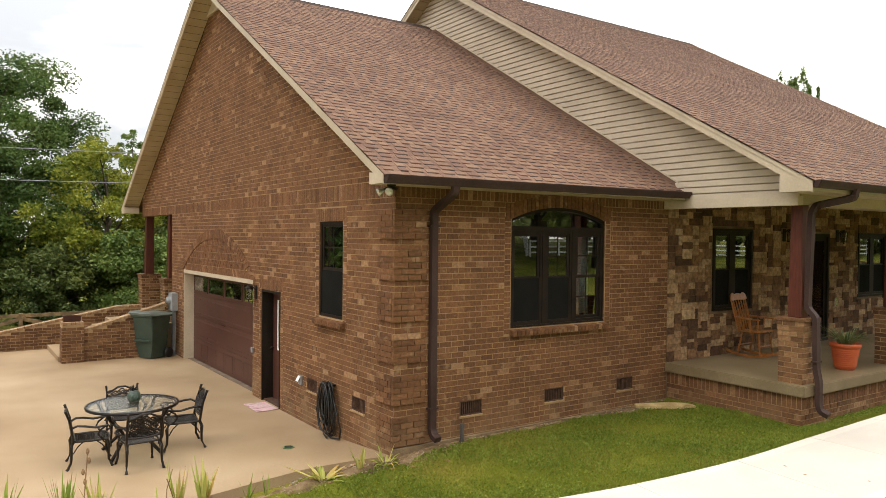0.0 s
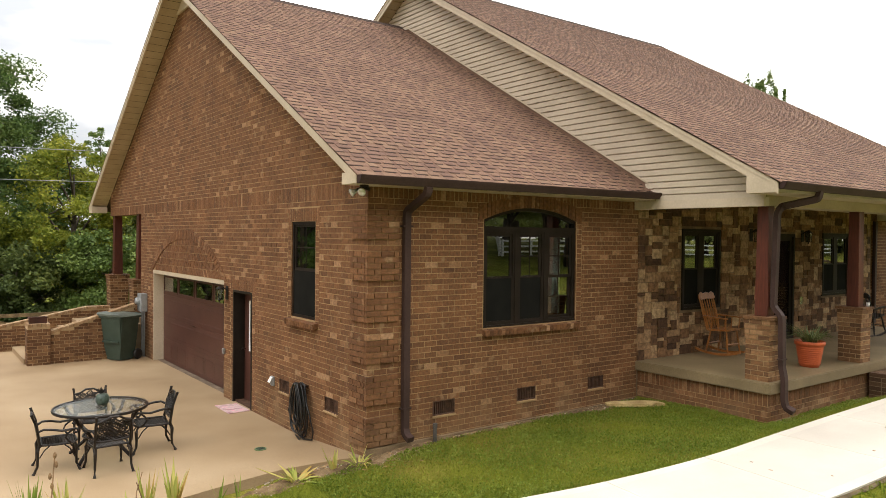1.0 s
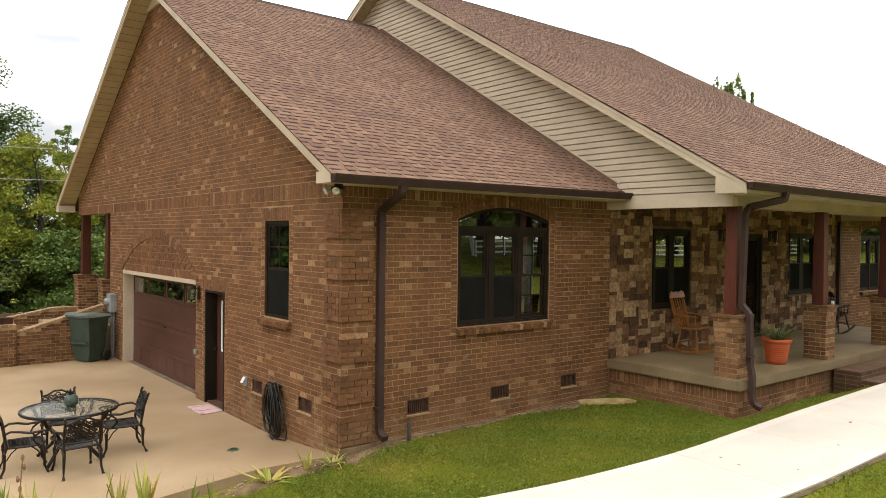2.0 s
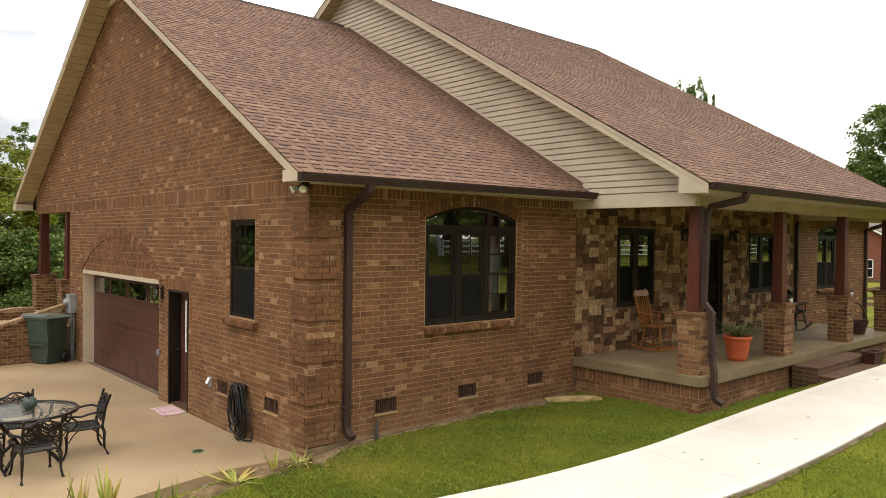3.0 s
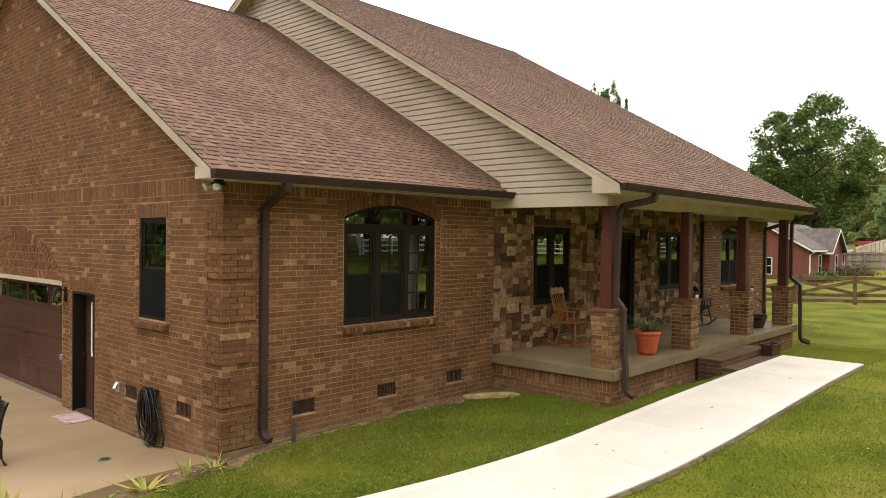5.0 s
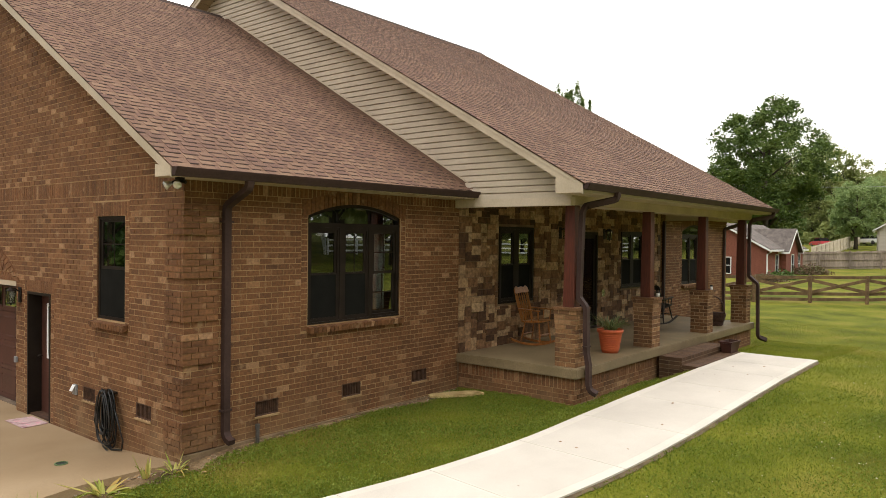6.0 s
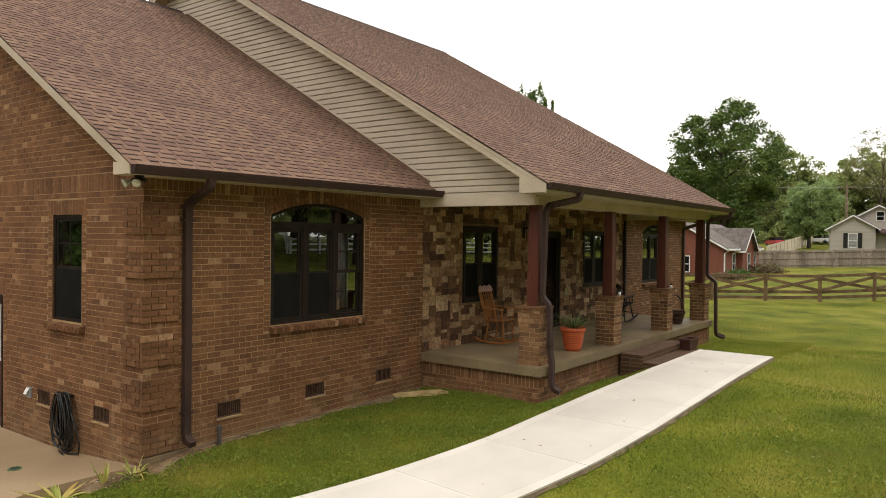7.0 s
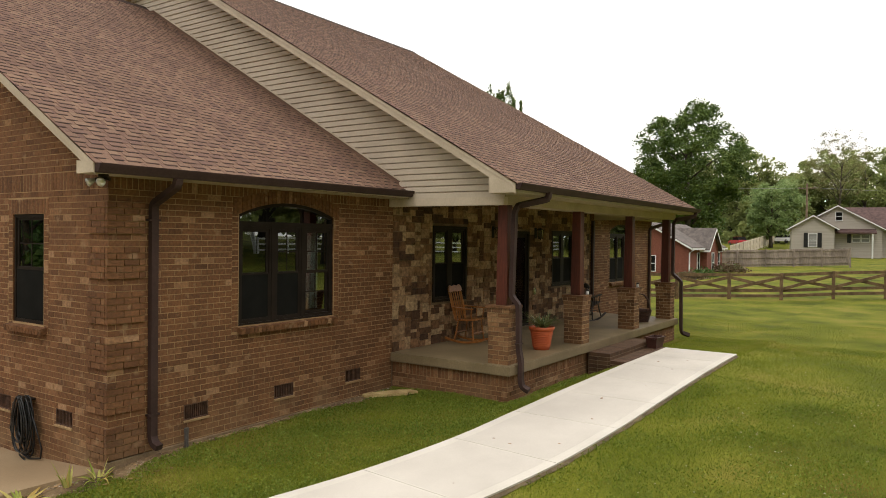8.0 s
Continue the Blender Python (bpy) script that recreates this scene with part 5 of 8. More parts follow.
box(bm, 0.01, 0.24, DOOR[0] + 0.045, DOOR[1] - 0.045, -0.02, 0.03)
part("threshold", bm, M_VENT, door_2, "metal threshold")
door_2.location.x = 0.02      # set deep in the reveal

# front door
door_3 = tagged(new("door_3"), "black front door with glass storm door and sidelight", "door", kind="structure")
bm = bmesh.new()
sash(bm, FDOOR[0], FDOOR[1], FDOOR[2], FDOOR[3], -0.02, 0.06, 0.14)
box(bm, 10.24, 10.32, -0.02, 0.12, FDOOR[2], FDOOR[3])
part("door_frame", bm, M_FRAME, door_3)
bm = bmesh.new()
sash(bm, 10.32, 11.22, 0.99, 3.26, 0.02, 0.1, 0.04)
box(bm, 10.42, 11.12, 0.04, 0.05, 1.09, 3.16)
leaf = part("door_leaf", bm, M_FRAME, door_3)
bm = bmesh.new()
box(bm, 10.42, 11.12, 0.026, 0.03, 1.09, 3.16)
part("pane", bm, M_DOORGLASS, leaf, "dark storm door glass")
bm = bmesh.new()
tube(bm, [(10.40, 0.02, 1.95), (10.40, -0.05, 1.95), (10.40, -0.05, 2.12), (10.40, 0.02, 2.12)], 0.012, 8)
M_CHROME = mat("brushed_metal", [(0.6, 0.6, 0.58), (0.7, 0.7, 0.68)], 5, 0.25, 0.0, 60, metal=1.0, vary=0.05)
part("handle", bm, M_CHROME, leaf, "brushed metal handle")
bm = bmesh.new()
box(bm, 9.80, 10.22, 0.03, 0.034, 1.02, 3.26)
part("pane", bm, M_GLASS, door_3, "sidelight glass")

# ---- patio things ----
M_CAST = mat("cast_aluminium", [(0.010, 0.008, 0.007), (0.026, 0.020, 0.016)], 8, 0.3, 0.15, 70, metal=0.35, vary=0.25)
M_TGLASS = glass_mat("table_glass", (0.93, 0.96, 0.93), 0.30, front=0.10, edge=0.3)
M_POTGREEN = mat("verdigris_pottery", [(0.0280, 0.0480, 0.0360), (0.0680, 0.0960, 0.0760)], 14, 0.4, 0.3, 60, vary=0.3)
M_BIN = mat("green_bin_plastic", [(0.032, 0.050, 0.036), (0.045, 0.066, 0.05)], 3, 0.5, 0.1, 60, vary=0.12)
M_RUBBER = mat("black_rubber", [(0.012, 0.012, 0.012), (0.02, 0.02, 0.02)], 6, 0.35, 0.1, 60, vary=0.2)
M_GREYMETAL = mat("grey_metal", [(0.24, 0.25, 0.25), (0.32, 0.33, 0.33)], 3, 0.5, 0.05, 60, metal=0.2, vary=0.1)
M_MATPINK = mat("faded_doormat", [(0.42, 0.20, 0.24), (0.55, 0.42, 0.40), (0.62, 0.30, 0.36)], 9, 0.95, 0.4, 90, vary=0.2)
M_LAMPGLASS = glass_mat("lamp_glass", (0.85, 0.85, 0.8), 0.12, front=0.28)
M_TERRA = mat("orange_terracotta", [(0.3910, 0.0723, 0.0204), (0.4590, 0.0978, 0.0298)], 4, 0.5, 0.1, 50, vary=0.12)
M_OAK = mat("honey_oak", [(0.2500, 0.0900, 0.0211), (0.3500, 0.1395, 0.0359)], 3, 0.35, 0.1, 50, vary=0.25, stretch=(3, 3, 0.6))
M_PLASTIC = mat("dark_planter", [(0.040, 0.013, 0.008), (0.062, 0.021, 0.013)], 4, 0.55, 0.1, 50, vary=0.15)
M_LEAF_DEEP = mat("deep_blades", [(0.0625, 0.0918, 0.0263), (0.1250, 0.1632, 0.0525), (0.2125, 0.2244, 0.0825)], 4, 0.5, 0.1, 40, rand="island", vary=0.2)
M_DRY = mat("dry_stalk", [(0.16, 0.09, 0.05), (0.30, 0.19, 0.09)], 6, 0.9, 0.2, 50, vary=0.3)
M_GRAVEL = mat("gravel", [(0.16, 0.115, 0.07), (0.26, 0.20, 0.135), (0.40, 0.34, 0.26)], 20, 0.9, 0.5, 80, rand="island", vary=0.2)
M_SOIL = mat("dry_soil", [(0.0643, 0.0391, 0.0163), (0.1285, 0.0819, 0.0382), (0.1999, 0.1386, 0.0739)], 3.5, 1.0, 0.6, 60, vary=0.35)


def lattice(bm, x0, x1, y0, y1, z, n=7, r=0.006, f=None):
    """Two sets of wavy bars crossing in diamonds."""
    f = f or (lambda x, y: (x, y, z))
    for s in (1, -1):
        for i in range(-n, 2 * n):
            pts = []
            for k in range(9):
                t = k / 8
                x = x0 + (x1 - x0) * (i / n + t * 0.9) if s > 0 else x1 - (x1 - x0) * (i / n + t * 0.9)
                x += 0.012 * math.sin(t * 12.0)
                if x0 <= x <= x1:
                    pts.append(f(x, y0 + (y1 - y0) * t))
            if len(pts) > 1:
                tube(bm, pts, r, 4)


def bar(bm, pts, r, n=6, radii=None):
    """A cast bar of the patio set, a little heavier than its nominal size."""
    tube(bm, pts, r * 1.4, n, radii=[v * 1.4 for v in radii] if radii else None)


def patio_chair():
    c = empty("patio_chair", (0, 0, 0), "black cast-metal patio armchair with a lattice seat and back", "chair", "chairs round the patio table")
    bm = bmesh.new()
    lattice(bm, -0.23, 0.23, -0.21, 0.23, 0.42, 7, 0.0085, f=lambda x, y: (x, y, 0.415 + 0.05 * (x * x + y * y)))
    bar(bm, [(-0.24, -0.22, 0.42), (-0.26, 0.0, 0.42), (-0.24, 0.22, 0.42), (-0.1, 0.26, 0.415), (0.1, 0.26, 0.415), (0.24, 0.22, 0.42), (0.26, 0.0, 0.42), (0.24, -0.22, 0.42), (-0.24, -0.22, 0.42)], 0.013, 6)
    part("seat", bm, M_CAST, c)
    bm = bmesh.new()
    fb = lambda x, z: (x, -0.24 - 0.08 * (z - 0.45) - 0.38 * (z - 0.45) ** 2, z)
    bar(bm, [fb(-0.25, 0.42), fb(-0.25, 0.70), fb(-0.25, 0.86), fb(-0.26, 0.90)], 0.014, 6)
    bar(bm, [fb(0.25, 0.42), fb(0.25, 0.70), fb(0.25, 0.86), fb(0.26, 0.90)], 0.014, 6)
    bar(bm, [fb(-0.25, 0.80), fb(-0.15, 0.82), fb(-0.06, 0.87), fb(0.06, 0.87), fb(0.15, 0.82), fb(0.25, 0.80)], 0.013, 6)
    bar(bm, [fb(-0.25, 0.52), fb(-0.1, 0.50), fb(0.1, 0.50), fb(0.25, 0.52)], 0.011, 6)
    for cx, cz, rr in ((-0.16, 0.66, 0.075), (0.16, 0.66, 0.075), (0.0, 0.68, 0.09), (0.0, 0.57, 0.05), (-0.11, 0.76, 0.045), (0.11, 0.76, 0.045), (-0.19, 0.56, 0.04), (0.19, 0.56, 0.04), (-0.09, 0.58, 0.045), (0.09, 0.58, 0.045), (0.0, 0.80, 0.04), (-0.2, 0.75, 0.035), (0.2, 0.75, 0.035)):
        bar(bm, [fb(cx + rr * math.cos(a), cz + rr * math.sin(a)) for a in (k * math.pi / 6 for k in range(13))], 0.0085, 5)
    lattice(bm, -0.235, 0.235, 0.51, 0.81, 0, 8, 0.009, f=fb)
    part("backrest", bm, M_CAST, c)
    for s in (-1, 1):
        bm = bmesh.new()
        bar(bm, [(s * 0.25, -0.26, 0.63), (s * 0.275, -0.19, 0.665), (s * 0.295, -0.08, 0.655), (s * 0.30, 0.06, 0.625), (s * 0.30, 0.16, 0.635), (s * 0.295, 0.235, 0.64), (s * 0.29, 0.268, 0.61), (s * 0.285, 0.25, 0.578), (s * 0.285, 0.22, 0.59)], 0.013, 6)
        bar(bm, [(s * 0.29, 0.21, 0.635), (s * 0.285, 0.13, 0.575), (s * 0.275, 0.10, 0.51), (s * 0.26, 0.14, 0.455), (s * 0.25, 0.18, 0.42)], 0.011, 6)
        part("armrest", bm, M_CAST, c)
        for y, k in ((0.22, 1), (-0.24, -1)):
            bm = bmesh.new()
            bar(bm, [(s * 0.24, y, 0.42), (s * 0.252, y + 0.03 * k, 0.34), (s * 0.252, y + 0.025 * k, 0.22), (s * 0.256, y + 0.03 * k, 0.11), (s * 0.268, y + 0.07 * k, 0.025), (s * 0.272, y + 0.085 * k, 0.0)], 0.014, 6, radii=[0.019, 0.019, 0.0145, 0.013, 0.014, 0.018])
            bar(bm, [(s * 0.24, y - 0.14 * k, 0.41), (s * 0.245, y - 0.06 * k, 0.34), (s * 0.25, y + 0.0 * k, 0.24)], 0.007, 5)
            part("leg", bm, M_CAST, c)
    return c


chair = patio_chair()
for k, (x, y, turn) in enumerate(((-2.10, 2.66, 84), (-3.37, 2.46, -96), (-2.83, 1.98, 3), (-2.74, 3.42, 178))):
    m = Matrix.Translation((x, y, 0.0)) @ Matrix.Rotation(radians(turn), 4, "Z") @ Matrix.Scale(0.94, 4)
    if k == 0:
        chair.matrix_basis = m
    else:
        copy_thing(chair, m)

table = empty("patio_table", (-2.78, 2.68, 0.0), "round glass patio table on ornate black metal legs", "table")
bm = bmesh.new()
lathe(bm, [(0.0, 0.700), (0.60, 0.700), (0.605, 0.706), (0.60, 0.712), (0.0, 0.712)], 40)
g = part("glass_top", bm, M_TGLASS, table, "clear greenish glass top", smooth=False)
g.visible_shadow = False
bm = bmesh.new()
lathe(bm, [(0.585, 0.675), (0.625, 0.68), (0.632, 0.70), (0.625, 0.716), (0.60, 0.716), (0.60, 0.695), (0.585, 0.695), (0.585, 0.675)], 40)
part("rim", bm, M_CAST, table)
for k in range(4):
    a = math.pi / 4 + k * math.pi / 2
    bm = bmesh.new()
    bar(bm, [(r * math.cos(a), r * math.sin(a), z) for r, z in ((0.56, 0.69), (0.50, 0.58), (0.30, 0.42), (0.22, 0.32), (0.26, 0.2), (0.42, 0.06), (0.48, 0.015))], 0.018, 6)
    part("leg", bm, M_CAST, table)
bm = bmesh.new()
bar(bm, [(0.23 * math.cos(a), 0.23 * math.sin(a), 0.31) for a in (k * math.pi / 10 for k in range(21))], 0.012, 6)
part("brace_ring", bm, M_CAST, table)

orn = empty("table_ornament", (-2.74, 2.78, 0.712), "mottled green lidded jar with a leafy top", "jar")
orn.scale = (0.86, 0.86, 0.9)
bm = bmesh.new()
lathe(bm, [(0, 0), (0.075, 0.0), (0.105, 0.05), (0.108, 0.1), (0.09, 0.155), (0.06, 0.175), (0, 0.175)], 16)
part("jar", bm, M_POTGREEN, orn, smooth=True)
bm = bmesh.new()
for k in range(9):
    a = k * 2.4
    r = 0.015 + 0.035 * (k % 3) / 2
    tube(bm, [(-0.02, 0.01, 0.17), (-0.02 + r * math.cos(a), 0.01 + r * math.sin(a), 0.225), (-0.02 + 1.6 * r * math.cos(a), 0.01 + 1.6 * r * math.sin(a), 0.245 + 0.01 * (k % 4))], 0.01, 5, radii=[0.012, 0.011, 0.003])
part("leafy_top", bm, M_CAST, orn, "dark leafy finial")

bm = bmesh.new()
prism(bm, [(-0.44, 4.0, 0.004), (-0.03, 4.03, 0.004), (-0.03, 4.68, 0.004), (-0.43, 4.73, 0.004)], (0, 0, 0.01))
bmesh.ops.bevel(bm, geom=bm.edges[:], offset=0.004, segments=1, affect="EDGES")
thing("doormat", bm, M_MATPINK, "faded pink and cream doormat on the patio", "doormat")

drain = empty("patio_drain", (-0.84, 1.6, 0.03), "small round green drain cover set in concrete", "drain cover")
bm = bmesh.new()
lathe(bm, [(0.068, 0.0), (0.085, 0.0), (0.085, 0.012), (0.068, 0.012), (0.068, 0.0)], 24)
M_DRAIN = mat("green_drain_plastic", [(0.09, 0.15, 0.06), (0.13, 0.20, 0.09)], 6, 0.5, 0.1, 60, vary=0.15)
part("ring", bm, M_DRAIN, drain, "pale ring")
bm = bmesh.new()
for i in range(7):
    x = -0.055 + i * 0.0183
    h = math.sqrt(0.068 ** 2 - x * x)
    box(bm, x - 0.006, x + 0.006, -h, h, 0.0, 0.009)
part("grate", bm, M_BIN, drain, "green slotted grate")

hose = empty("garden_hose", (-0.06, 1.82, 0.85), "black garden hose coiled on a wall hanger", "hose")
rh = random.Random(5)
for k in range(13):
    cy, hw, dn = rh.uniform(-0.08, 0.06), rh.uniform(0.12, 0.27), rh.uniform(0.55, 0.84)
    xo = -0.005 - 0.011 * k
    pts = []
    for i in range(21):
        a = 2 * math.pi * i / 20
        z = -dn / 2 + dn / 2 * math.cos(a)
        wd = hw * (0.55 + 0.45 * (-z / dn))
        pts.append((xo + 0.01 * math.sin(a), cy + wd * math.sin(a), z + 0.03))
    bm = bmesh.new()
    tube(bm, pts, 0.0125, 6, cap=False)
    part("coil", bm, M_RUBBER, hose, smooth=True)
bm = bmesh.new()
tube(bm, [(-0.06, -0.12, -0.05), (-0.05, -0.30, -0.35), (-0.05, -0.45, -0.62), (-0.04, -0.40, -0.76), (-0.06, -0.15, -0.80), (-0.08, 0.2, -0.72), (-0.07, 0.36, -0.45), (-0.06, 0.30, -0.1), (-0.05, 0.15, 0.02)], 0.0125, 6)
part("loose_coil", bm, M_RUBBER, hose, smooth=True)
bm = bmesh.new()
tube(bm, [(-0.07, 0.1, -0.79), (-0.12, -0.2, -0.83), (-0.13, -0.42, -0.83)], 0.0125, 6)
part("loose_end", bm, M_RUBBER, hose, smooth=True)
bm = bmesh.new()
box(bm, -0.10, 0.05, -0.09, 0.09, -0.02, 0.0)
box(bm, -0.10, -0.09, -0.09, 0.09, 0.0, 0.05)
part("hanger", bm, M_FRAME, hose, "dark wall hanger")
bm = bmesh.new()
tube(bm, [(-0.13, -0.42, -0.83), (-0.135, -0.47, -0.83)], 0.016, 8)
part("hose_end", bm, M_CHROME, hose, "brass-grey hose end")

def wall_box(name, at, size, label, cat, m):
    o = empty(name, at, label, cat)
    bm = bmesh.new()
    box(bm, -size[0], 0.0, -size[1] / 2, size[1] / 2, -size[2] / 2, size[2] / 2)
    bmesh.ops.bevel(bm, geom=bm.edges[:], offset=0.006, segments=1, affect="EDGES")
    part("cover", bm, m, o)
    return o


ob = wall_box("outlet_box", (-0.004, 3.07, 0.70), (0.035, 0.12, 0.16), "open grey outdoor outlet cover on brick", "outlet", M_GREYMETAL)
bm = bmesh.new()
prism(bm, [(-0.035, -0.045, 0.07), (-0.085, -0.045, -0.02), (-0.09, -0.045, -0.015), (-0.04, -0.045, 0.075)], (0, 0.09, 0))
part("lid", bm, M_WHITE, ob, "pale hinged lid")
ob = wall_box("garage_keypad", (-0.004, 5.40, 0.90), (0.045, 0.085, 0.10), "grey garage keypad box on the brick jamb", "keypad", M_GREYMETAL)
meter = wall_box("electric_meter", (-0.004, 11.18, 1.40), (0.16, 0.36, 0.46), "grey electric meter box with a round glass dial", "meter", M_GREYMETAL)
bm = bmesh.new()
lathe(bm, [(0.09, 0), (0.09, 0.06), (0.075, 0.09), (0, 0.10)], 18)
bmesh.ops.transform(bm, matrix=Matrix.Translation((-0.16, 0.02, 0.04)) @ Matrix.Rotation(radians(-90), 4, "Y"), verts=bm.verts[:])
part("dial", bm, M_GREYMETAL, meter, "round pale dial", smooth=True)
bm = bmesh.new()
tube(bm, [(-0.06, 0.06, -0.2), (-0.06, 0.06, -1.42)], 0.035, 10)
tube(bm, [(-0.05, -0.1, -0.2), (-0.05, -0.1, -0.9), (-0.05, -0.06, -1.4)], 0.016, 8)
part("conduit", bm, M_GREYMETAL, meter, "grey conduit pipe")

def coach_lamp(at, turn, label):
    l = empty("coach_lamp", at, label, "wall lamp", "wall lamps")
    l.rotation_euler = (0, 0, radians(turn))
    l.scale = (0.84, 0.84, 0.84)
    bm = bmesh.new()
    box(bm, -0.07, 0.07, -0.02, 0.0, -0.16, 0.16)
    bmesh.ops.bevel(bm, geom=bm.edges[:], offset=0.008, segments=1, affect="EDGES")
    part("wall_plate", bm, M_FRAME, l)
    bm = bmesh.new()
    tube(bm, [(0, -0.02, 0.06), (0, -0.10, 0.13), (0, -0.18, 0.15)], 0.012, 6)
    part("arm", bm, M_FRAME, l)
    bm = bmesh.new()
    lathe(bm, [(0, 0.17), (0.03, 0.15), (0.10, 0.10), (0.105, 0.09), (0, 0.09)], 8, (0, -0.18, 0))
    for sx, sy in ((-1, -1), (1, -1), (1, 1), (-1, 1)):
        tube(bm, [(sx * 0.065, -0.18 + sy * 0.065, 0.09), (sx * 0.05, -0.18 + sy * 0.05, -0.15)], 0.008, 5)
    box(bm, -0.06, 0.06, -0.24, -0.12, -0.17, -0.15)
    lathe(bm, [(0, -0.22), (0.02, -0.20), (0.015, -0.17)], 8, (0, -0.18, 0))
    part("cage", bm, M_FRAME, l)
    bm = bmesh.new()
    for sx in (-1, 1):
        prism(bm, [(sx * 0.06, -0.24, 0.09), (sx * 0.06, -0.12, 0.09), (sx * 0.047, -0.132, -0.15), (sx * 0.047, -0.228, -0.15)], (0.002, 0, 0))
        prism(bm, [(-0.06, -0.18 + sx * 0.06, 0.09), (0.06, -0.18 + sx * 0.06, 0.09), (0.047, -0.18 + sx * 0.048, -0.15), (-0.047, -0.18 + sx * 0.048, -0.15)], (0, 0.002, 0))
    part("glass", bm, M_LAMPGLASS, l, "clear glass panes").visible_shadow = False
    return l


coach_lamp((-0.008, 5.26, 2.05), -90, "black coach lamp between garage and side door")
coach_lamp((9.39, -0.04, 3.28), 0, "black coach lamp on the stone wall by the front door")
coach_lamp((11.55, -0.04, 3.28), 0, "black coach lamp on the stone wall by the front door")
ob = empty("porch_outlet", (11.5, -0.04, 1.80), "small metal doorbell box on the stone wall", "outlet")
bm = bmesh.new()
box(bm, -0.06, 0.06, -0.04, 0.02, -0.09, 0.09)
bmesh.ops.bevel(bm, geom=bm.edges[:], offset=0.006, segments=1, affect="EDGES")
part("cover", bm, M_CHROME, ob)

M_BULB = mat("silvered_bulb", [(0.55, 0.54, 0.50), (0.66, 0.65, 0.61)], 6, 0.16, 0.05, 40, metal=0.6, vary=0.15)
flood = empty("flood_light", (-0.22, -0.26, 3.845), "twin silvered flood lamps on a dark bracket under the eave", "flood light")
bm = bmesh.new()
lathe(bm, [(0, 0), (0.06, 0), (0.06, -0.03), (0.03, -0.05), (0, -0.05)], 12)
tube(bm, [(0, 0, -0.04), (0.04, -0.07, -0.07)], 0.022, 8)
tube(bm, [(0, 0, -0.04), (-0.06, 0.07, -0.07)], 0.022, 8)
part("bracket", bm, M_FRAME, flood)
for dx, dy in ((-0.04, -0.03), (-0.09, 0.12)):
    bm = bmesh.new()
    lathe(bm, [(0, 0.09), (0.018, 0.085), (0.027, 0.036), (0.054, -0.026), (0.056, -0.04), (0.04, -0.052), (0, -0.054)], 14)
    bmesh.ops.transform(bm, matrix=Matrix.Translation((dx, dy, -0.095)) @ Vector((-1.0, -0.9 if dy < 0 else 0.2, -0.5)).to_track_quat("-Z", "Y").to_matrix().to_4x4(), verts=bm.verts[:])
    part("lamp_head", bm, M_BULB, flood, "silvered lamp bulb", smooth=True)

# wheeled bin
bin_ = empty("wheeled_bin", (-0.66, 11.0, 0.0), "dark green wheeled refuse bin beside the brick wall", "bin")
bin_.rotation_euler = (0, 0, radians(30))
bin_.scale = (1.05, 1.05, 1.08)
bm = bmesh.new()
vs = []
for hx, hy, z in ((0.195, 0.225, 0.02), (0.225, 0.265, 0.3), (0.29, 0.34, 0.98), (0.31, 0.36, 0.99), (0.31, 0.36, 1.03)):
    vs.append([bm.verts.new((sx * hx, sy * hy, z)) for sx, sy in ((-1, -1), (1, -1), (1, 1), (-1, 1))])
bm.faces.new(vs[0][::-1])
for a, b in zip(vs, vs[1:]):
    for k in range(4):
        bm.faces.new((a[k], a[(k + 1) % 4], b[(k + 1) % 4], b[k]))
bm.faces.new(vs[-1])
bmesh.ops.bevel(bm, geom=[e for e in bm.edges if abs(e.verts[0].co.z - e.verts[1].co.z) > 0.05], offset=0.03, segments=2, affect="EDGES")
box(bm, -0.30, -0.27, -0.25, 0.25, 0.42, 0.46)
part("body", bm, M_BIN, bin_)
bm = bmesh.new()
prism(bm, [(-0.33, -0.38, 1.03), (0.33, -0.38, 1.03), (0.33, -0.30, 1.075), (0.2, -0.2, 1.10), (-0.2, -0.2, 1.10), (-0.33, -0.30, 1.075)], (0, 0.72, 0))
M_BINLID = mat("faded_bin_lid", [(0.070, 0.085, 0.068), (0.105, 0.120, 0.098)], 3, 0.5, 0.1, 60, vary=0.12)
part("lid", bm, M_BINLID, bin_, "faded grey-green domed lid")
bm = bmesh.new()
tube(bm, [(0.33, -0.25, 0.99), (0.39, -0.25, 0.98), (0.39, 0.25, 0.98), (0.33, 0.25, 0.99)], 0.016, 6)
part("handle", bm, M_BIN, bin_)
for sy in (-1, 1):
    bm = bmesh.new()
    lathe(bm, [(0, -0.03), (0.06, -0.03), (0.12, -0.025), (0.125, 0.0), (0.12, 0.025), (0.06, 0.03), (0, 0.03)], 20)
    bmesh.ops.transform(bm, matrix=Matrix.Translation((0.24, sy * 0.31, 0.125)) @ Matrix.Rotation(radians(90), 4, "X"), verts=bm.verts[:])
    part("wheel", bm, M_RUBBER, bin_, "black wheel", smooth=True)

# stair walls beside the rear porch
M_YARDBRICK = mat("garden_wall_brick", [(0.085, 0.038, 0.0145), (0.118, 0.054, 0.021), (0.150, 0.072, 0.029), (0.215, 0.115, 0.050)], 1.2, 0.85, 0.8, 24, rand="island", vary=0.3)
M_COPING = mat("worn_coping_brick", [(0.240, 0.140, 0.066), (0.300, 0.190, 0.098), (0.360, 0.250, 0.142)], 1.4, 0.9, 0.6, 24, rand="island", vary=0.25)


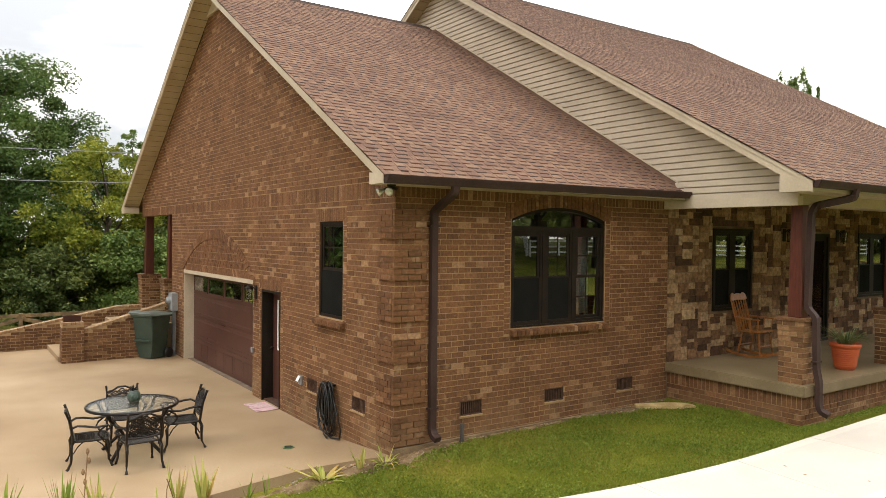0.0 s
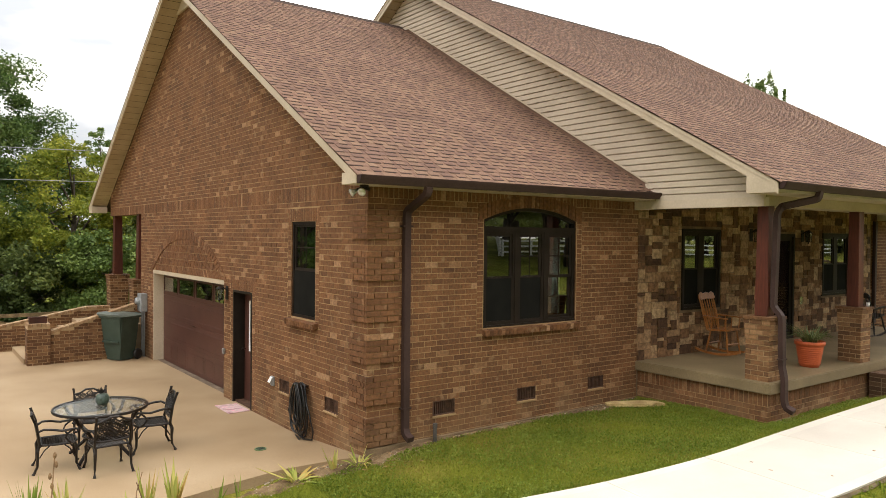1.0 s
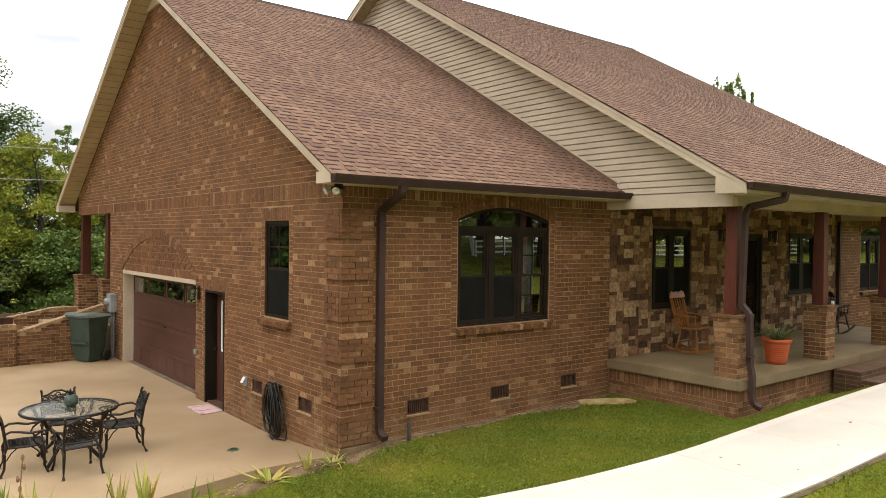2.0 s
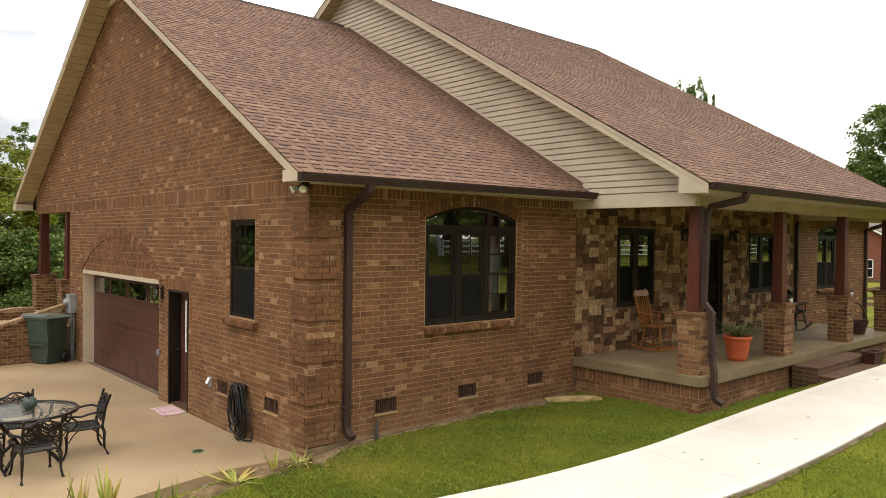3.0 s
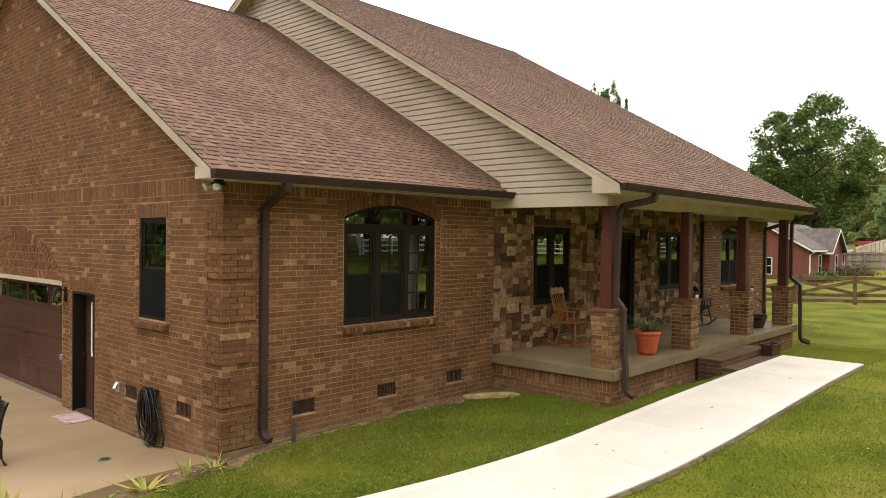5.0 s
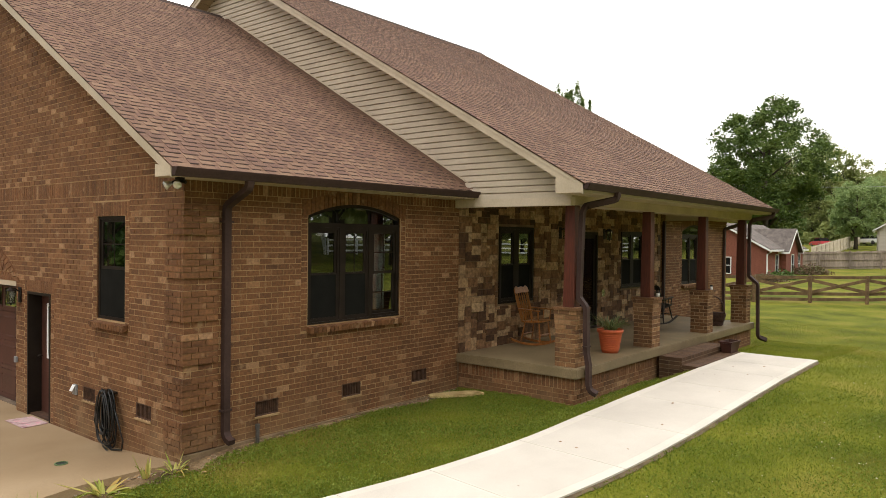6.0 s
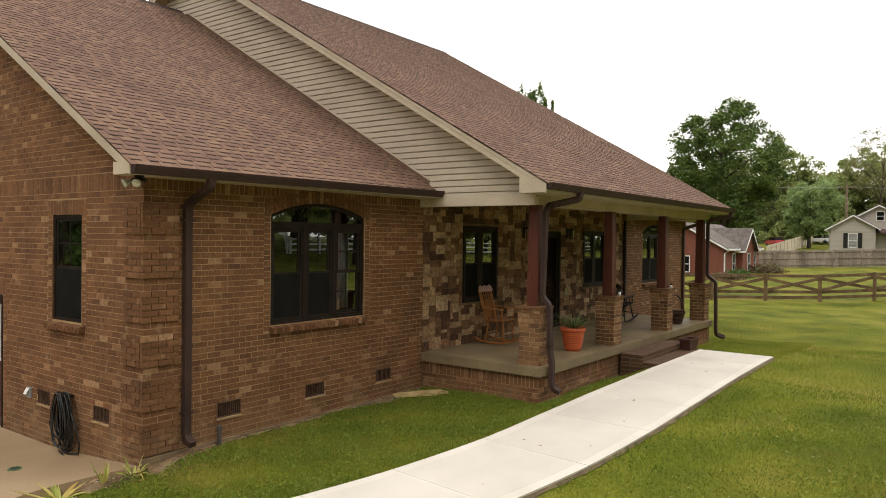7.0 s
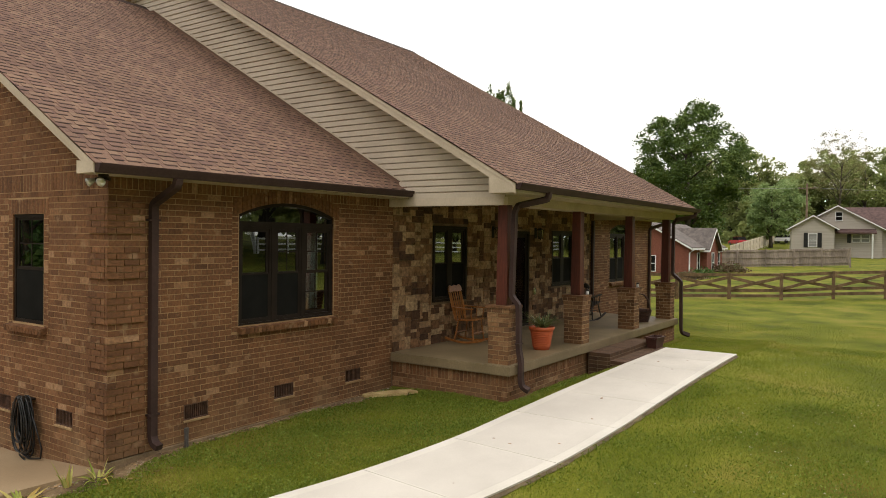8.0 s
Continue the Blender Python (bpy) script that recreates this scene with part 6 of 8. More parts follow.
def brick_block(parent, x0, x1, y0, y1, z0, top, faces="xy"):
    """Brickwork round a block; top(x) gives its height."""
    core, bm = bmesh.new(), bmesh.new()
    n = max(1, int((x1 - x0) / 0.3))
    for i in range(n):
        a, b = x0 + (x1 - x0) * i / n, x0 + (x1 - x0) * (i + 1) / n
        prism(core, [(a, y0 + 0.008, z0), (b, y0 + 0.008, z0), (b, y0 + 0.008, top(b)), (a, y0 + 0.008, top(a))], (0, y1 - y0 - 0.016, 0))
    k = 0
    z = z0
    while z < max(top(x0), top(x1)):
        u = x0 - (B_L / 2 if k % 2 else 0)
        while u < x1:
            a, b = max(u, x0), min(u + B_L - JOINT, x1)
            if b - a > 0.03 and z + B_H < top((a + b) / 2):
                box(bm, a, b, y0, y1, z, z + B_H)
            u += B_L
        v = y0 + 0.01
        while v < y1 - 0.04:
            e = min(v + B_L - JOINT, y1 - 0.01)
            for xe, s in ((x0, -1), (x1, 1)):
                if z + B_H < top(xe):
                    box(bm, min(xe, xe + s * 0.008), max(xe, xe + s * 0.008), v, e, z, z + B_H)
            v += B_L
        z += C_H
        k += 1
    part("wall_core", core, M_PALEMORTAR, parent, "pale mortar joints")
    part("brick_courses", bm, M_YARDBRICK, parent, kind="stuff")
    cap = bmesh.new()
    n = max(1, int((x1 - x0) / 0.082))
    for i in range(n):
        a, b = x0 + (x1 - x0) * (i + 0.06) / n, x0 + (x1 - x0) * (i + 0.94) / n
        prism(cap, [(a, y0 - 0.02, top(a)), (b, y0 - 0.02, top(b)), (b, y0 - 0.02, top(b) + 0.07), (a, y0 - 0.02, top(a) + 0.07)], (0, y1 - y0 + 0.04, 0))
    part("coping", cap, M_COPING, parent, "worn tan rowlock coping", kind="stuff")


stair_wall = empty("stair_wall", (0, 0, 0), "low brick stair wall with sloping rowlock coping", "wall", "stair walls", kind="structure")
brick_block(stair_wall, -2.2, -0.25, 11.22, 11.47, -0.1, lambda x: 0.72 + 0.30 * (x + 2.2))
pier = empty("stair_pier", (0, 0, 0), "square brick pier at the foot of the stair wall", "pier", kind="structure")
brick_block(pier, -2.68, -2.2, 11.15, 11.62, -0.1, lambda x: 0.92)
rear_wall = empty("rear_garden_wall", (0, 0, 0), "long brick garden wall rising towards the rear porch", "wall", "stair walls", kind="structure")
brick_block(rear_wall, -9.0, -0.3, 13.9, 14.15, -0.3, lambda x: 0.40 + 0.63 * max(0.0, min(1.0, (x + 4.1) / 3.2)) - 0.1 * max(0.0, (-4.1 - x) / 5))
bm = bmesh.new()
for i in range(5):
    box(bm, -2.72 + i * 0.36, -0.02, 11.5, 13.88, -0.05 + 0.17 * i, 0.12 + 0.17 * i)
thing("rear_steps", bm, M_CONC, "concrete steps between the brick stair walls", "steps", kind="structure")
bm = bmesh.new()
box(bm, -0.3, 3.0, 11.9, 15.1, -0.5, 0.93)
thing("rear_porch_floor", bm, M_CONC, "concrete floor of the rear porch", "porch", kind="structure")
planter = empty("planter_box", (-2.44, 11.38, 0.99), "small dark red planter trough on the brick pier", "planter")
planter.scale = (0.72, 0.8, 0.75)
def trough(bm, rings):
    """An open box: rectangular rings (half length, half width, height) from the foot, over the rim and down inside."""
    rows = [[bm.verts.new((sx * a, sy * b, z)) for sx, sy in ((-1, -1), (1, -1), (1, 1), (-1, 1))] for a, b, z in rings]
    bm.faces.new(rows[0][::-1])
    for p, q in zip(rows, rows[1:]):
        for k in range(4):
            bm.faces.new((p[k], p[(k + 1) % 4], q[(k + 1) % 4], q[k]))
    bm.faces.new(rows[-1])


bm = bmesh.new()
trough(bm, ((0.26, 0.10, 0.0), (0.26, 0.10, 0.17), (0.28, 0.12, 0.17), (0.28, 0.12, 0.20), (0.24, 0.08, 0.20), (0.24, 0.08, 0.03)))
part("trough", bm, M_PLASTIC, planter)
rear_col = porch_pier(0.16, 15.0, 0.93, 0.255, 0.125, "rear porch columns")
copy_thing(rear_col, Matrix.Translation((0.16, 12.25, 0.93)))
bm = bmesh.new()
for i in range(16):
    box(bm, 0.24, 3.28, 11.8 + i * 0.21, 11.8 + i * 0.21 + 0.2, 3.74, 3.76)
thing("rear_porch_ceiling", bm, M_SOFFIT, "tan ribbed ceiling of the rear porch", "ceiling", kind="structure")

# ---- porch things ----
def rocking_chair(name, m, label, at, turn):
    """A rocker; it faces +y."""
    c = empty(name, at, label, "rocking chair", "rocking chairs")
    c.rotation_euler = (0, 0, radians(turn))
    bm = bmesh.new()
    prism(bm, [(-0.25, -0.22, 0.42), (0.25, -0.22, 0.42), (0.27, 0.20, 0.44), (0.2, 0.25, 0.445), (-0.2, 0.25, 0.445), (-0.27, 0.20, 0.44)], (0, 0, 0.03))
    bmesh.ops.bevel(bm, geom=bm.edges[:], offset=0.01, segments=2, affect="EDGES")
    part("seat", bm, m, c)
    bm = bmesh.new()
    fb = lambda x, z: (x, -0.22 - 0.30 * (z - 0.44), z)
    for i in range(5):
        x = -0.172 + i * 0.086
        bm = bmesh.new()
        tube(bm, [fb(x, 0.45), fb(x * 1.02, 0.65), fb(x * 1.08, 0.98)], 0.012, 6, radii=[0.011, 0.020, 0.012])
        part("back_spindle", bm, m, c)
    for s in (-1, 1):
        bm = bmesh.new()
        tube(bm, [fb(s * 0.23, 0.44), fb(s * 0.245, 0.7), fb(s * 0.26, 1.02)], 0.018, 6, radii=[0.019, 0.024, 0.017])
        part("back_post", bm, m, c)
    bm = bmesh.new()
    pts = [(-0.30, 0.98), (-0.27, 1.06), (-0.20, 1.10), (-0.12, 1.07), (0.0, 1.09), (0.12, 1.07), (0.20, 1.10), (0.27, 1.06), (0.30, 0.98), (0.2, 0.965), (0.0, 0.975), (-0.2, 0.965)]
    prism(bm, [fb(x, z) for x, z in pts], (0, 0.022, 0.005))
    part("crest_rail", bm, m, c, "scrolled crest rail")
    for s in (-1, 1):
        bm = bmesh.new()
        prism(bm, [(s * 0.24, -0.29, 0.67), (s * 0.24, 0.18, 0.655), (s * 0.29, 0.24, 0.655), (s * 0.33, 0.2, 0.655), (s * 0.31, -0.28, 0.67)], (0, 0, 0.022))
        for y in (0.18, 0.02, -0.12):
            tube(bm, [(s * 0.25, y, 0.44), (s * 0.27, y + 0.01, 0.655)], 0.011, 6)
        part("armrest", bm, m, c)
        bm = bmesh.new()
        pts = [(s * 0.24, -0.52 + 1.0 * i / 10, 0.02 + 0.32 * ((i / 10 - 0.5) ** 2)) for i in range(11)]
        strip(bm, pts, 0.035, 0.04)
        part("rocker", bm, m, c, "curved rocker runner")
        for y, yb in ((0.17, 0.22), (-0.17, -0.24)):
            bm = bmesh.new()
            tube(bm, [(s * 0.2, y, 0.42), (s * 0.22, (y + yb) / 2, 0.22), (s * 0.24, yb, 0.05)], 0.016, 6, radii=[0.014, 0.022, 0.014])
            part("leg", bm, m, c)
    bm = bmesh.new()
    tube(bm, [(-0.22, 0.2, 0.2), (0.22, 0.2, 0.2)], 0.011, 6)
    part("stretcher", bm, m, c)
    bm = bmesh.new()
    tube(bm, [(-0.22, -0.2, 0.2), (0.22, -0.2, 0.2)], 0.011, 6)
    part("stretcher", bm, m, c)
    return c


oak_rocker = rocking_chair("rocking_chair", M_OAK, "honey-coloured wooden rocking chair on the porch", (7.76, -0.46, SLAB_Z), -176)
oak_rocker.scale = (0.99, 0.97, 1.08)
M_BLACKWOOD = mat("black_paint", [(0.012, 0.011, 0.011), (0.022, 0.02, 0.02)], 4, 0.4, 0.05, 50, vary=0.15)
black_rocker = rocking_chair("rocking_chair", M_BLACKWOOD, "black painted rocking chair on the porch", (13.52, -0.72, SLAB_Z), -97)
black_rocker.rotation_euler.x = radians(9)

pot = empty("plant_pot", (7.82, -2.10, SLAB_Z), "orange terracotta pot with a spiky green plant", "plant pot")
bm = bmesh.new()
prof = [(0, 0.0), (0.155, 0.0), (0.16, 0.03)]
for i in range(9):
    z = 0.05 + i * 0.035
    r = 0.165 + 0.065 * z / 0.4
    prof += [(r, z), (r + 0.004, z + 0.009), (r + 0.004, z + 0.02), (r + 0.001, z + 0.028)]
prof += [(0.235, 0.385), (0.25, 0.39), (0.255, 0.45), (0.24, 0.455), (0.235, 0.42), (0, 0.41)]
lathe(bm, prof, 28)
part("pot", bm, M_TERRA, pot, "ribbed orange pot", smooth=True)


def blades(bm, rg, n, spread, length, width, up=1.0, base=0.02, droop=0.6):
    """Strap leaves that rise and bend over."""
    for _ in range(n):
        a, L = rg.uniform(0, 2 * math.pi), length * rg.uniform(0.6, 1.1)
        d = Vector((math.cos(a), math.sin(a), 0))
        o = d * rg.uniform(0, base)
        s = Vector((-d.y, d.x, 0)) * width * rg.uniform(0.6, 1.2)
        sp, dr = spread * rg.uniform(0.3, 1.2), droop * rg.uniform(0.2, 1.2)
        row = []
        for k in range(5):
            t = k / 4
            p = o + d * (sp * L * t) + Vector((0, 0, L * (up * t - dr * t * t)))
            w = s * (1 - t) ** 0.7 * (0.6 + 0.8 * t * (1 - t) * 2)
            row.append((bm.verts.new(p - w), bm.verts.new(p + Vector((0, 0, -abs(width) * 0.4))), bm.verts.new(p + w)) if k < 4 else (bm.verts.new(p),) * 3)
        for (a0, a1, a2), (b0, b1, b2) in zip(row, row[1:]):
            if b0 is b1:
                bm.faces.new((a0, a1, b0))
                bm.faces.new((a1, a2, b0))
            else:
                bm.faces.new((a0, a1, b1, b0))
                bm.faces.new((a1, a2, b2, b1))


bm = bmesh.new()
blades(bm, random.Random(2), 130, 0.75, 0.48, 0.013, 0.95, 0.1, 0.75)
bmesh.ops.translate(bm, vec=(0, 0, 0.42), verts=bm.verts[:])
part("foliage", bm, M_LEAF_DEEP, pot, "spiky grey-green leaves")

basket = empty("wicker_basket", (13.95, -2.0, SLAB_Z), "dark wicker basket with a tall arched handle", "basket")
M_WICKER = mat("dark_wicker", [(0.035, 0.014, 0.010), (0.075, 0.034, 0.022)], 30, 0.6, 0.6, 60, vary=0.35)
bm = bmesh.new()
prof = [(0, 0.0), (0.2, 0.0)]
for i in range(8):
    z = 0.02 + i * 0.035
    r = 0.2 + 0.09 * z / 0.3
    prof += [(r + 0.012, z), (r + 0.016, z + 0.015), (r - 0.002, z + 0.03)]
prof += [(0.30, 0.30), (0.30, 0.32), (0.27, 0.31), (0.19, 0.04), (0, 0.04)]
lathe(bm, prof, 24)
part("bowl", bm, M_WICKER, basket, smooth=False)
bm = bmesh.new()
for ph in (0, math.pi):
    tube(bm, [(-0.26 * math.cos(math.pi * i / 24) + 0.012 * math.cos(i * 1.3 + ph), 0.012 * math.sin(i * 1.3 + ph), 0.28 + 0.46 * math.sin(math.pi * i / 24)) for i in range(25)], 0.017, 6)
part("handle", bm, M_WICKER, basket, "twisted arched handle")
basket.rotation_euler = (0, 0, radians(-50))

pb = empty("planter_box", (11.50, -3.19, 0.653), "empty dark plastic planter box on the porch step", "planter")
pb.rotation_euler = (0, 0, radians(-4))
pb.scale = (0.82, 0.78, 1.0)
bm = bmesh.new()
trough(bm, ((0.24, 0.13, 0.0), (0.295, 0.165, 0.215), (0.32, 0.19, 0.22), (0.32, 0.19, 0.255), (0.28, 0.15, 0.255), (0.225, 0.115, 0.03)))
part("trough", bm, M_PLASTIC, pb)

for x in (9.27, 12.42):
    cup = empty("tin_lantern", (x, -2.44, SLAB_Z + 12 * C_H + 0.045), "small white solar lantern on the pier cap", "lantern", "pier lanterns")
    bm = bmesh.new()
    lathe(bm, [(0, 0), (0.035, 0), (0.03, 0.08), (0, 0.08)], 12)
    part("jar", bm, M_WHITE, cup, smooth=True)
    bm = bmesh.new()
    lathe(bm, [(0, 0.12), (0.02, 0.115), (0.045, 0.085), (0.045, 0.08), (0, 0.08)], 12)
    part("lid", bm, M_FRAME, cup, "dark lid")

M_DARKPIPE = mat("weathered_pipe", [(0.07, 0.062, 0.055), (0.11, 0.10, 0.09)], 5, 0.6, 0.1, 60, vary=0.2)
stub = empty("vent_pipe", (1.09, -0.09, 0.0), "short grey pipe stub by the brick wall", "pipe")
bm = bmesh.new()
tube(bm, [(0, 0, -0.1), (0, 0, 0.44)], 0.028, 12)
tube(bm, [(0, 0, 0.43), (0, 0, 0.49)], 0.034, 12)
part("pipe", bm, M_DARKPIPE, stub)

bm = bmesh.new()
pts = [(4.68, -0.19), (4.74, -0.10), (4.88, -0.12), (5.05, -0.24), (5.22, -0.30), (5.40, -0.44), (5.50, -0.62), (5.43, -0.84), (5.32, -0.72), (5.20, -0.76), (5.06, -0.58), (4.92, -0.52), (4.84, -0.36), (4.72, -0.32)]
prism(bm, [(x, y, 0.283 + 0.05 * max(0.0, -0.2 - y)) for x, y in pts], (0, 0, 0.05))
bmesh.ops.bevel(bm, geom=bm.edges[:], offset=0.007, segments=1, affect="EDGES")
M_SANDSTONE = mat("yellow_sandstone", [(0.3772, 0.2640, 0.1050), (0.4592, 0.3440, 0.1575)], 5, 0.9, 0.5, 50, vary=0.2)
thing("flat_stone", bm, M_SANDSTONE, "flat yellow sandstone slab lying on the grass", "stone")

# ---- planting and lawn ----
def leaf_mat(name, cols, through_share=0.25, patch=1.6, single=0.55, broad=0.45):
    m = bpy.data.materials.new(name)
    m.use_nodes = True
    nt = m.node_tree
    nt.nodes.clear()
    out = nt.nodes.new("ShaderNodeOutputMaterial")
    geo = nt.nodes.new("ShaderNodeNewGeometry")
    ramp = nt.nodes.new("ShaderNodeValToRGB")
    el = ramp.color_ramp.elements
    while len(el) < len(cols):
        el.new(0.5)
    for i, (e, c) in enumerate(zip(el, cols)):
        e.position = i / (len(cols) - 1)
        e.color = (*c, 1)
    n1 = nt.nodes.new("ShaderNodeTexNoise")
    n1.inputs["Scale"].default_value, n1.inputs["Detail"].default_value = broad, 3
    nt.links.new(geo.outputs["Position"], n1.inputs["Vector"])
    mx = nt.nodes.new("ShaderNodeMath")
    mx.operation = "MULTIPLY_ADD"
    mx.inputs[1].default_value = single
    nt.links.new(geo.outputs["Random Per Island"], mx.inputs[0])
    sb = nt.nodes.new("ShaderNodeMath")
    sb.operation = "MULTIPLY_ADD"
    sb.inputs[1].default_value = patch
    sb.inputs[2].default_value = 0.5 - 0.5 * single - 0.5 * patch
    nt.links.new(n1.outputs["Fac"], sb.inputs[0])
    nt.links.new(sb.outputs["Value"], mx.inputs[2])
    nt.links.new(mx.outputs["Value"], ramp.inputs["Fac"])
    d = nt.nodes.new("ShaderNodeBsdfPrincipled")
    d.inputs["Roughness"].default_value = 0.6
    d.inputs["Specular IOR Level"].default_value = 0.25
    t = nt.nodes.new("ShaderNodeBsdfTranslucent")
    mix = nt.nodes.new("ShaderNodeMixShader")
    mix.inputs[0].default_value = through_share
    nt.links.new(ramp.outputs["Color"], d.inputs["Base Color"])
    nt.links.new(ramp.outputs["Color"], t.inputs["Color"])
    nt.links.new(d.outputs["BSDF"], mix.inputs[1])
    nt.links.new(t.outputs["BSDF"], mix.inputs[2])
    nt.links.new(mix.outputs["Shader"], out.inputs["Surface"])
    return m


M_BARK = mat("bark", [(0.05, 0.038, 0.028), (0.10, 0.08, 0.06)], 3, 0.95, 0.6, 20, vary=0.3, stretch=(1, 1, 0.3))
LEAF_DARK = leaf_mat("leaves_dark", [(0.0308, 0.0612, 0.0166), (0.0607, 0.1111, 0.0266), (0.1109, 0.1680, 0.0385), (0.1620, 0.2187, 0.0568)])
LEAF_MID = leaf_mat("leaves_mid", [(0.0492, 0.0869, 0.0227), (0.0897, 0.1454, 0.0311), (0.1478, 0.2095, 0.0429), (0.2137, 0.2607, 0.0640)])
LEAF_YEL = leaf_mat("leaves_yellow", [(0.0739, 0.1038, 0.0153), (0.1426, 0.1780, 0.0221), (0.2376, 0.2591, 0.0281), (0.3379, 0.3313, 0.0425)], 0.35)
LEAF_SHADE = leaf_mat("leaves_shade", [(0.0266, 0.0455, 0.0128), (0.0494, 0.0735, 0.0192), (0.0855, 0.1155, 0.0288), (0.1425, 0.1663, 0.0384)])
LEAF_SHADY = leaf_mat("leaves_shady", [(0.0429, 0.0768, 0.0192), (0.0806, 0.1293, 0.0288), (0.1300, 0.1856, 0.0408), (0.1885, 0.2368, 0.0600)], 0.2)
LEAF_YOUNG = leaf_mat("leaves_young", [(0.060, 0.100, 0.030), (0.105, 0.160, 0.045), (0.160, 0.220, 0.065), (0.230, 0.280, 0.095)])
# raised, even leaf tones: the haze of distance is put into the colour
LEAF_FAR = leaf_mat("leaves_far_hazed", [(0.175, 0.215, 0.075), (0.240, 0.280, 0.095), (0.305, 0.338, 0.115), (0.370, 0.392, 0.150)], 0.42)
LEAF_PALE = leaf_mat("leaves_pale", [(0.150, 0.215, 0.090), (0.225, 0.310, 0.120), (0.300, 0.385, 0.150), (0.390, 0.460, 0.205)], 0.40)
LEAF_THIN = leaf_mat("leaves_thin", [(0.10, 0.10, 0.04), (0.17, 0.16, 0.06), (0.24, 0.22, 0.09), (0.26, 0.28, 0.11)])
LEAF_BUSH = leaf_mat("leaves_bush", [(0.056, 0.063, 0.028), (0.126, 0.084, 0.049), (0.196, 0.126, 0.077), (0.098, 0.140, 0.042)])


def quad_cloud(name, pts, size, rs, material, up=0.0):
    """Many small leaves, one square each, at the given points."""
    n = len(pts)
    a = rs.normal(size=(n, 3))
    a[:, 2] *= 1 - up
    a /= np.linalg.norm(a, axis=1)[:, None] + 1e-9
    b = np.cross(a, rs.normal(size=(n, 3)))
    b /= np.linalg.norm(b, axis=1)[:, None] + 1e-9
    s = (size * rs.uniform(0.6, 1.3, n))[:, None]
    v = np.stack([pts - a * s, pts - b * s * 0.55, pts + a * s, pts + b * s * 0.55], 1).reshape(-1, 3)
    me = bpy.data.meshes.new(name)
    me.from_pydata(v.tolist(), [], np.arange(4 * n).reshape(n, 4).tolist())
    me.materials.append(material)
    return me


def tree(base, height, radius, lo, n, leaf, material, seed, label, clumps=70, squash=1.0, name="tree", sparse=False, lobe=0.17, peak=0):
    """Tapered trunk with limbs, and a crown of leaf clumps of uneven size."""
    rs = np.random.RandomState(seed)
    t = empty(name, base, label, "tree")
    H = height
    bm = bmesh.new()
    bend = rs.uniform(-0.04, 0.04, (2,)) * H
    tr = (0.011 if sparse else 0.022) * H
    trunk = [(bend[0] * k * k, bend[1] * k * k, H * 0.8 * k) for k in (0, 0.15, 0.35, 0.6, 0.8, 1.0)]
    tube(bm, trunk, tr, 8, radii=[tr * 1.4, tr, tr * 0.85, tr * 0.6, tr * 0.35, tr * 0.12])
    ends = []
    cz, hz = H * (lo + 1) / 2, H * (1 - lo) / 2
    nl = 16
    for i in range(nl):
        h = H * (lo * 0.75 + (0.72 - lo * 0.75) * i / nl)
        k = h / (H * 0.8)
        o = Vector((bend[0] * k * k, bend[1] * k * k, h))
        a = i * 2.4 + rs.uniform(-0.4, 0.4)
        zt = h + H * rs.uniform(0.08, 0.25)
        q = (zt - cz) / hz
        rr = radius * math.sqrt(max(0.08, 1 - q * q)) * rs.uniform(0.6, 0.95)
        e = Vector((rr * math.cos(a), rr * math.sin(a), min(zt, H * 0.97)))
        mid = o.lerp(e, 0.5) + Vector((0, 0, 0.04 * H))
        r0 = tr * 0.5 * (1 - 0.6 * k)
        tube(bm, [o, mid, e], r0, 6, radii=[r0, r0 * 0.6, r0 * 0.15])
        ends += [e, mid.lerp(e, 0.5)]
        for _ in range(2):
            e2 = mid + Vector(rs.uniform(-1, 1, 3)) * radius * 0.35
            tube(bm, [mid, mid.lerp(e2, 0.5) + Vector((0, 0, 0.02 * H)), e2], r0 * 0.4, 5, radii=[r0 * 0.45, r0 * 0.3, r0 * 0.08])
            ends.append(e2)
    part("trunk", bm, M_BARK, t, "grey-brown trunk and limbs", smooth=True)
    cs = [np.array(e) for e in ends]
    while len(cs) < clumps:
        d = rs.normal(size=3)
        d /= np.linalg.norm(d)
        r = rs.uniform(0.45, 1.0) ** 0.6
        cs.append(np.array((d[0] * radius * r, d[1] * radius * r, cz + d[2] * hz * r * squash)))
    if peak:
        cs = [c for c in cs if c[2] < H - 1.6]
    for k in range(peak):                # upright leader shoots at the top
        d = (k + 0.5) / peak
        a, r = k * 2.4, radius * d ** 0.5 * rs.uniform(0.7, 1.0)
        cs.append(np.array((r * math.cos(a), r * math.sin(a), H - rs.uniform(0.0, 1.0) - 2.2 * d * d)))
    cs = np.array(cs)
    w = rs.uniform(0.3, 1.0, len(cs))
    idx = rs.choice(len(cs), n, p=w / w.sum())
    rad = (radius * (0.09 if sparse else lobe) * rs.uniform(0.6, 1.4, len(cs)))[idx][:, None]
    g = rs.normal(size=(n, 3))
    g /= np.linalg.norm(g, axis=1)[:, None]
    g[:, 2] = np.where(g[:, 2] < -0.55, -g[:, 2], g[:, 2])      # clumps are domed, with a ragged open underside
    pts = cs[idx] + g * rad * rs.uniform(0.2, 1.2, (n, 1)) ** 0.75 * np.array((1.1, 1.1, 1.0) if peak == 0 else (0.75, 0.75, 3.4))
    ob = new("crown", quad_cloud("crown", pts, leaf, rs, material, 0.3))
    ob.parent = t
    return t


def zg(x, y):
    return z_lawn(x, y)


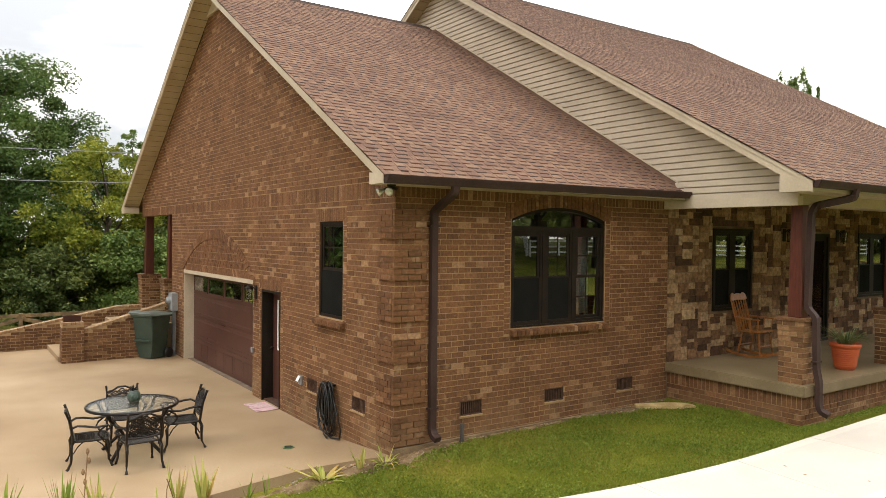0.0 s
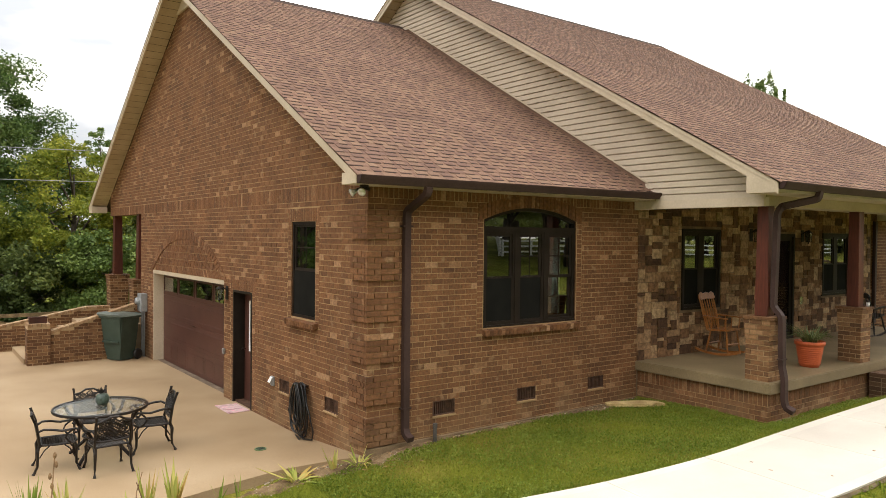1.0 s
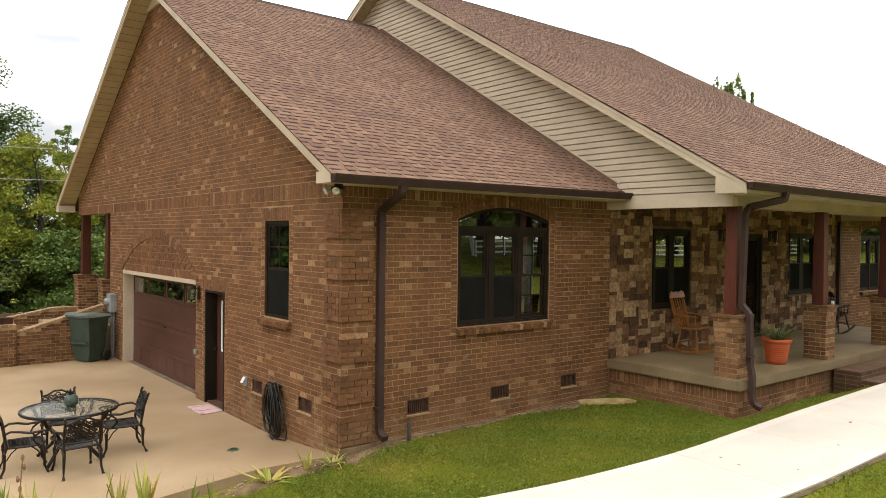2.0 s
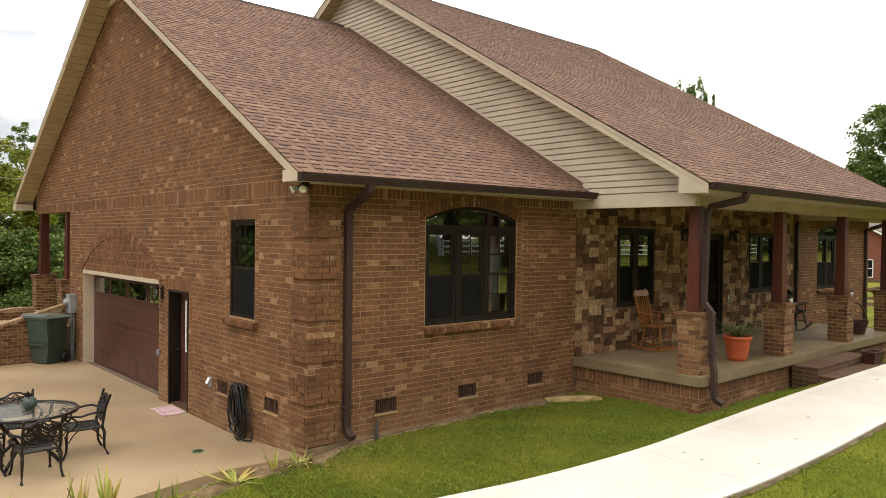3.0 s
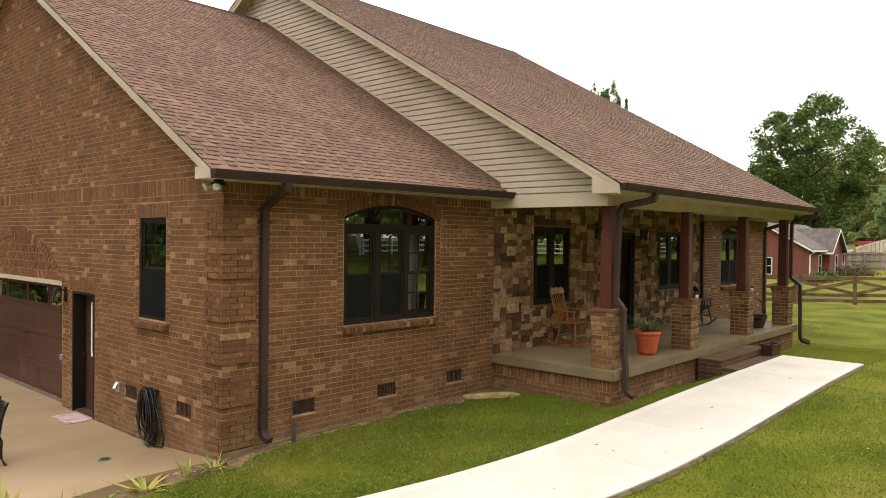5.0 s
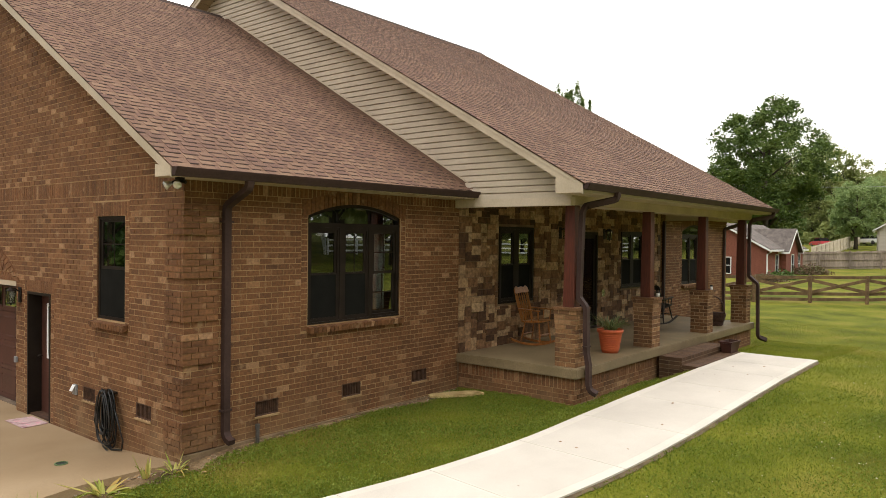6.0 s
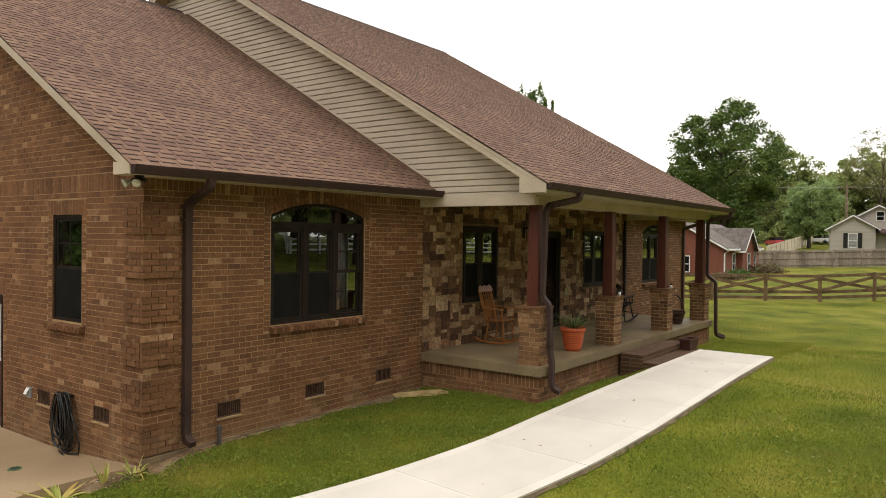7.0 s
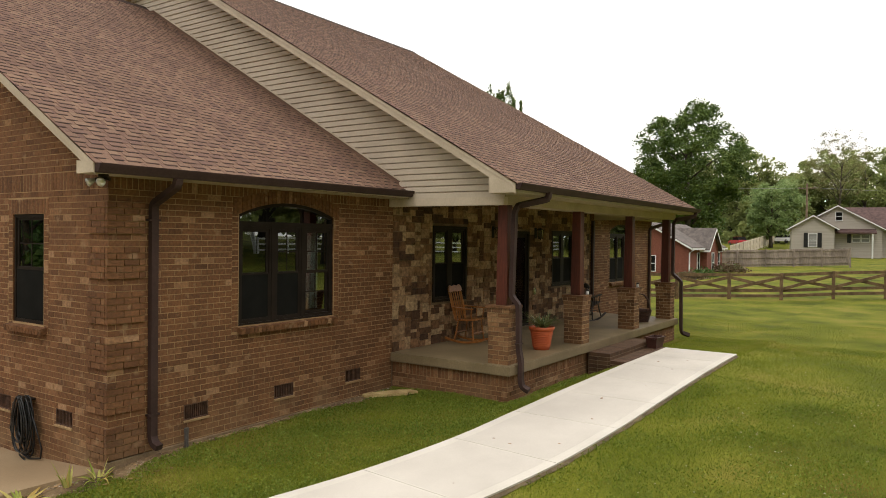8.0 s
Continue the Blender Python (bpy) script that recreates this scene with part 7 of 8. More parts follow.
# woods behind the rear garden
for k, (x, y, top, r, lo, n, m, lab) in enumerate((
        (-3.1, 35.0, 12.0, 5.6, 0.1, 90000, LEAF_DARK, "tall dark green tree at the edge of the woods"),
        (1.5, 30.0, 8.0, 3.7, 0.1, 22400, LEAF_YEL, "yellow-green leafy tree at the edge of the woods"),
        (4.4, 33.0, 7.6, 3.4, 0.1, 16800, LEAF_YEL, "yellow-green leafy tree at the edge of the woods"),
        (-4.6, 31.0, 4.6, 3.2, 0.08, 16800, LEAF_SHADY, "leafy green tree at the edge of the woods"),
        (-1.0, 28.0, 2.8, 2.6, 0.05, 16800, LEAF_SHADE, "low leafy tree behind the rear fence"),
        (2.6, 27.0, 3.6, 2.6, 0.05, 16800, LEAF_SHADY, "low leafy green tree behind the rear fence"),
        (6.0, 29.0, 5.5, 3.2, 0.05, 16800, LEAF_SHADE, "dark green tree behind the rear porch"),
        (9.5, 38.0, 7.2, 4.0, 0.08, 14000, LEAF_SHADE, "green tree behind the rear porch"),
        (-8.5, 33.0, 9.0, 4.2, 0.1, 16800, LEAF_DARK, "dark green tree at the edge of the woods"),
        (6.1, 47.0, 11.0, 1.6, 0.2, 9000, LEAF_MID, "slender green tree in the distance"),
        (-5.0, 45.0, 9.0, 5.0, 0.1, 14000, LEAF_DARK, "dark green tree deep in the woods"),
        (1.0, 42.0, 7.0, 5.0, 0.05, 14000, LEAF_DARK, "dark green tree deep in the woods"))):
    zb = zg(x, y)
    tree((x, y, zb), top - zb, r, lo, int(n * 1.55), 0.086, m, 100 + k, lab, clumps=170 if n > 30000 else 120, lobe=0.15)

for k, (x, y) in enumerate(((-14, 31), (-19, 29), (-24, 34), (-31, 30), (-17, 40))):
    tree((x, y, zg(x, y)), 13 + 2 * math.sin(k * 2.3), 5.0, 0.04, 4000, 0.3, LEAF_DARK, 150 + k, "dark green tree of the rear woods", clumps=70)

# trees beyond the lawn
tree((86.6, 16.8, 1.4), 18.9, 7.2, 0.12, 54000, 0.18, LEAF_SHADY, 208, "large dark green shade tree beyond the houses", clumps=190, lobe=0.145)
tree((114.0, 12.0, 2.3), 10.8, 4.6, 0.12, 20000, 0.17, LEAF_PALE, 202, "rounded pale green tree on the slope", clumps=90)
tree((131.0, 4.6, 2.6), 19.5, 5.4, 0.4, 9000, 0.10, LEAF_THIN, 203, "thin half-bare tree against the sky", clumps=230, sparse=True)
tree((47.1, 21.2, 0.2), 15.0, 2.1, 0.25, 17000, 0.10, LEAF_YOUNG, 204, "green tree behind the house roof", clumps=90, lobe=0.10, peak=26)
tree((98.0, 20.0, 1.7), 9.5, 5.0, 0.04, 10000, 0.28, LEAF_DARK, 205, "dark green tree below the large shade tree", clumps=70)
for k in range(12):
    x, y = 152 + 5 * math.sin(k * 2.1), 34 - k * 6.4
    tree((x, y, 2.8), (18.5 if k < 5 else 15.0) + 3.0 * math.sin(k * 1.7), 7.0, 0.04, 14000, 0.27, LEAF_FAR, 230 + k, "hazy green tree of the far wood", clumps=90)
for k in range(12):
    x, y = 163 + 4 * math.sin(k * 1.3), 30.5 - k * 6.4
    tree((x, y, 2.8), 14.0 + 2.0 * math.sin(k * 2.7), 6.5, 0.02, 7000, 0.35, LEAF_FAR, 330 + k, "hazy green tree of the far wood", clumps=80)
# trees out of view across the front lawn: a high-limbed row, added tall and dense to block low sky from the walls, and
# a wood beyond it
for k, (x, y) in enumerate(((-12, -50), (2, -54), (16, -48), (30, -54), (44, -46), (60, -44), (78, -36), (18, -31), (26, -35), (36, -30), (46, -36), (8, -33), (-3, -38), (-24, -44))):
    tree((x, y, zg(x, y)), 21 + 2.5 * math.sin(k * 2.0), 7.8, 0.17, 4400, 0.57, LEAF_FAR, 260 + k, "tall green tree added across the front lawn to block low sky", clumps=60)
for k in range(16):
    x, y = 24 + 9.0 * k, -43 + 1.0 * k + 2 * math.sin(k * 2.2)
    tree((x, y, zg(x, y)), (20 if x < 60 else 10) + 2.5 * math.sin(k * 1.9), 7.0, 0.18, 3200, 0.6, LEAF_FAR, 290 + k, "green tree in the added row that blocks low sky before the house", clumps=60)
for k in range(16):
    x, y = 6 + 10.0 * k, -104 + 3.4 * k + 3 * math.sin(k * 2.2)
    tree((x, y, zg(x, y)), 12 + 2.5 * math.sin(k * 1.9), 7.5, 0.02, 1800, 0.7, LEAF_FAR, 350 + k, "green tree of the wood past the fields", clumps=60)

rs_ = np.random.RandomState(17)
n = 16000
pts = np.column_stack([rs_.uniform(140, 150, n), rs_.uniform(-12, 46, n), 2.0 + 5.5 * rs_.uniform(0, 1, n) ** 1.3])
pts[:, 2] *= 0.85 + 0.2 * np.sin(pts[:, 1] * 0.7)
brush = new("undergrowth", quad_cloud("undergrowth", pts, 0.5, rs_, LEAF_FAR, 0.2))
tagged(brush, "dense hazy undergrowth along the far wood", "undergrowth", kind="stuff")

# dark shrub by the neighbour's house
def shrub(at, r, h, n, leaf, m, seed, label):
    rs = np.random.RandomState(seed)
    s = empty("shrub", at, label, "shrub")
    g = rs.normal(size=(n, 3))
    g /= np.linalg.norm(g, axis=1)[:, None]
    g[:, 2] = np.abs(g[:, 2])
    bump = 1 + 0.16 * np.sin(g[:, :1] * 7) * np.cos(g[:, 1:2] * 6)
    pts = g * np.array((r, r, h)) * rs.uniform(0.55, 1.05, (n, 1)) * bump
    ob = new("foliage", quad_cloud("foliage", pts, leaf, rs, m, 0.2))
    ob.parent = s
    bm = bmesh.new()
    for k in range(5):
        tube(bm, [(0, 0, 0), (r * 0.5 * math.cos(k * 1.3), r * 0.5 * math.sin(k * 1.3), h * 0.6)], 0.03, 5)
    part("stems", bm, M_BARK, s)
    return s


shrub((51.6, 4.1, 0.5), 1.5, 1.05, 2600, 0.09, LEAF_BUSH, 301, "rounded reddish shrub by the neighbouring house")
shrub((43.0, 4.9, 0.4), 1.6, 0.7, 2600, 0.09, LEAF_BUSH, 302, "low dark shrub by the neighbouring house")
shrub((45.2, 4.4, 0.4), 1.1, 0.9, 2000, 0.09, LEAF_DARK, 303, "clipped green shrub by the neighbouring house")

# lily and iris clumps along the patio edge
M_LEAF_IRIS = leaf_mat("iris_blades", [(0.13, 0.19, 0.030), (0.23, 0.31, 0.055), (0.36, 0.43, 0.095)], 0.4, 0.5, 0.9)
M_LEAF_PALE = leaf_mat("pale_blades", [(0.2544, 0.3135, 0.0540), (0.4028, 0.4465, 0.0990), (0.5724, 0.5320, 0.1710), (0.6148, 0.3990, 0.1260)], 0.4, 0.5, 0.9)


def clump(x, y, z, n, spread, length, width, m, seed, label, name="iris_clump", droop=0.5, up=0.98):
    c = empty(name, (x, y, z), label, "plant", "edge plants")
    bm = bmesh.new()
    blades(bm, random.Random(seed), n, spread, length, width, up, 0.04, droop)
    part("leaves", bm, m, c)
    return c


clump(-3.95, 0.35, -0.05, 23, 0.25, 0.65, 0.033, M_LEAF_IRIS, 1, "green iris leaves at the patio edge", droop=0.15)
clump(-3.62, 0.22, -0.05, 27, 0.3, 0.58, 0.033, M_LEAF_PALE, 2, "green iris leaves at the patio edge", droop=0.2)
clump(-3.02, 0.10, -0.06, 8, 0.5, 0.42, 0.020, M_LEAF_PALE, 3, "pale lily leaves at the patio edge", droop=0.45)
clump(-2.80, 0.15, -0.06, 18, 0.22, 0.65, 0.032, M_LEAF_PALE, 4, "pale yellow-green iris leaves at the patio edge", droop=0.15)
clump(-2.50, 0.18, -0.06, 17, 0.3, 0.63, 0.032, M_LEAF_PALE, 5, "pale yellow-green iris leaves at the patio edge", droop=0.3)
clump(-1.98, 0.12, -0.06, 5, 0.5, 0.36, 0.020, M_LEAF_IRIS, 6, "sparse lily leaves at the patio edge", droop=0.3)
clump(-1.72, 0.14, -0.06, 4, 0.2, 0.36, 0.020, M_LEAF_IRIS, 7, "sparse lily leaves at the patio edge", droop=0.1)
clump(-0.98, 0.10, -0.02, 20, 1.2, 0.42, 0.035, M_LEAF_PALE, 8, "flattened yellow lily leaves by the patio edge", droop=0.5, up=0.6)
clump(-0.45, 0.08, 0.0, 14, 0.4, 0.50, 0.026, M_LEAF_PALE, 9, "pale lily leaves near the house corner", droop=0.5)
clump(-0.15, -0.06, 0.06, 22, 0.7, 0.46, 0.025, M_LEAF_PALE, 10, "pale arching lily leaves at the house corner", droop=0.65, up=0.85)
clump(-4.5, 0.6, -0.08, 23, 0.3, 0.63, 0.033, M_LEAF_IRIS, 11, "green iris leaves at the patio edge", droop=0.2)
stalk = empty("dry_stalk", (-3.78, 0.28, -0.05), "dry brown flower stalk with seed heads", "plant")
bm = bmesh.new()
tube(bm, [(0, 0, 0), (0.03, 0.0, 0.4), (0.06, 0.03, 0.78)], 0.007, 5)
for dx, dz in ((0.06, 0.80), (0.075, 0.70), (0.015, 0.58), (0.035, 0.47)):
    lathe(bm, [(0, 0), (0.016, 0.02), (0.02, 0.045), (0.008, 0.075), (0, 0.08)], 6, (dx, 0.02, dz - 0.03))
part("stem", bm, M_DRY, stalk)
stalk2 = empty("dry_stalk", (-2.95, 0.05, -0.05), "dry bent flower stalk at the patio edge", "plant")
bm = bmesh.new()
tube(bm, [(0, 0, 0), (0.02, 0.05, 0.3), (0.10, 0.12, 0.5)], 0.006, 5)
tube(bm, [(0.14, 0.0, 0), (0.05, 0.04, 0.32), (0.02, 0.05, 0.42)], 0.006, 5)
part("stem", bm, M_DRY, stalk2)

# bare bed with gravel and dry leaves
bm = bmesh.new()
rowa, rowb, rowm = [], [], []
for i in range(41):
    x = -4.6 + 5.6 * i / 40
    ya = (patio_front(x) if x < -0.01 else -0.02) - 0.005
    wd = 0.42 + 0.10 * math.sin(i * 1.1) + 0.07 * math.sin(i * 2.7 + 1)
    if x > 0:
        wd *= max(0.15, 1 - x * 0.9)
    rowa.append(bm.verts.new((x, ya, z_lawn(x, ya) - 0.02)))
    rowm.append(bm.verts.new((x, ya - wd * 0.5, z_lawn(x, ya - wd * 0.5) + 0.022)))
    rowb.append(bm.verts.new((x, ya - wd, z_lawn(x, ya - wd) - 0.004)))
for i in range(40):
    bm.faces.new((rowa[i], rowm[i], rowm[i + 1], rowa[i + 1]))
    bm.faces.new((rowm[i], rowb[i], rowb[i + 1], rowm[i + 1]))
thing("soil_bed", bm, M_SOIL, "bare gravelly soil bed along the patio edge", "soil", kind="structure", smooth=True)


def scatter(name, n, size, area, material, seed, label, category, flat=0.5):
    """Pebbles or dry leaves lying about, as one object."""
    rg = random.Random(seed)
    bm = bmesh.new()
    for _ in range(n):
        x, y, z = area(rg)
        s = size * rg.uniform(0.4, 1.3)
        a = rg.uniform(0, 6.3)
        ca, sa = math.cos(a) * s, math.sin(a) * s
        h = s * flat
        b = [bm.verts.new((x + ca, y + sa, z)), bm.verts.new((x - sa * 0.7, y + ca * 0.7, z)), bm.verts.new((x - ca, y - sa, z)), bm.verts.new((x + sa * 0.7, y - ca * 0.7, z))]
        t = bm.verts.new((x + ca * 0.2, y + sa * 0.2, z + h))
        for k in range(4):
            bm.faces.new((b[k], b[(k + 1) % 4], t))
        bm.faces.new(b[::-1])
    return thing(name, bm, material, label, category, kind="stuff")


def bed_area(rg):
    x = rg.uniform(-2.6, 0.9)
    ya = patio_front(x) if x < -0.01 else -0.03
    y = ya - abs(rg.gauss(0, 0.2)) - 0.02
    return x, y, z_lawn(x, y) + 0.006


def foot_width(x):
    """How far the bare soil at the wall foot reaches out."""
    w = 0.09 + 0.03 * math.sin(x * 3.1) + 0.02 * math.sin(x * 8.3 + 1)
    return w + 0.24 * max(0.0, 1 - abs(x - 4.35) / 1.0) + 0.08 * max(0.0, 1 - abs(x - 0.6) / 0.7)


bm = bmesh.new()
row = []
for i in range(58):
    x = 0.02 + 0.1 * i
    w = foot_width(x) + 0.03
    row.append([bm.verts.new((x, y, z_lawn(x, y) + h)) for y, h in ((0.0, 0.02), (-w * 0.6, 0.018), (-w, 0.0))])
for p, q in zip(row, row[1:]):
    for k in (0, 1):
        bm.faces.new((p[k], p[k + 1], q[k + 1], q[k]))
thing("wall_foot_soil", bm, M_SOIL, "strip of bare soil along the foot of the brick wall", "soil", kind="structure", smooth=True)


def foot_area(rg):
    x = rg.uniform(0.3, 5.6)
    y = -0.01 - abs(rg.gauss(0, foot_width(x) * 0.6))
    return x, y, z_lawn(x, y) + 0.018


def base_area(rg):
    x = rg.uniform(5.8, 9.0)
    y = -2.5 - abs(rg.gauss(0, 0.07))
    return x, y, z_lawn(x, y) + 0.012


def walk_area(rg):
    x = rg.uniform(0.5, 11.4)
    return x, edge_y(WALK_R, x) + rg.uniform(0.25, 1.3), z_walk(x) + 0.001


scatter("gravel", 600, 0.018, bed_area, M_GRAVEL, 31, "loose pale gravel in the bed", "gravel", 0.7)
scatter("dry_leaves", 160, 0.045, bed_area, M_DRY, 32, "dry brown leaves and stems in the bed", "leaves", 0.15)
scatter("wall_litter", 170, 0.02, foot_area, M_GRAVEL, 33, "pebbles along the wall foot", "gravel", 0.5)
scatter("leaf_litter", 330, 0.03, foot_area, M_DRY, 36, "dry brown leaf bits along the wall foot", "leaves", 0.2)
scatter("porch_litter", 160, 0.02, base_area, M_GRAVEL, 35, "dry bits and pebbles along the porch base", "gravel", 0.4)
scatter("walk_leaves", 14, 0.03, walk_area, M_DRY, 34, "few small dry leaves lying on the walk", "leaves", 0.2)

def lawn_area(rg):
    x = rg.uniform(1.0, 14.0)
    y = edge_y(WALK_R, x) - 0.5 - 4.5 * rg.random() ** 0.8
    return x, y, z_lawn(x, y) + 0.03


M_PALEBIT = mat("pale_clover_head", [(0.42, 0.38, 0.26), (0.55, 0.52, 0.42)], 8, 0.9, 0.1, 60, vary=0.2)
scatter("clover_heads", 420, 0.012, lawn_area, M_PALEBIT, 37, "pale clover heads and dry bits in the lawn", "clover", 0.8)

# grass blades
M_BLADE = leaf_mat("grass_blades", [(0.0778, 0.1076, 0.0141), (0.1207, 0.1563, 0.0167), (0.1810, 0.2064, 0.0238), (0.2413, 0.2126, 0.0370), (0.2882, 0.1876, 0.0616)], 0.3, 1.7, 0.36, 0.8)
M_FRESH = leaf_mat("fresh_blades", [(0.1098, 0.1584, 0.0104), (0.1658, 0.2140, 0.0144), (0.2218, 0.2568, 0.0208), (0.2822, 0.2889, 0.0320)], 0.3, 0.9, 0.36, 0.7)


def on_lawn(x, y):
    if y > -foot_width(x) and x > -0.1:
        return False
    if x < 0.95:
        ya = patio_front(x) if x < -0.01 else -0.03
        if y > ya - 0.30 * max(0.2, 1 - max(0, x)):
            return False
    if 5.7 < x < 15.5 and y > SLAB_Y + 0.06:
        return False
    if 9.05 < x < 11.76 and y > -3.38:
        return False
    if 4.6 < x < 5.5 and -0.9 < y < 0 and abs((y + 0.12) + (x - 4.75) * 0.8) < 0.24:
        return False
    for i in range(len(WALK_L) - 1):
        (ax, ay), (bx, by) = WALK_L[i], WALK_L[i + 1]
        if ax <= x <= bx:
            t = (x - ax) / (bx - ax)
            (cx, cy), (dx, dy) = WALK_R[i], WALK_R[i + 1]
            if cy + (dy - cy) * t - 0.05 < y < ay + (by - ay) * t + 0.02:
                return False
    return True


def freshness(x, y):
    """Share of lush new grass: in a band along the walk and past its end."""
    if y > edge_y(WALK_R, x) and x < 11.8:
        return 0.42
    w = 0.6 + 0.15 * max(0.0, min(x, 12.0)) + 0.28 * math.sin(x * 1.3) + 0.15 * math.sin(x * 3.1 + 1)
    d = edge_y(WALK_R, x) - y
    return max(0.06, min(0.85, 1.5 - d / w)) if x < 13 else 0.5


def grass(name, zones, label, seed, material, fresh):
    """Blades of grass over the zones: x0, x1, y0, y1, how many a square metre, height, half width."""
    rs = np.random.RandomState(seed)
    vs = []
    for x0, x1, y0, y1, dens, h, w in zones:
        n = int((x1 - x0) * (y1 - y0) * dens)
        xy = rs.uniform((x0, y0), (x1, y1), (n, 2))
        lot = rs.uniform(0, 1, n)
        keep = [i for i in range(n) if (lot[i] < freshness(*xy[i])) == fresh and on_lawn(*xy[i])]
        xy = xy[keep]
        n = len(xy)
        z = np.array([z_lawn(x, y) for x, y in xy]) - 0.006
        b = np.column_stack([xy, z])
        a = rs.uniform(0, 2 * np.pi, n)
        hh = h * rs.uniform(0.5, 1.25, n) * (0.9 + 0.12 * np.sin(xy[:, 0] * 1.9) * np.cos(xy[:, 1] * 2.3))
        d = np.column_stack([np.cos(a), np.sin(a), np.zeros(n)]) * w
        lean = np.column_stack([rs.normal(0, 0.5, n) * hh, rs.normal(0, 0.5, n) * hh, hh])
        vs.append(np.stack([b - d, b + d, b + lean], 1).reshape(-1, 3))
    v = np.concatenate(vs)
    me = bpy.data.meshes.new(name)
    m = len(v) // 3
    me.from_pydata(v.tolist(), [], np.arange(3 * m).reshape(m, 3).tolist())
    me.materials.append(material)
    return tagged(new(name, me), label, "grass", kind="stuff")


LAWN_ZONES = [(-4.6, -0.9, -3.4, 0.2, 3600, 0.045, 0.0036), (-0.9, 5.75, -3.1, -0.04, 5600, 0.048, 0.0036), (5.6, 9.2, -3.4, -2.5, 5000, 0.048, 0.004), (11.7, 16.5, -5, -2.4, 2600, 0.032, 0.0055),
                (0.6, 8.0, -9.0, -4.3, 3000, 0.036, 0.0045), (8.0, 16.0, -10.0, -4.7, 1300, 0.034, 0.0065), (8.0, 16.0, -14.0, -10.0, 500, 0.034, 0.009), (16.0, 22.0, -16.0, 5.0, 650, 0.026, 0.0075), (22.0, 30.0, -20.0, 7.0, 220, 0.018, 0.009)]
grass("grass", LAWN_ZONES, "short mown lawn grass with dry brown patches", 77, M_BLADE, False)
grass("fresh_grass", LAWN_ZONES, "lush bright green grass along the front walk", 78, M_FRESH, True)

M_CLOVER = leaf_mat("clover_leaves", [(0.0855, 0.1277, 0.0132), (0.1277, 0.1801, 0.0187), (0.1801, 0.2314, 0.0286), (0.2394, 0.2736, 0.0495)], 0.3, 0.9, 0.6, 1.2)
rs_ = np.random.RandomState(91)
xy = rs_.uniform((-0.9, -3.0), (8.5, -0.1), (75000, 2))
xy = np.concatenate([xy, rs_.uniform((0.6, -8.0), (9.0, -4.6), (26000, 2))])
patch = np.sin(xy[:, 0] * 1.7 + 1) * np.cos(xy[:, 1] * 2.6) + 0.6 * np.sin(xy[:, 0] * 4.1 + xy[:, 1] * 3.3)
xy = xy[(patch > rs_.uniform(-1.2, 1.0, len(xy)))]
xy = np.array([q for q in xy if on_lawn(*q)])
pts = np.column_stack([xy, np.array([z_lawn(*q) for q in xy]) + rs_.uniform(0.015, 0.05, len(xy))])
clover = new("clover", quad_cloud("clover", pts, 0.016, rs_, M_CLOVER, -0.6))
tagged(clover, "patches of low clover and weeds in the lawn", "clover", kind="stuff")

# ---- fences, neighbours, road side ----
M_RAIL = mat("weathered_rail", [(0.1096, 0.0699, 0.0353), (0.1864, 0.1217, 0.0622)], 3, 0.9, 0.3, 30, vary=0.3)
M_GREYWOOD = mat("grey_fence_wood", [(0.2237, 0.1803, 0.1490), (0.3276, 0.2705, 0.2215)], 2, 0.9, 0.3, 25, vary=0.25, stretch=(1, 1, 0.15))
M_PALEWOOD = mat("pale_fence_wood", [(0.5400, 0.4655, 0.3591), (0.6480, 0.5719, 0.4522)], 2, 0.9, 0.2, 25, vary=0.15)
M_NBRICK = mat("neighbour_brick", [(0.1680, 0.0562, 0.0351), (0.2415, 0.0875, 0.0567)], 9, 0.9, 0.3, 14, vary=0.16, stretch=(1, 1, 3))
M_GROOF = mat("grey_shingle", [(0.0987, 0.0838, 0.0738), (0.1435, 0.1197, 0.1054)], 3, 0.95, 0.3, 20, vary=0.25)
M_BROOF = mat("brown_grey_shingle", [(0.0682, 0.0392, 0.0347), (0.1023, 0.0601, 0.0520)], 3, 0.95, 0.3, 20, vary=0.25)
M_NSIDE = mat("neighbour_siding", [(0.3910, 0.3520, 0.3000), (0.4485, 0.4015, 0.3480)], 2, 0.6, 0.1, 20, vary=0.06, stretch=(0.1, 0.1, 6))
M_BLIND = mat("window_blind", [(0.20, 0.20, 0.19), (0.34, 0.33, 0.31)], 2, 0.3, 0.0, 20, vary=0.1, stretch=(0.2, 0.2, 6))
M_POLE = mat("utility_pole_wood", [(0.1700, 0.1200, 0.0825), (0.2720, 0.1920, 0.1350)], 2, 0.9, 0.3, 20, vary=0.25)
M_CARRED = mat("red_car_paint", [(0.3740, 0.0170, 0.0238), (0.4420, 0.0238, 0.0306)], 2, 0.25, 0.0, 20, vary=0.05)
M_CARWHITE = mat("white_car_paint", [(0.6, 0.6, 0.6), (0.66, 0.66, 0.66)], 2, 0.3, 0.0, 20, vary=0.04)


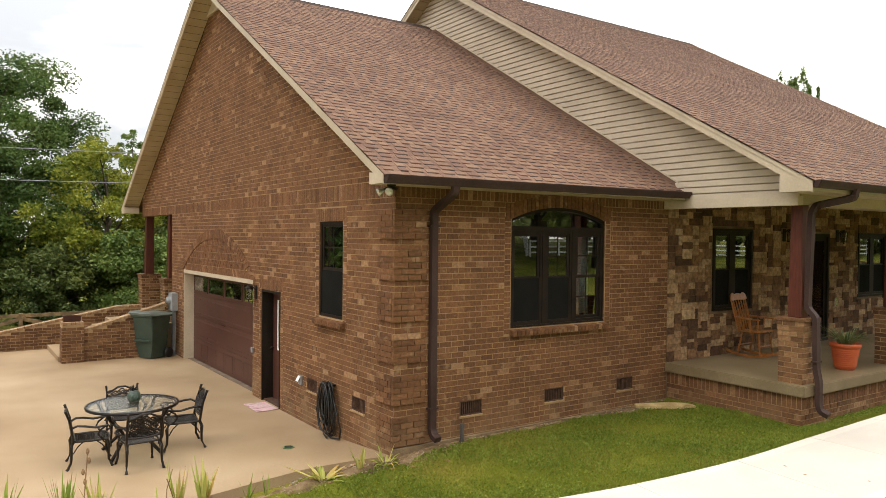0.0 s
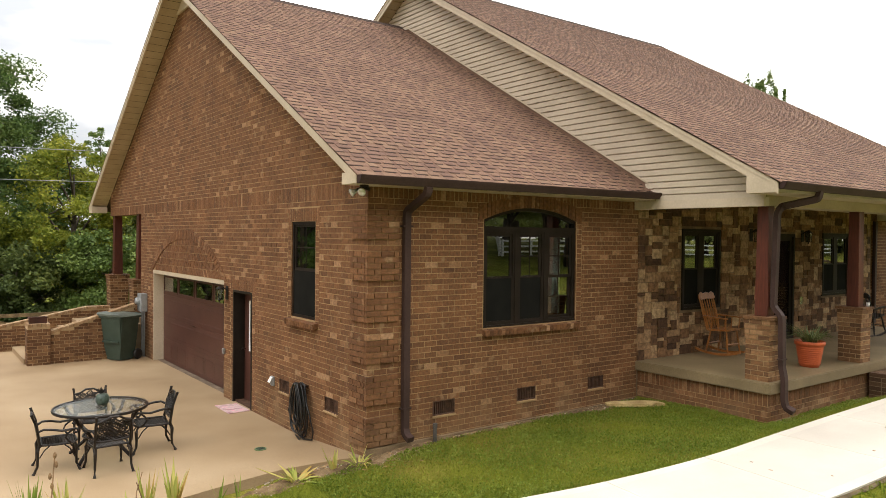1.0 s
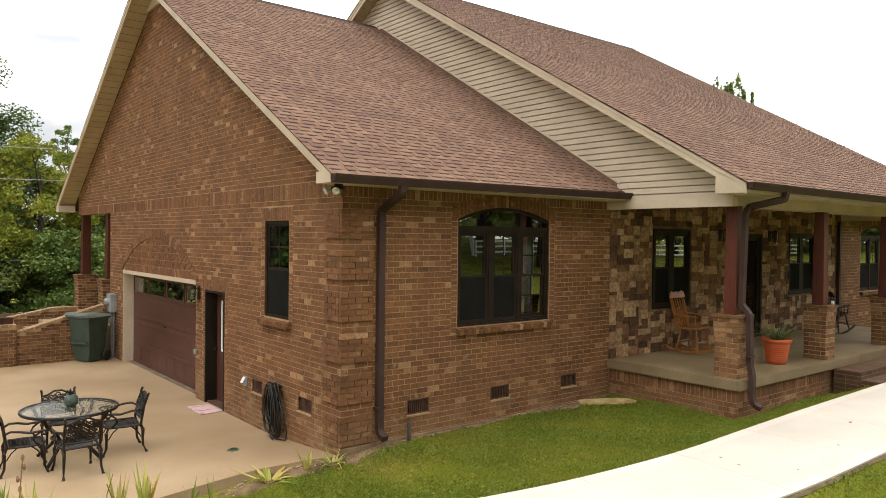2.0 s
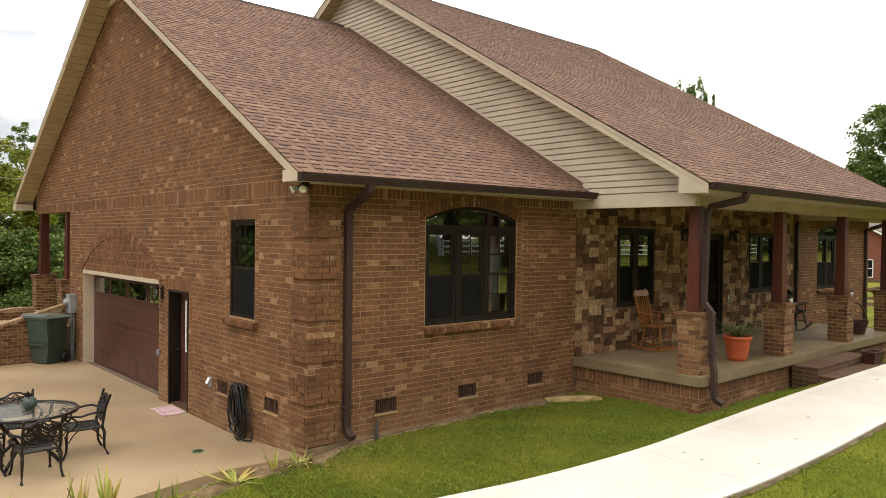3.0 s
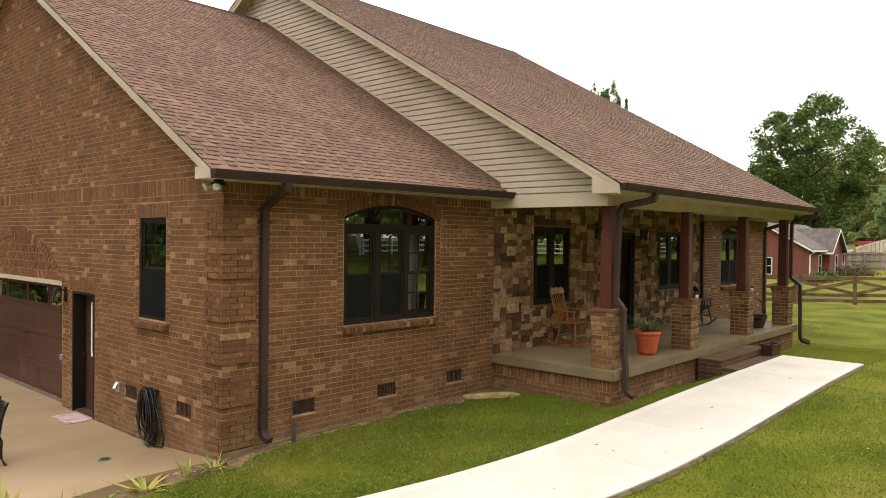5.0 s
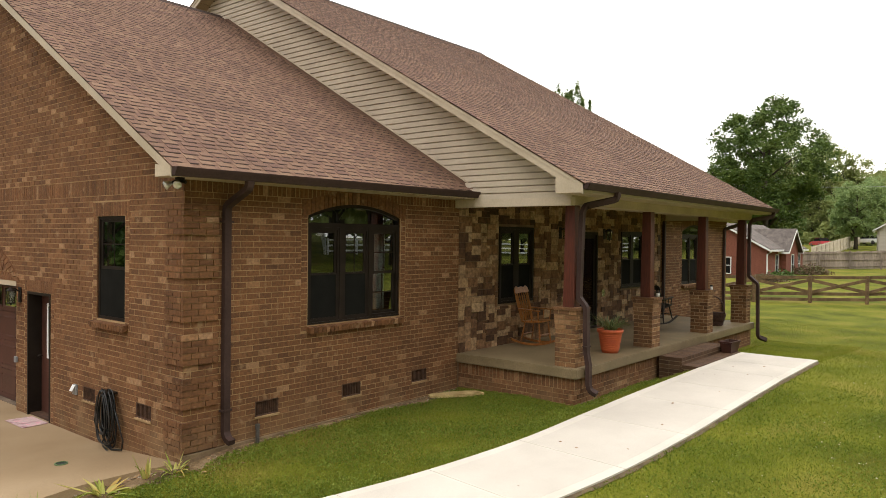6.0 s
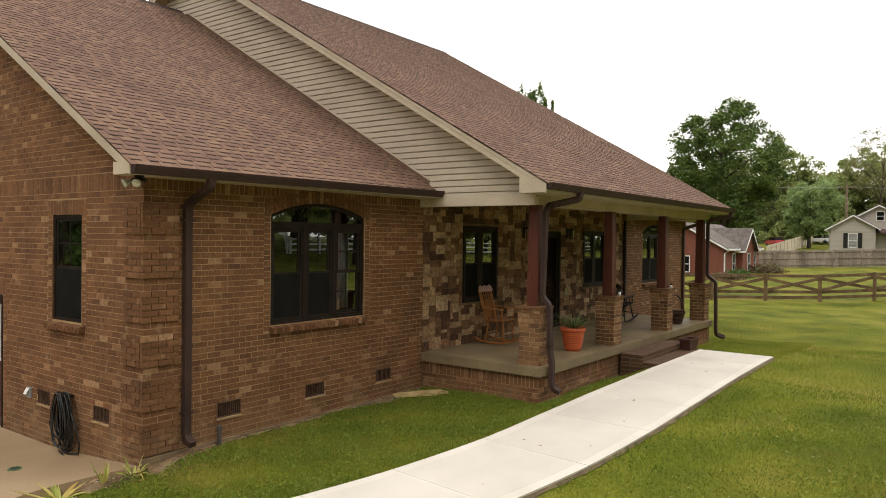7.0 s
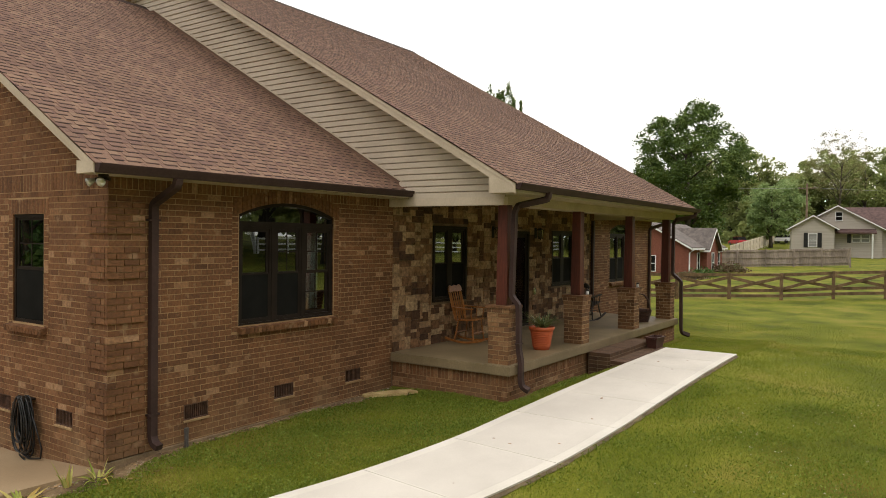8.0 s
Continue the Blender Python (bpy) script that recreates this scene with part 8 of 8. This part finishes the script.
def cross_fence(points, h, label, name="rail_fence", material=None, braces=True):
    """Posts with rails, and crossed braces in every bay where wanted."""
    m = material or M_RAIL
    f = empty(name, points[0], label, "fence")
    o = Vector(points[0])
    for p in points:
        p = Vector(p) - o
        bm = bmesh.new()
        box(bm, p.x - 0.07, p.x + 0.07, p.y - 0.07, p.y + 0.07, p.z - 0.2, p.z + h + 0.06)
        part("post", bm, m, f)
    for p, q in zip(points, points[1:]):
        p, q = Vector(p) - o, Vector(q) - o
        plain = [(h * q, h * q, "rail") for q in (0.25, 0.6, 0.95)]
        for za, zb, nm in plain if not braces else ((h - 0.03, h - 0.03, "rail"), (0.36 * h, 0.36 * h, "rail"), (0.15 * h, 0.15 * h, "rail"), (0.42 * h, h - 0.14, "brace"), (h - 0.14, 0.42 * h, "brace")):
            bm = bmesh.new()
            n = (q - p).cross(Vector((0, 0, 1))).normalized() * (0.03 if nm == "brace" and za < zb else -0.03)
            strip(bm, [p + Vector((0, 0, za)) + n, q + Vector((0, 0, zb)) + n], 0.045, 0.14)
            part(nm, bm, m, f)
    return f


pts = []
for i in range(-3, 10):
    x, y = 30.6 + 1.40 * i, -0.57 - 2.03 * i
    pts.append((x, y, z_lawn(x, y) - 0.03 + 0.045 * max(0, i)))
cross_fence(pts, 1.2, "brown wooden rail fence with crossed braces across the lawn")
cross_fence([(-9.5 + 2.3 * i, 25.2 - 0.45 * i, -1.55 + 0.06 * i) for i in range(6)], 1.35, "weathered rail fence with crossed braces behind the garden wall")
for way, n_bays in (((1.93, -2.30), 22), ((2.99, 0.24), 16)):
    pts = [(34 + way[0] * (i + 0.1), -36 + way[1] * (i + 0.1)) for i in range(n_bays + 1)]
    cross_fence([(x, y, z_lawn(x, y)) for x, y in pts], 1.3, "white painted rail fence across the front lawn", material=M_WHITE, braces=False)


def board_fence(a, b, za, zb, h, bays, m, label):
    f = empty("board_fence", (*a, za), label, "fence")
    A, B = Vector((*a, za)), Vector((*b, zb))
    d = B - A
    n = d.cross(Vector((0, 0, 1))).normalized()
    for i in range(bays + 1):
        p = d * i / bays
        bm = bmesh.new()
        box(bm, p.x - 0.06, p.x + 0.06, p.y - 0.06, p.y + 0.06, p.z - 0.2, p.z + h + 0.05)
        part("post", bm, m, f)
    for i in range(bays):
        for zz in (0.25, h * 0.55, h - 0.12):
            bm = bmesh.new()
            strip(bm, [d * i / bays + Vector((0, 0, zz)), d * (i + 1) / bays + Vector((0, 0, zz))], 0.05, 0.09)
            part("rail", bm, m, f)
    k = int(d.length / 0.19)
    rg = random.Random(bays)
    for i in range(k):
        p, q = d * (i + 0.03) / k - n * 0.05, d * (i + 0.97) / k - n * 0.05
        bm = bmesh.new()
        hh = h + rg.uniform(-0.02, 0.02)
        prism(bm, [p + Vector((0, 0, 0.03)), q + Vector((0, 0, 0.03)), q + Vector((0, 0, hh)), p + Vector((0, 0, hh))], n * 0.02)
        part("picket", bm, m, f)
    return f


board_fence((57.0, 6.9), (63.6, -2.8), 0.95, 1.25, 1.42, 5, M_GREYWOOD, "grey weathered board fence between the gardens")
board_fence((80.0, 10.3), (128.0, 13.9), 1.0, 3.0, 1.7, 14, M_PALEWOOD, "long pale board fence climbing the slope")


def house(name, at, turn, label):
    h = empty(name, at, label, "house")
    h.rotation_euler = (0, 0, radians(turn))
    return h


def gable_block(h, x0, x1, y0, y1, ze, along, slope, mw, mr, over=0.4, zb=-0.5):
    """Walls and gable roof of a block; along: the axis of the ridge."""
    bm = bmesh.new()
    box(bm, x0, x1, y0, y1, zb, ze)
    if along == "y":
        xm = (x0 + x1) / 2
        zr = ze + slope * (x1 - x0) / 2
        for y in (y0, y1 - 0.1):
            prism(bm, [(x0, y, ze), (x1, y, ze), (xm, y, zr)], (0, 0.1, 0))
    else:
        ym = (y0 + y1) / 2
        zr = ze + slope * (y1 - y0) / 2
        for x in (x0, x1 - 0.1):
            prism(bm, [(x, y0, ze), (x, y1, ze), (x, ym, zr)], (0.1, 0, 0))
    part("wall", bm, mw, h)
    bm = bmesh.new()
    tr = bmesh.new()
    e = over * slope
    if along == "y":
        for s, xe in ((-1, x0 - over), (1, x1 + over)):
            prism(bm, [(xe, y0 - over, ze - e), (xm, y0 - over, zr), (xm, y0 - over, zr + 0.14), (xe, y0 - over, ze - e + 0.14)], (0, y1 - y0 + 2 * over, 0))
            prism(tr, [(xe, y0 - over - 0.03, ze - e - 0.04), (xm, y0 - over - 0.03, zr - 0.04), (xm, y0 - over - 0.03, zr + 0.1), (xe, y0 - over - 0.03, ze - e + 0.1)], (0, 0.03, 0))
            box(tr, min(xe, xe + s * 0.1), max(xe, xe + s * 0.1), y0 - over, y1 + over, ze - e - 0.06, ze - e + 0.07)
    else:
        for s, ye in ((-1, y0 - over), (1, y1 + over)):
            prism(bm, [(x0 - over, ye, ze - e), (x0 - over, ym, zr), (x0 - over, ym, zr + 0.14), (x0 - over, ye, ze - e + 0.14)], (x1 - x0 + 2 * over, 0, 0))
            prism(tr, [(x1 + over, ye, ze - e - 0.04), (x1 + over, ym, zr - 0.04), (x1 + over, ym, zr + 0.1), (x1 + over, ye, ze - e + 0.1)], (0.03, 0, 0))
            box(tr, x0 - over, x1 + over, min(ye, ye + s * 0.1), max(ye, ye + s * 0.1), ze - e - 0.06, ze - e + 0.07)
    part("roof", bm, mr, h)
    part("roof_trim", tr, M_WHITE, h, "white eave and rake trim")


def far_window(h, face, u, z, w, hh, shutters=False, at=0.0, blind=False):
    """A small window: frame, pane and maybe shutters. face 'y': in a wall facing -y at y=at."""
    def bx(bm, a0, a1, d0, d1, z0, z1):
        if face == "y":
            box(bm, a0, a1, at + d0, at + d1, z0, z1)
        else:
            box(bm, at - d1, at - d0, a0, a1, z0, z1)
    bm = bmesh.new()
    for a0, a1, z0, z1 in ((u - w / 2, u - w / 2 + 0.06, z, z + hh), (u + w / 2 - 0.06, u + w / 2, z, z + hh), (u - w / 2, u + w / 2, z, z + 0.06), (u - w / 2, u + w / 2, z + hh - 0.06, z + hh), (u - w / 2, u + w / 2, z + hh / 2 - 0.025, z + hh / 2 + 0.025)):
        bx(bm, a0, a1, -0.06, 0.02, z0, z1)
    wn = part("window", bm, M_WHITE, h, "white window frame")
    bm = bmesh.new()
    bx(bm, u - w / 2 + 0.05, u + w / 2 - 0.05, -0.02, 0.0, z + 0.05, z + hh - 0.05)
    part("pane", bm, M_BLIND if blind else M_SCREEN, wn, "pane with a pale blind" if blind else "dark window pane")
    if shutters:
        for s in (-1, 1):
            bm = bmesh.new()
            c = u + s * (w / 2 + 0.24)
            bx(bm, c - 0.2, c + 0.2, -0.06, 0.0, z - 0.03, z + hh + 0.03)
            for i in range(8):
                bx(bm, c - 0.16, c + 0.16, -0.08, -0.06, z + 0.05 + i * hh / 8, z + 0.05 + (i + 0.5) * hh / 8)
            part("shutter", bm, M_BLACKWOOD, h, "dark shutter")


# red brick house: a gable end and a wing with a gable of its own show
nb = house("brick_house", (46.6, 5.7, 0.25), -91, "single-storey red brick house with a grey roof")
gable_block(nb, -6.0, 0.0, 0.0, 9.0, 2.45, "y", 0.55, M_NBRICK, M_GROOF, 0.25)
gable_block(nb, -3.4, 0.42, 3.0, 6.0, 2.4, "x", 0.9, M_NBRICK, M_GROOF, 0.28, zb=-0.45)
far_window(nb, "y", -2.7, 0.65, 0.72, 1.2)
far_window(nb, "x", 2.2, 0.55, 0.62, 1.5, at=0.0)
far_window(nb, "x", 4.5, 0.55, 0.62, 1.5, at=0.42)
far_window(nb, "x", 7.8, 0.55, 0.62, 1.5, at=0.0)
bm = bmesh.new()
tube(bm, [(0.35, -0.1, 2.25), (0.06, -0.08, 2.05), (0.06, -0.08, -0.3)], 0.05, 6)
part("downspout", bm, M_WHITE, nb, "white downspout")

gh = house("beige_house", (80.6, 4.2, 1.75), -80, "beige-sided house with dark shutters and a brown roof")
gable_block(gh, 0.0, 4.1, 0.0, 6.0, 3.0, "y", 0.6, M_NSIDE, M_BROOF, 0.35)
gable_block(gh, 0.3, 8.7, 2.0, 12.0, 2.95, "y", 0.57, M_NSIDE, M_BROOF, 0.35)
gable_block(gh, 4.6, 19.0, 3.2, 11.6, 2.95, "x", 0.56, M_NSIDE, M_BROOF, 0.35)
far_window(gh, "y", 2.05, 0.9, 0.85, 1.5, True, blind=True)
far_window(gh, "y", 4.65, 3.75, 0.75, 1.0, False, 2.0)
far_window(gh, "y", 6.3, 1.45, 0.8, 0.85, False, 2.0, True)
far_window(gh, "y", 7.15, 1.45, 0.8, 0.85, False, 2.0, True)
bm = bmesh.new()
prism(bm, [(4.1, 0.9, 2.38), (8.1, 0.9, 2.38), (8.1, 2.0, 2.75), (4.1, 2.0, 2.75)], (0, 0, 0.14))
part("porch_roof", bm, M_BROOF, gh, "low porch roof")
bm = bmesh.new()
box(bm, 5.45, 5.8, 1.93, 2.0, 1.4, 2.35)
part("shutter", bm, M_BLACKWOOD, gh, "dark shutter")
bm = bmesh.new()
box(bm, 7.65, 7.79, 0.95, 1.09, -0.3, 2.38)
part("porch_post", bm, M_WHITE, gh, "white porch post")

# utility poles and wires
def pole(at, h, label):
    p = empty("utility_pole", at, label, "pole")
    bm = bmesh.new()
    tube(bm, [(0, 0, -0.5), (0, 0, h)], 0.16, 8, radii=[0.17, 0.12])
    part("post", bm, M_POLE, p)
    bm = bmesh.new()
    box(bm, -0.08, 0.08, -1.1, 1.1, h - 0.7, h - 0.56)
    part("crossarm", bm, M_POLE, p)
    for y in (-0.95, 0.0, 0.95):
        bm = bmesh.new()
        lathe(bm, [(0, 0), (0.05, 0.0), (0.06, 0.08), (0.03, 0.14), (0, 0.14)], 8, (0, y, h - 0.56))
        part("insulator", bm, M_GREYMETAL, p)
    return p


pole((106.0, 6.1, 2.4), 8.9, "brown wooden utility pole with a crossarm")


def wire(a, b, sag, r, label):
    a, b = Vector(a), Vector(b)
    bm = bmesh.new()
    tube(bm, [a.lerp(b, k / 20) - Vector((0, 0, 4 * sag * (k / 20) * (1 - k / 20))) for k in range(21)], r, 4)
    thing("overhead_wire", bm, M_GREYMETAL, label, "wire", "overhead wires")


wire((106.0, 6.1, 10.7), (60.0, 44.0, 11.5), 0.9, 0.02, "thin overhead wire from the utility pole")
wire((106.0, 5.2, 10.7), (150.0, -40.0, 12.5), 0.9, 0.02, "thin overhead wire from the utility pole")
wire((-14.0, 31.0, 6.95), (10.5, 18.6, 6.35), 0.1, 0.012, "thin overhead wire behind the house")
wire((-14.0, 31.0, 5.5), (10.5, 18.6, 5.25), 0.1, 0.012, "thin overhead wire behind the house")


def car(at, turn, m, label):
    c = empty("parked_car", at, label, "car", "parked cars")
    c.rotation_euler = (0, 0, radians(turn))
    bm = bmesh.new()
    prism(bm, [(-2.2, -0.85, 0.3), (2.2, -0.85, 0.3), (2.25, -0.85, 0.7), (1.2, -0.85, 0.9), (-2.1, -0.85, 0.95), (-2.25, -0.85, 0.6)], (0, 1.7, 0))
    bmesh.ops.bevel(bm, geom=bm.edges[:], offset=0.06, segments=2, affect="EDGES")
    part("body", bm, m, c)
    bm = bmesh.new()
    prism(bm, [(-1.7, -0.75, 0.93), (1.0, -0.75, 0.9), (0.4, -0.66, 1.42), (-1.2, -0.66, 1.45)], (0, 1.4, 0))
    cab = part("cabin", bm, M_SCREEN, c, "dark windows")
    bm = bmesh.new()
    box(bm, -1.2, 0.4, -0.66, 0.70, 1.42, 1.48)
    part("roof", bm, m, c)
    for x in (-1.4, 1.4):
        for y in (-0.85, 0.68):
            bm = bmesh.new()
            tube(bm, [(x, y, 0.33), (x, y + 0.17, 0.33)], 0.33, 14)
            part("wheel", bm, M_RUBBER, c)
    return c


car((125.0, 19.0, 2.5), 35, M_CARRED, "dark red car parked under the trees")
car((92.0, 16.0, 1.5), 100, M_CARWHITE, "pale car parked under the trees")
car((128.0, 12.6, 3.0), 60, M_CARWHITE, "white van parked on the far slope")
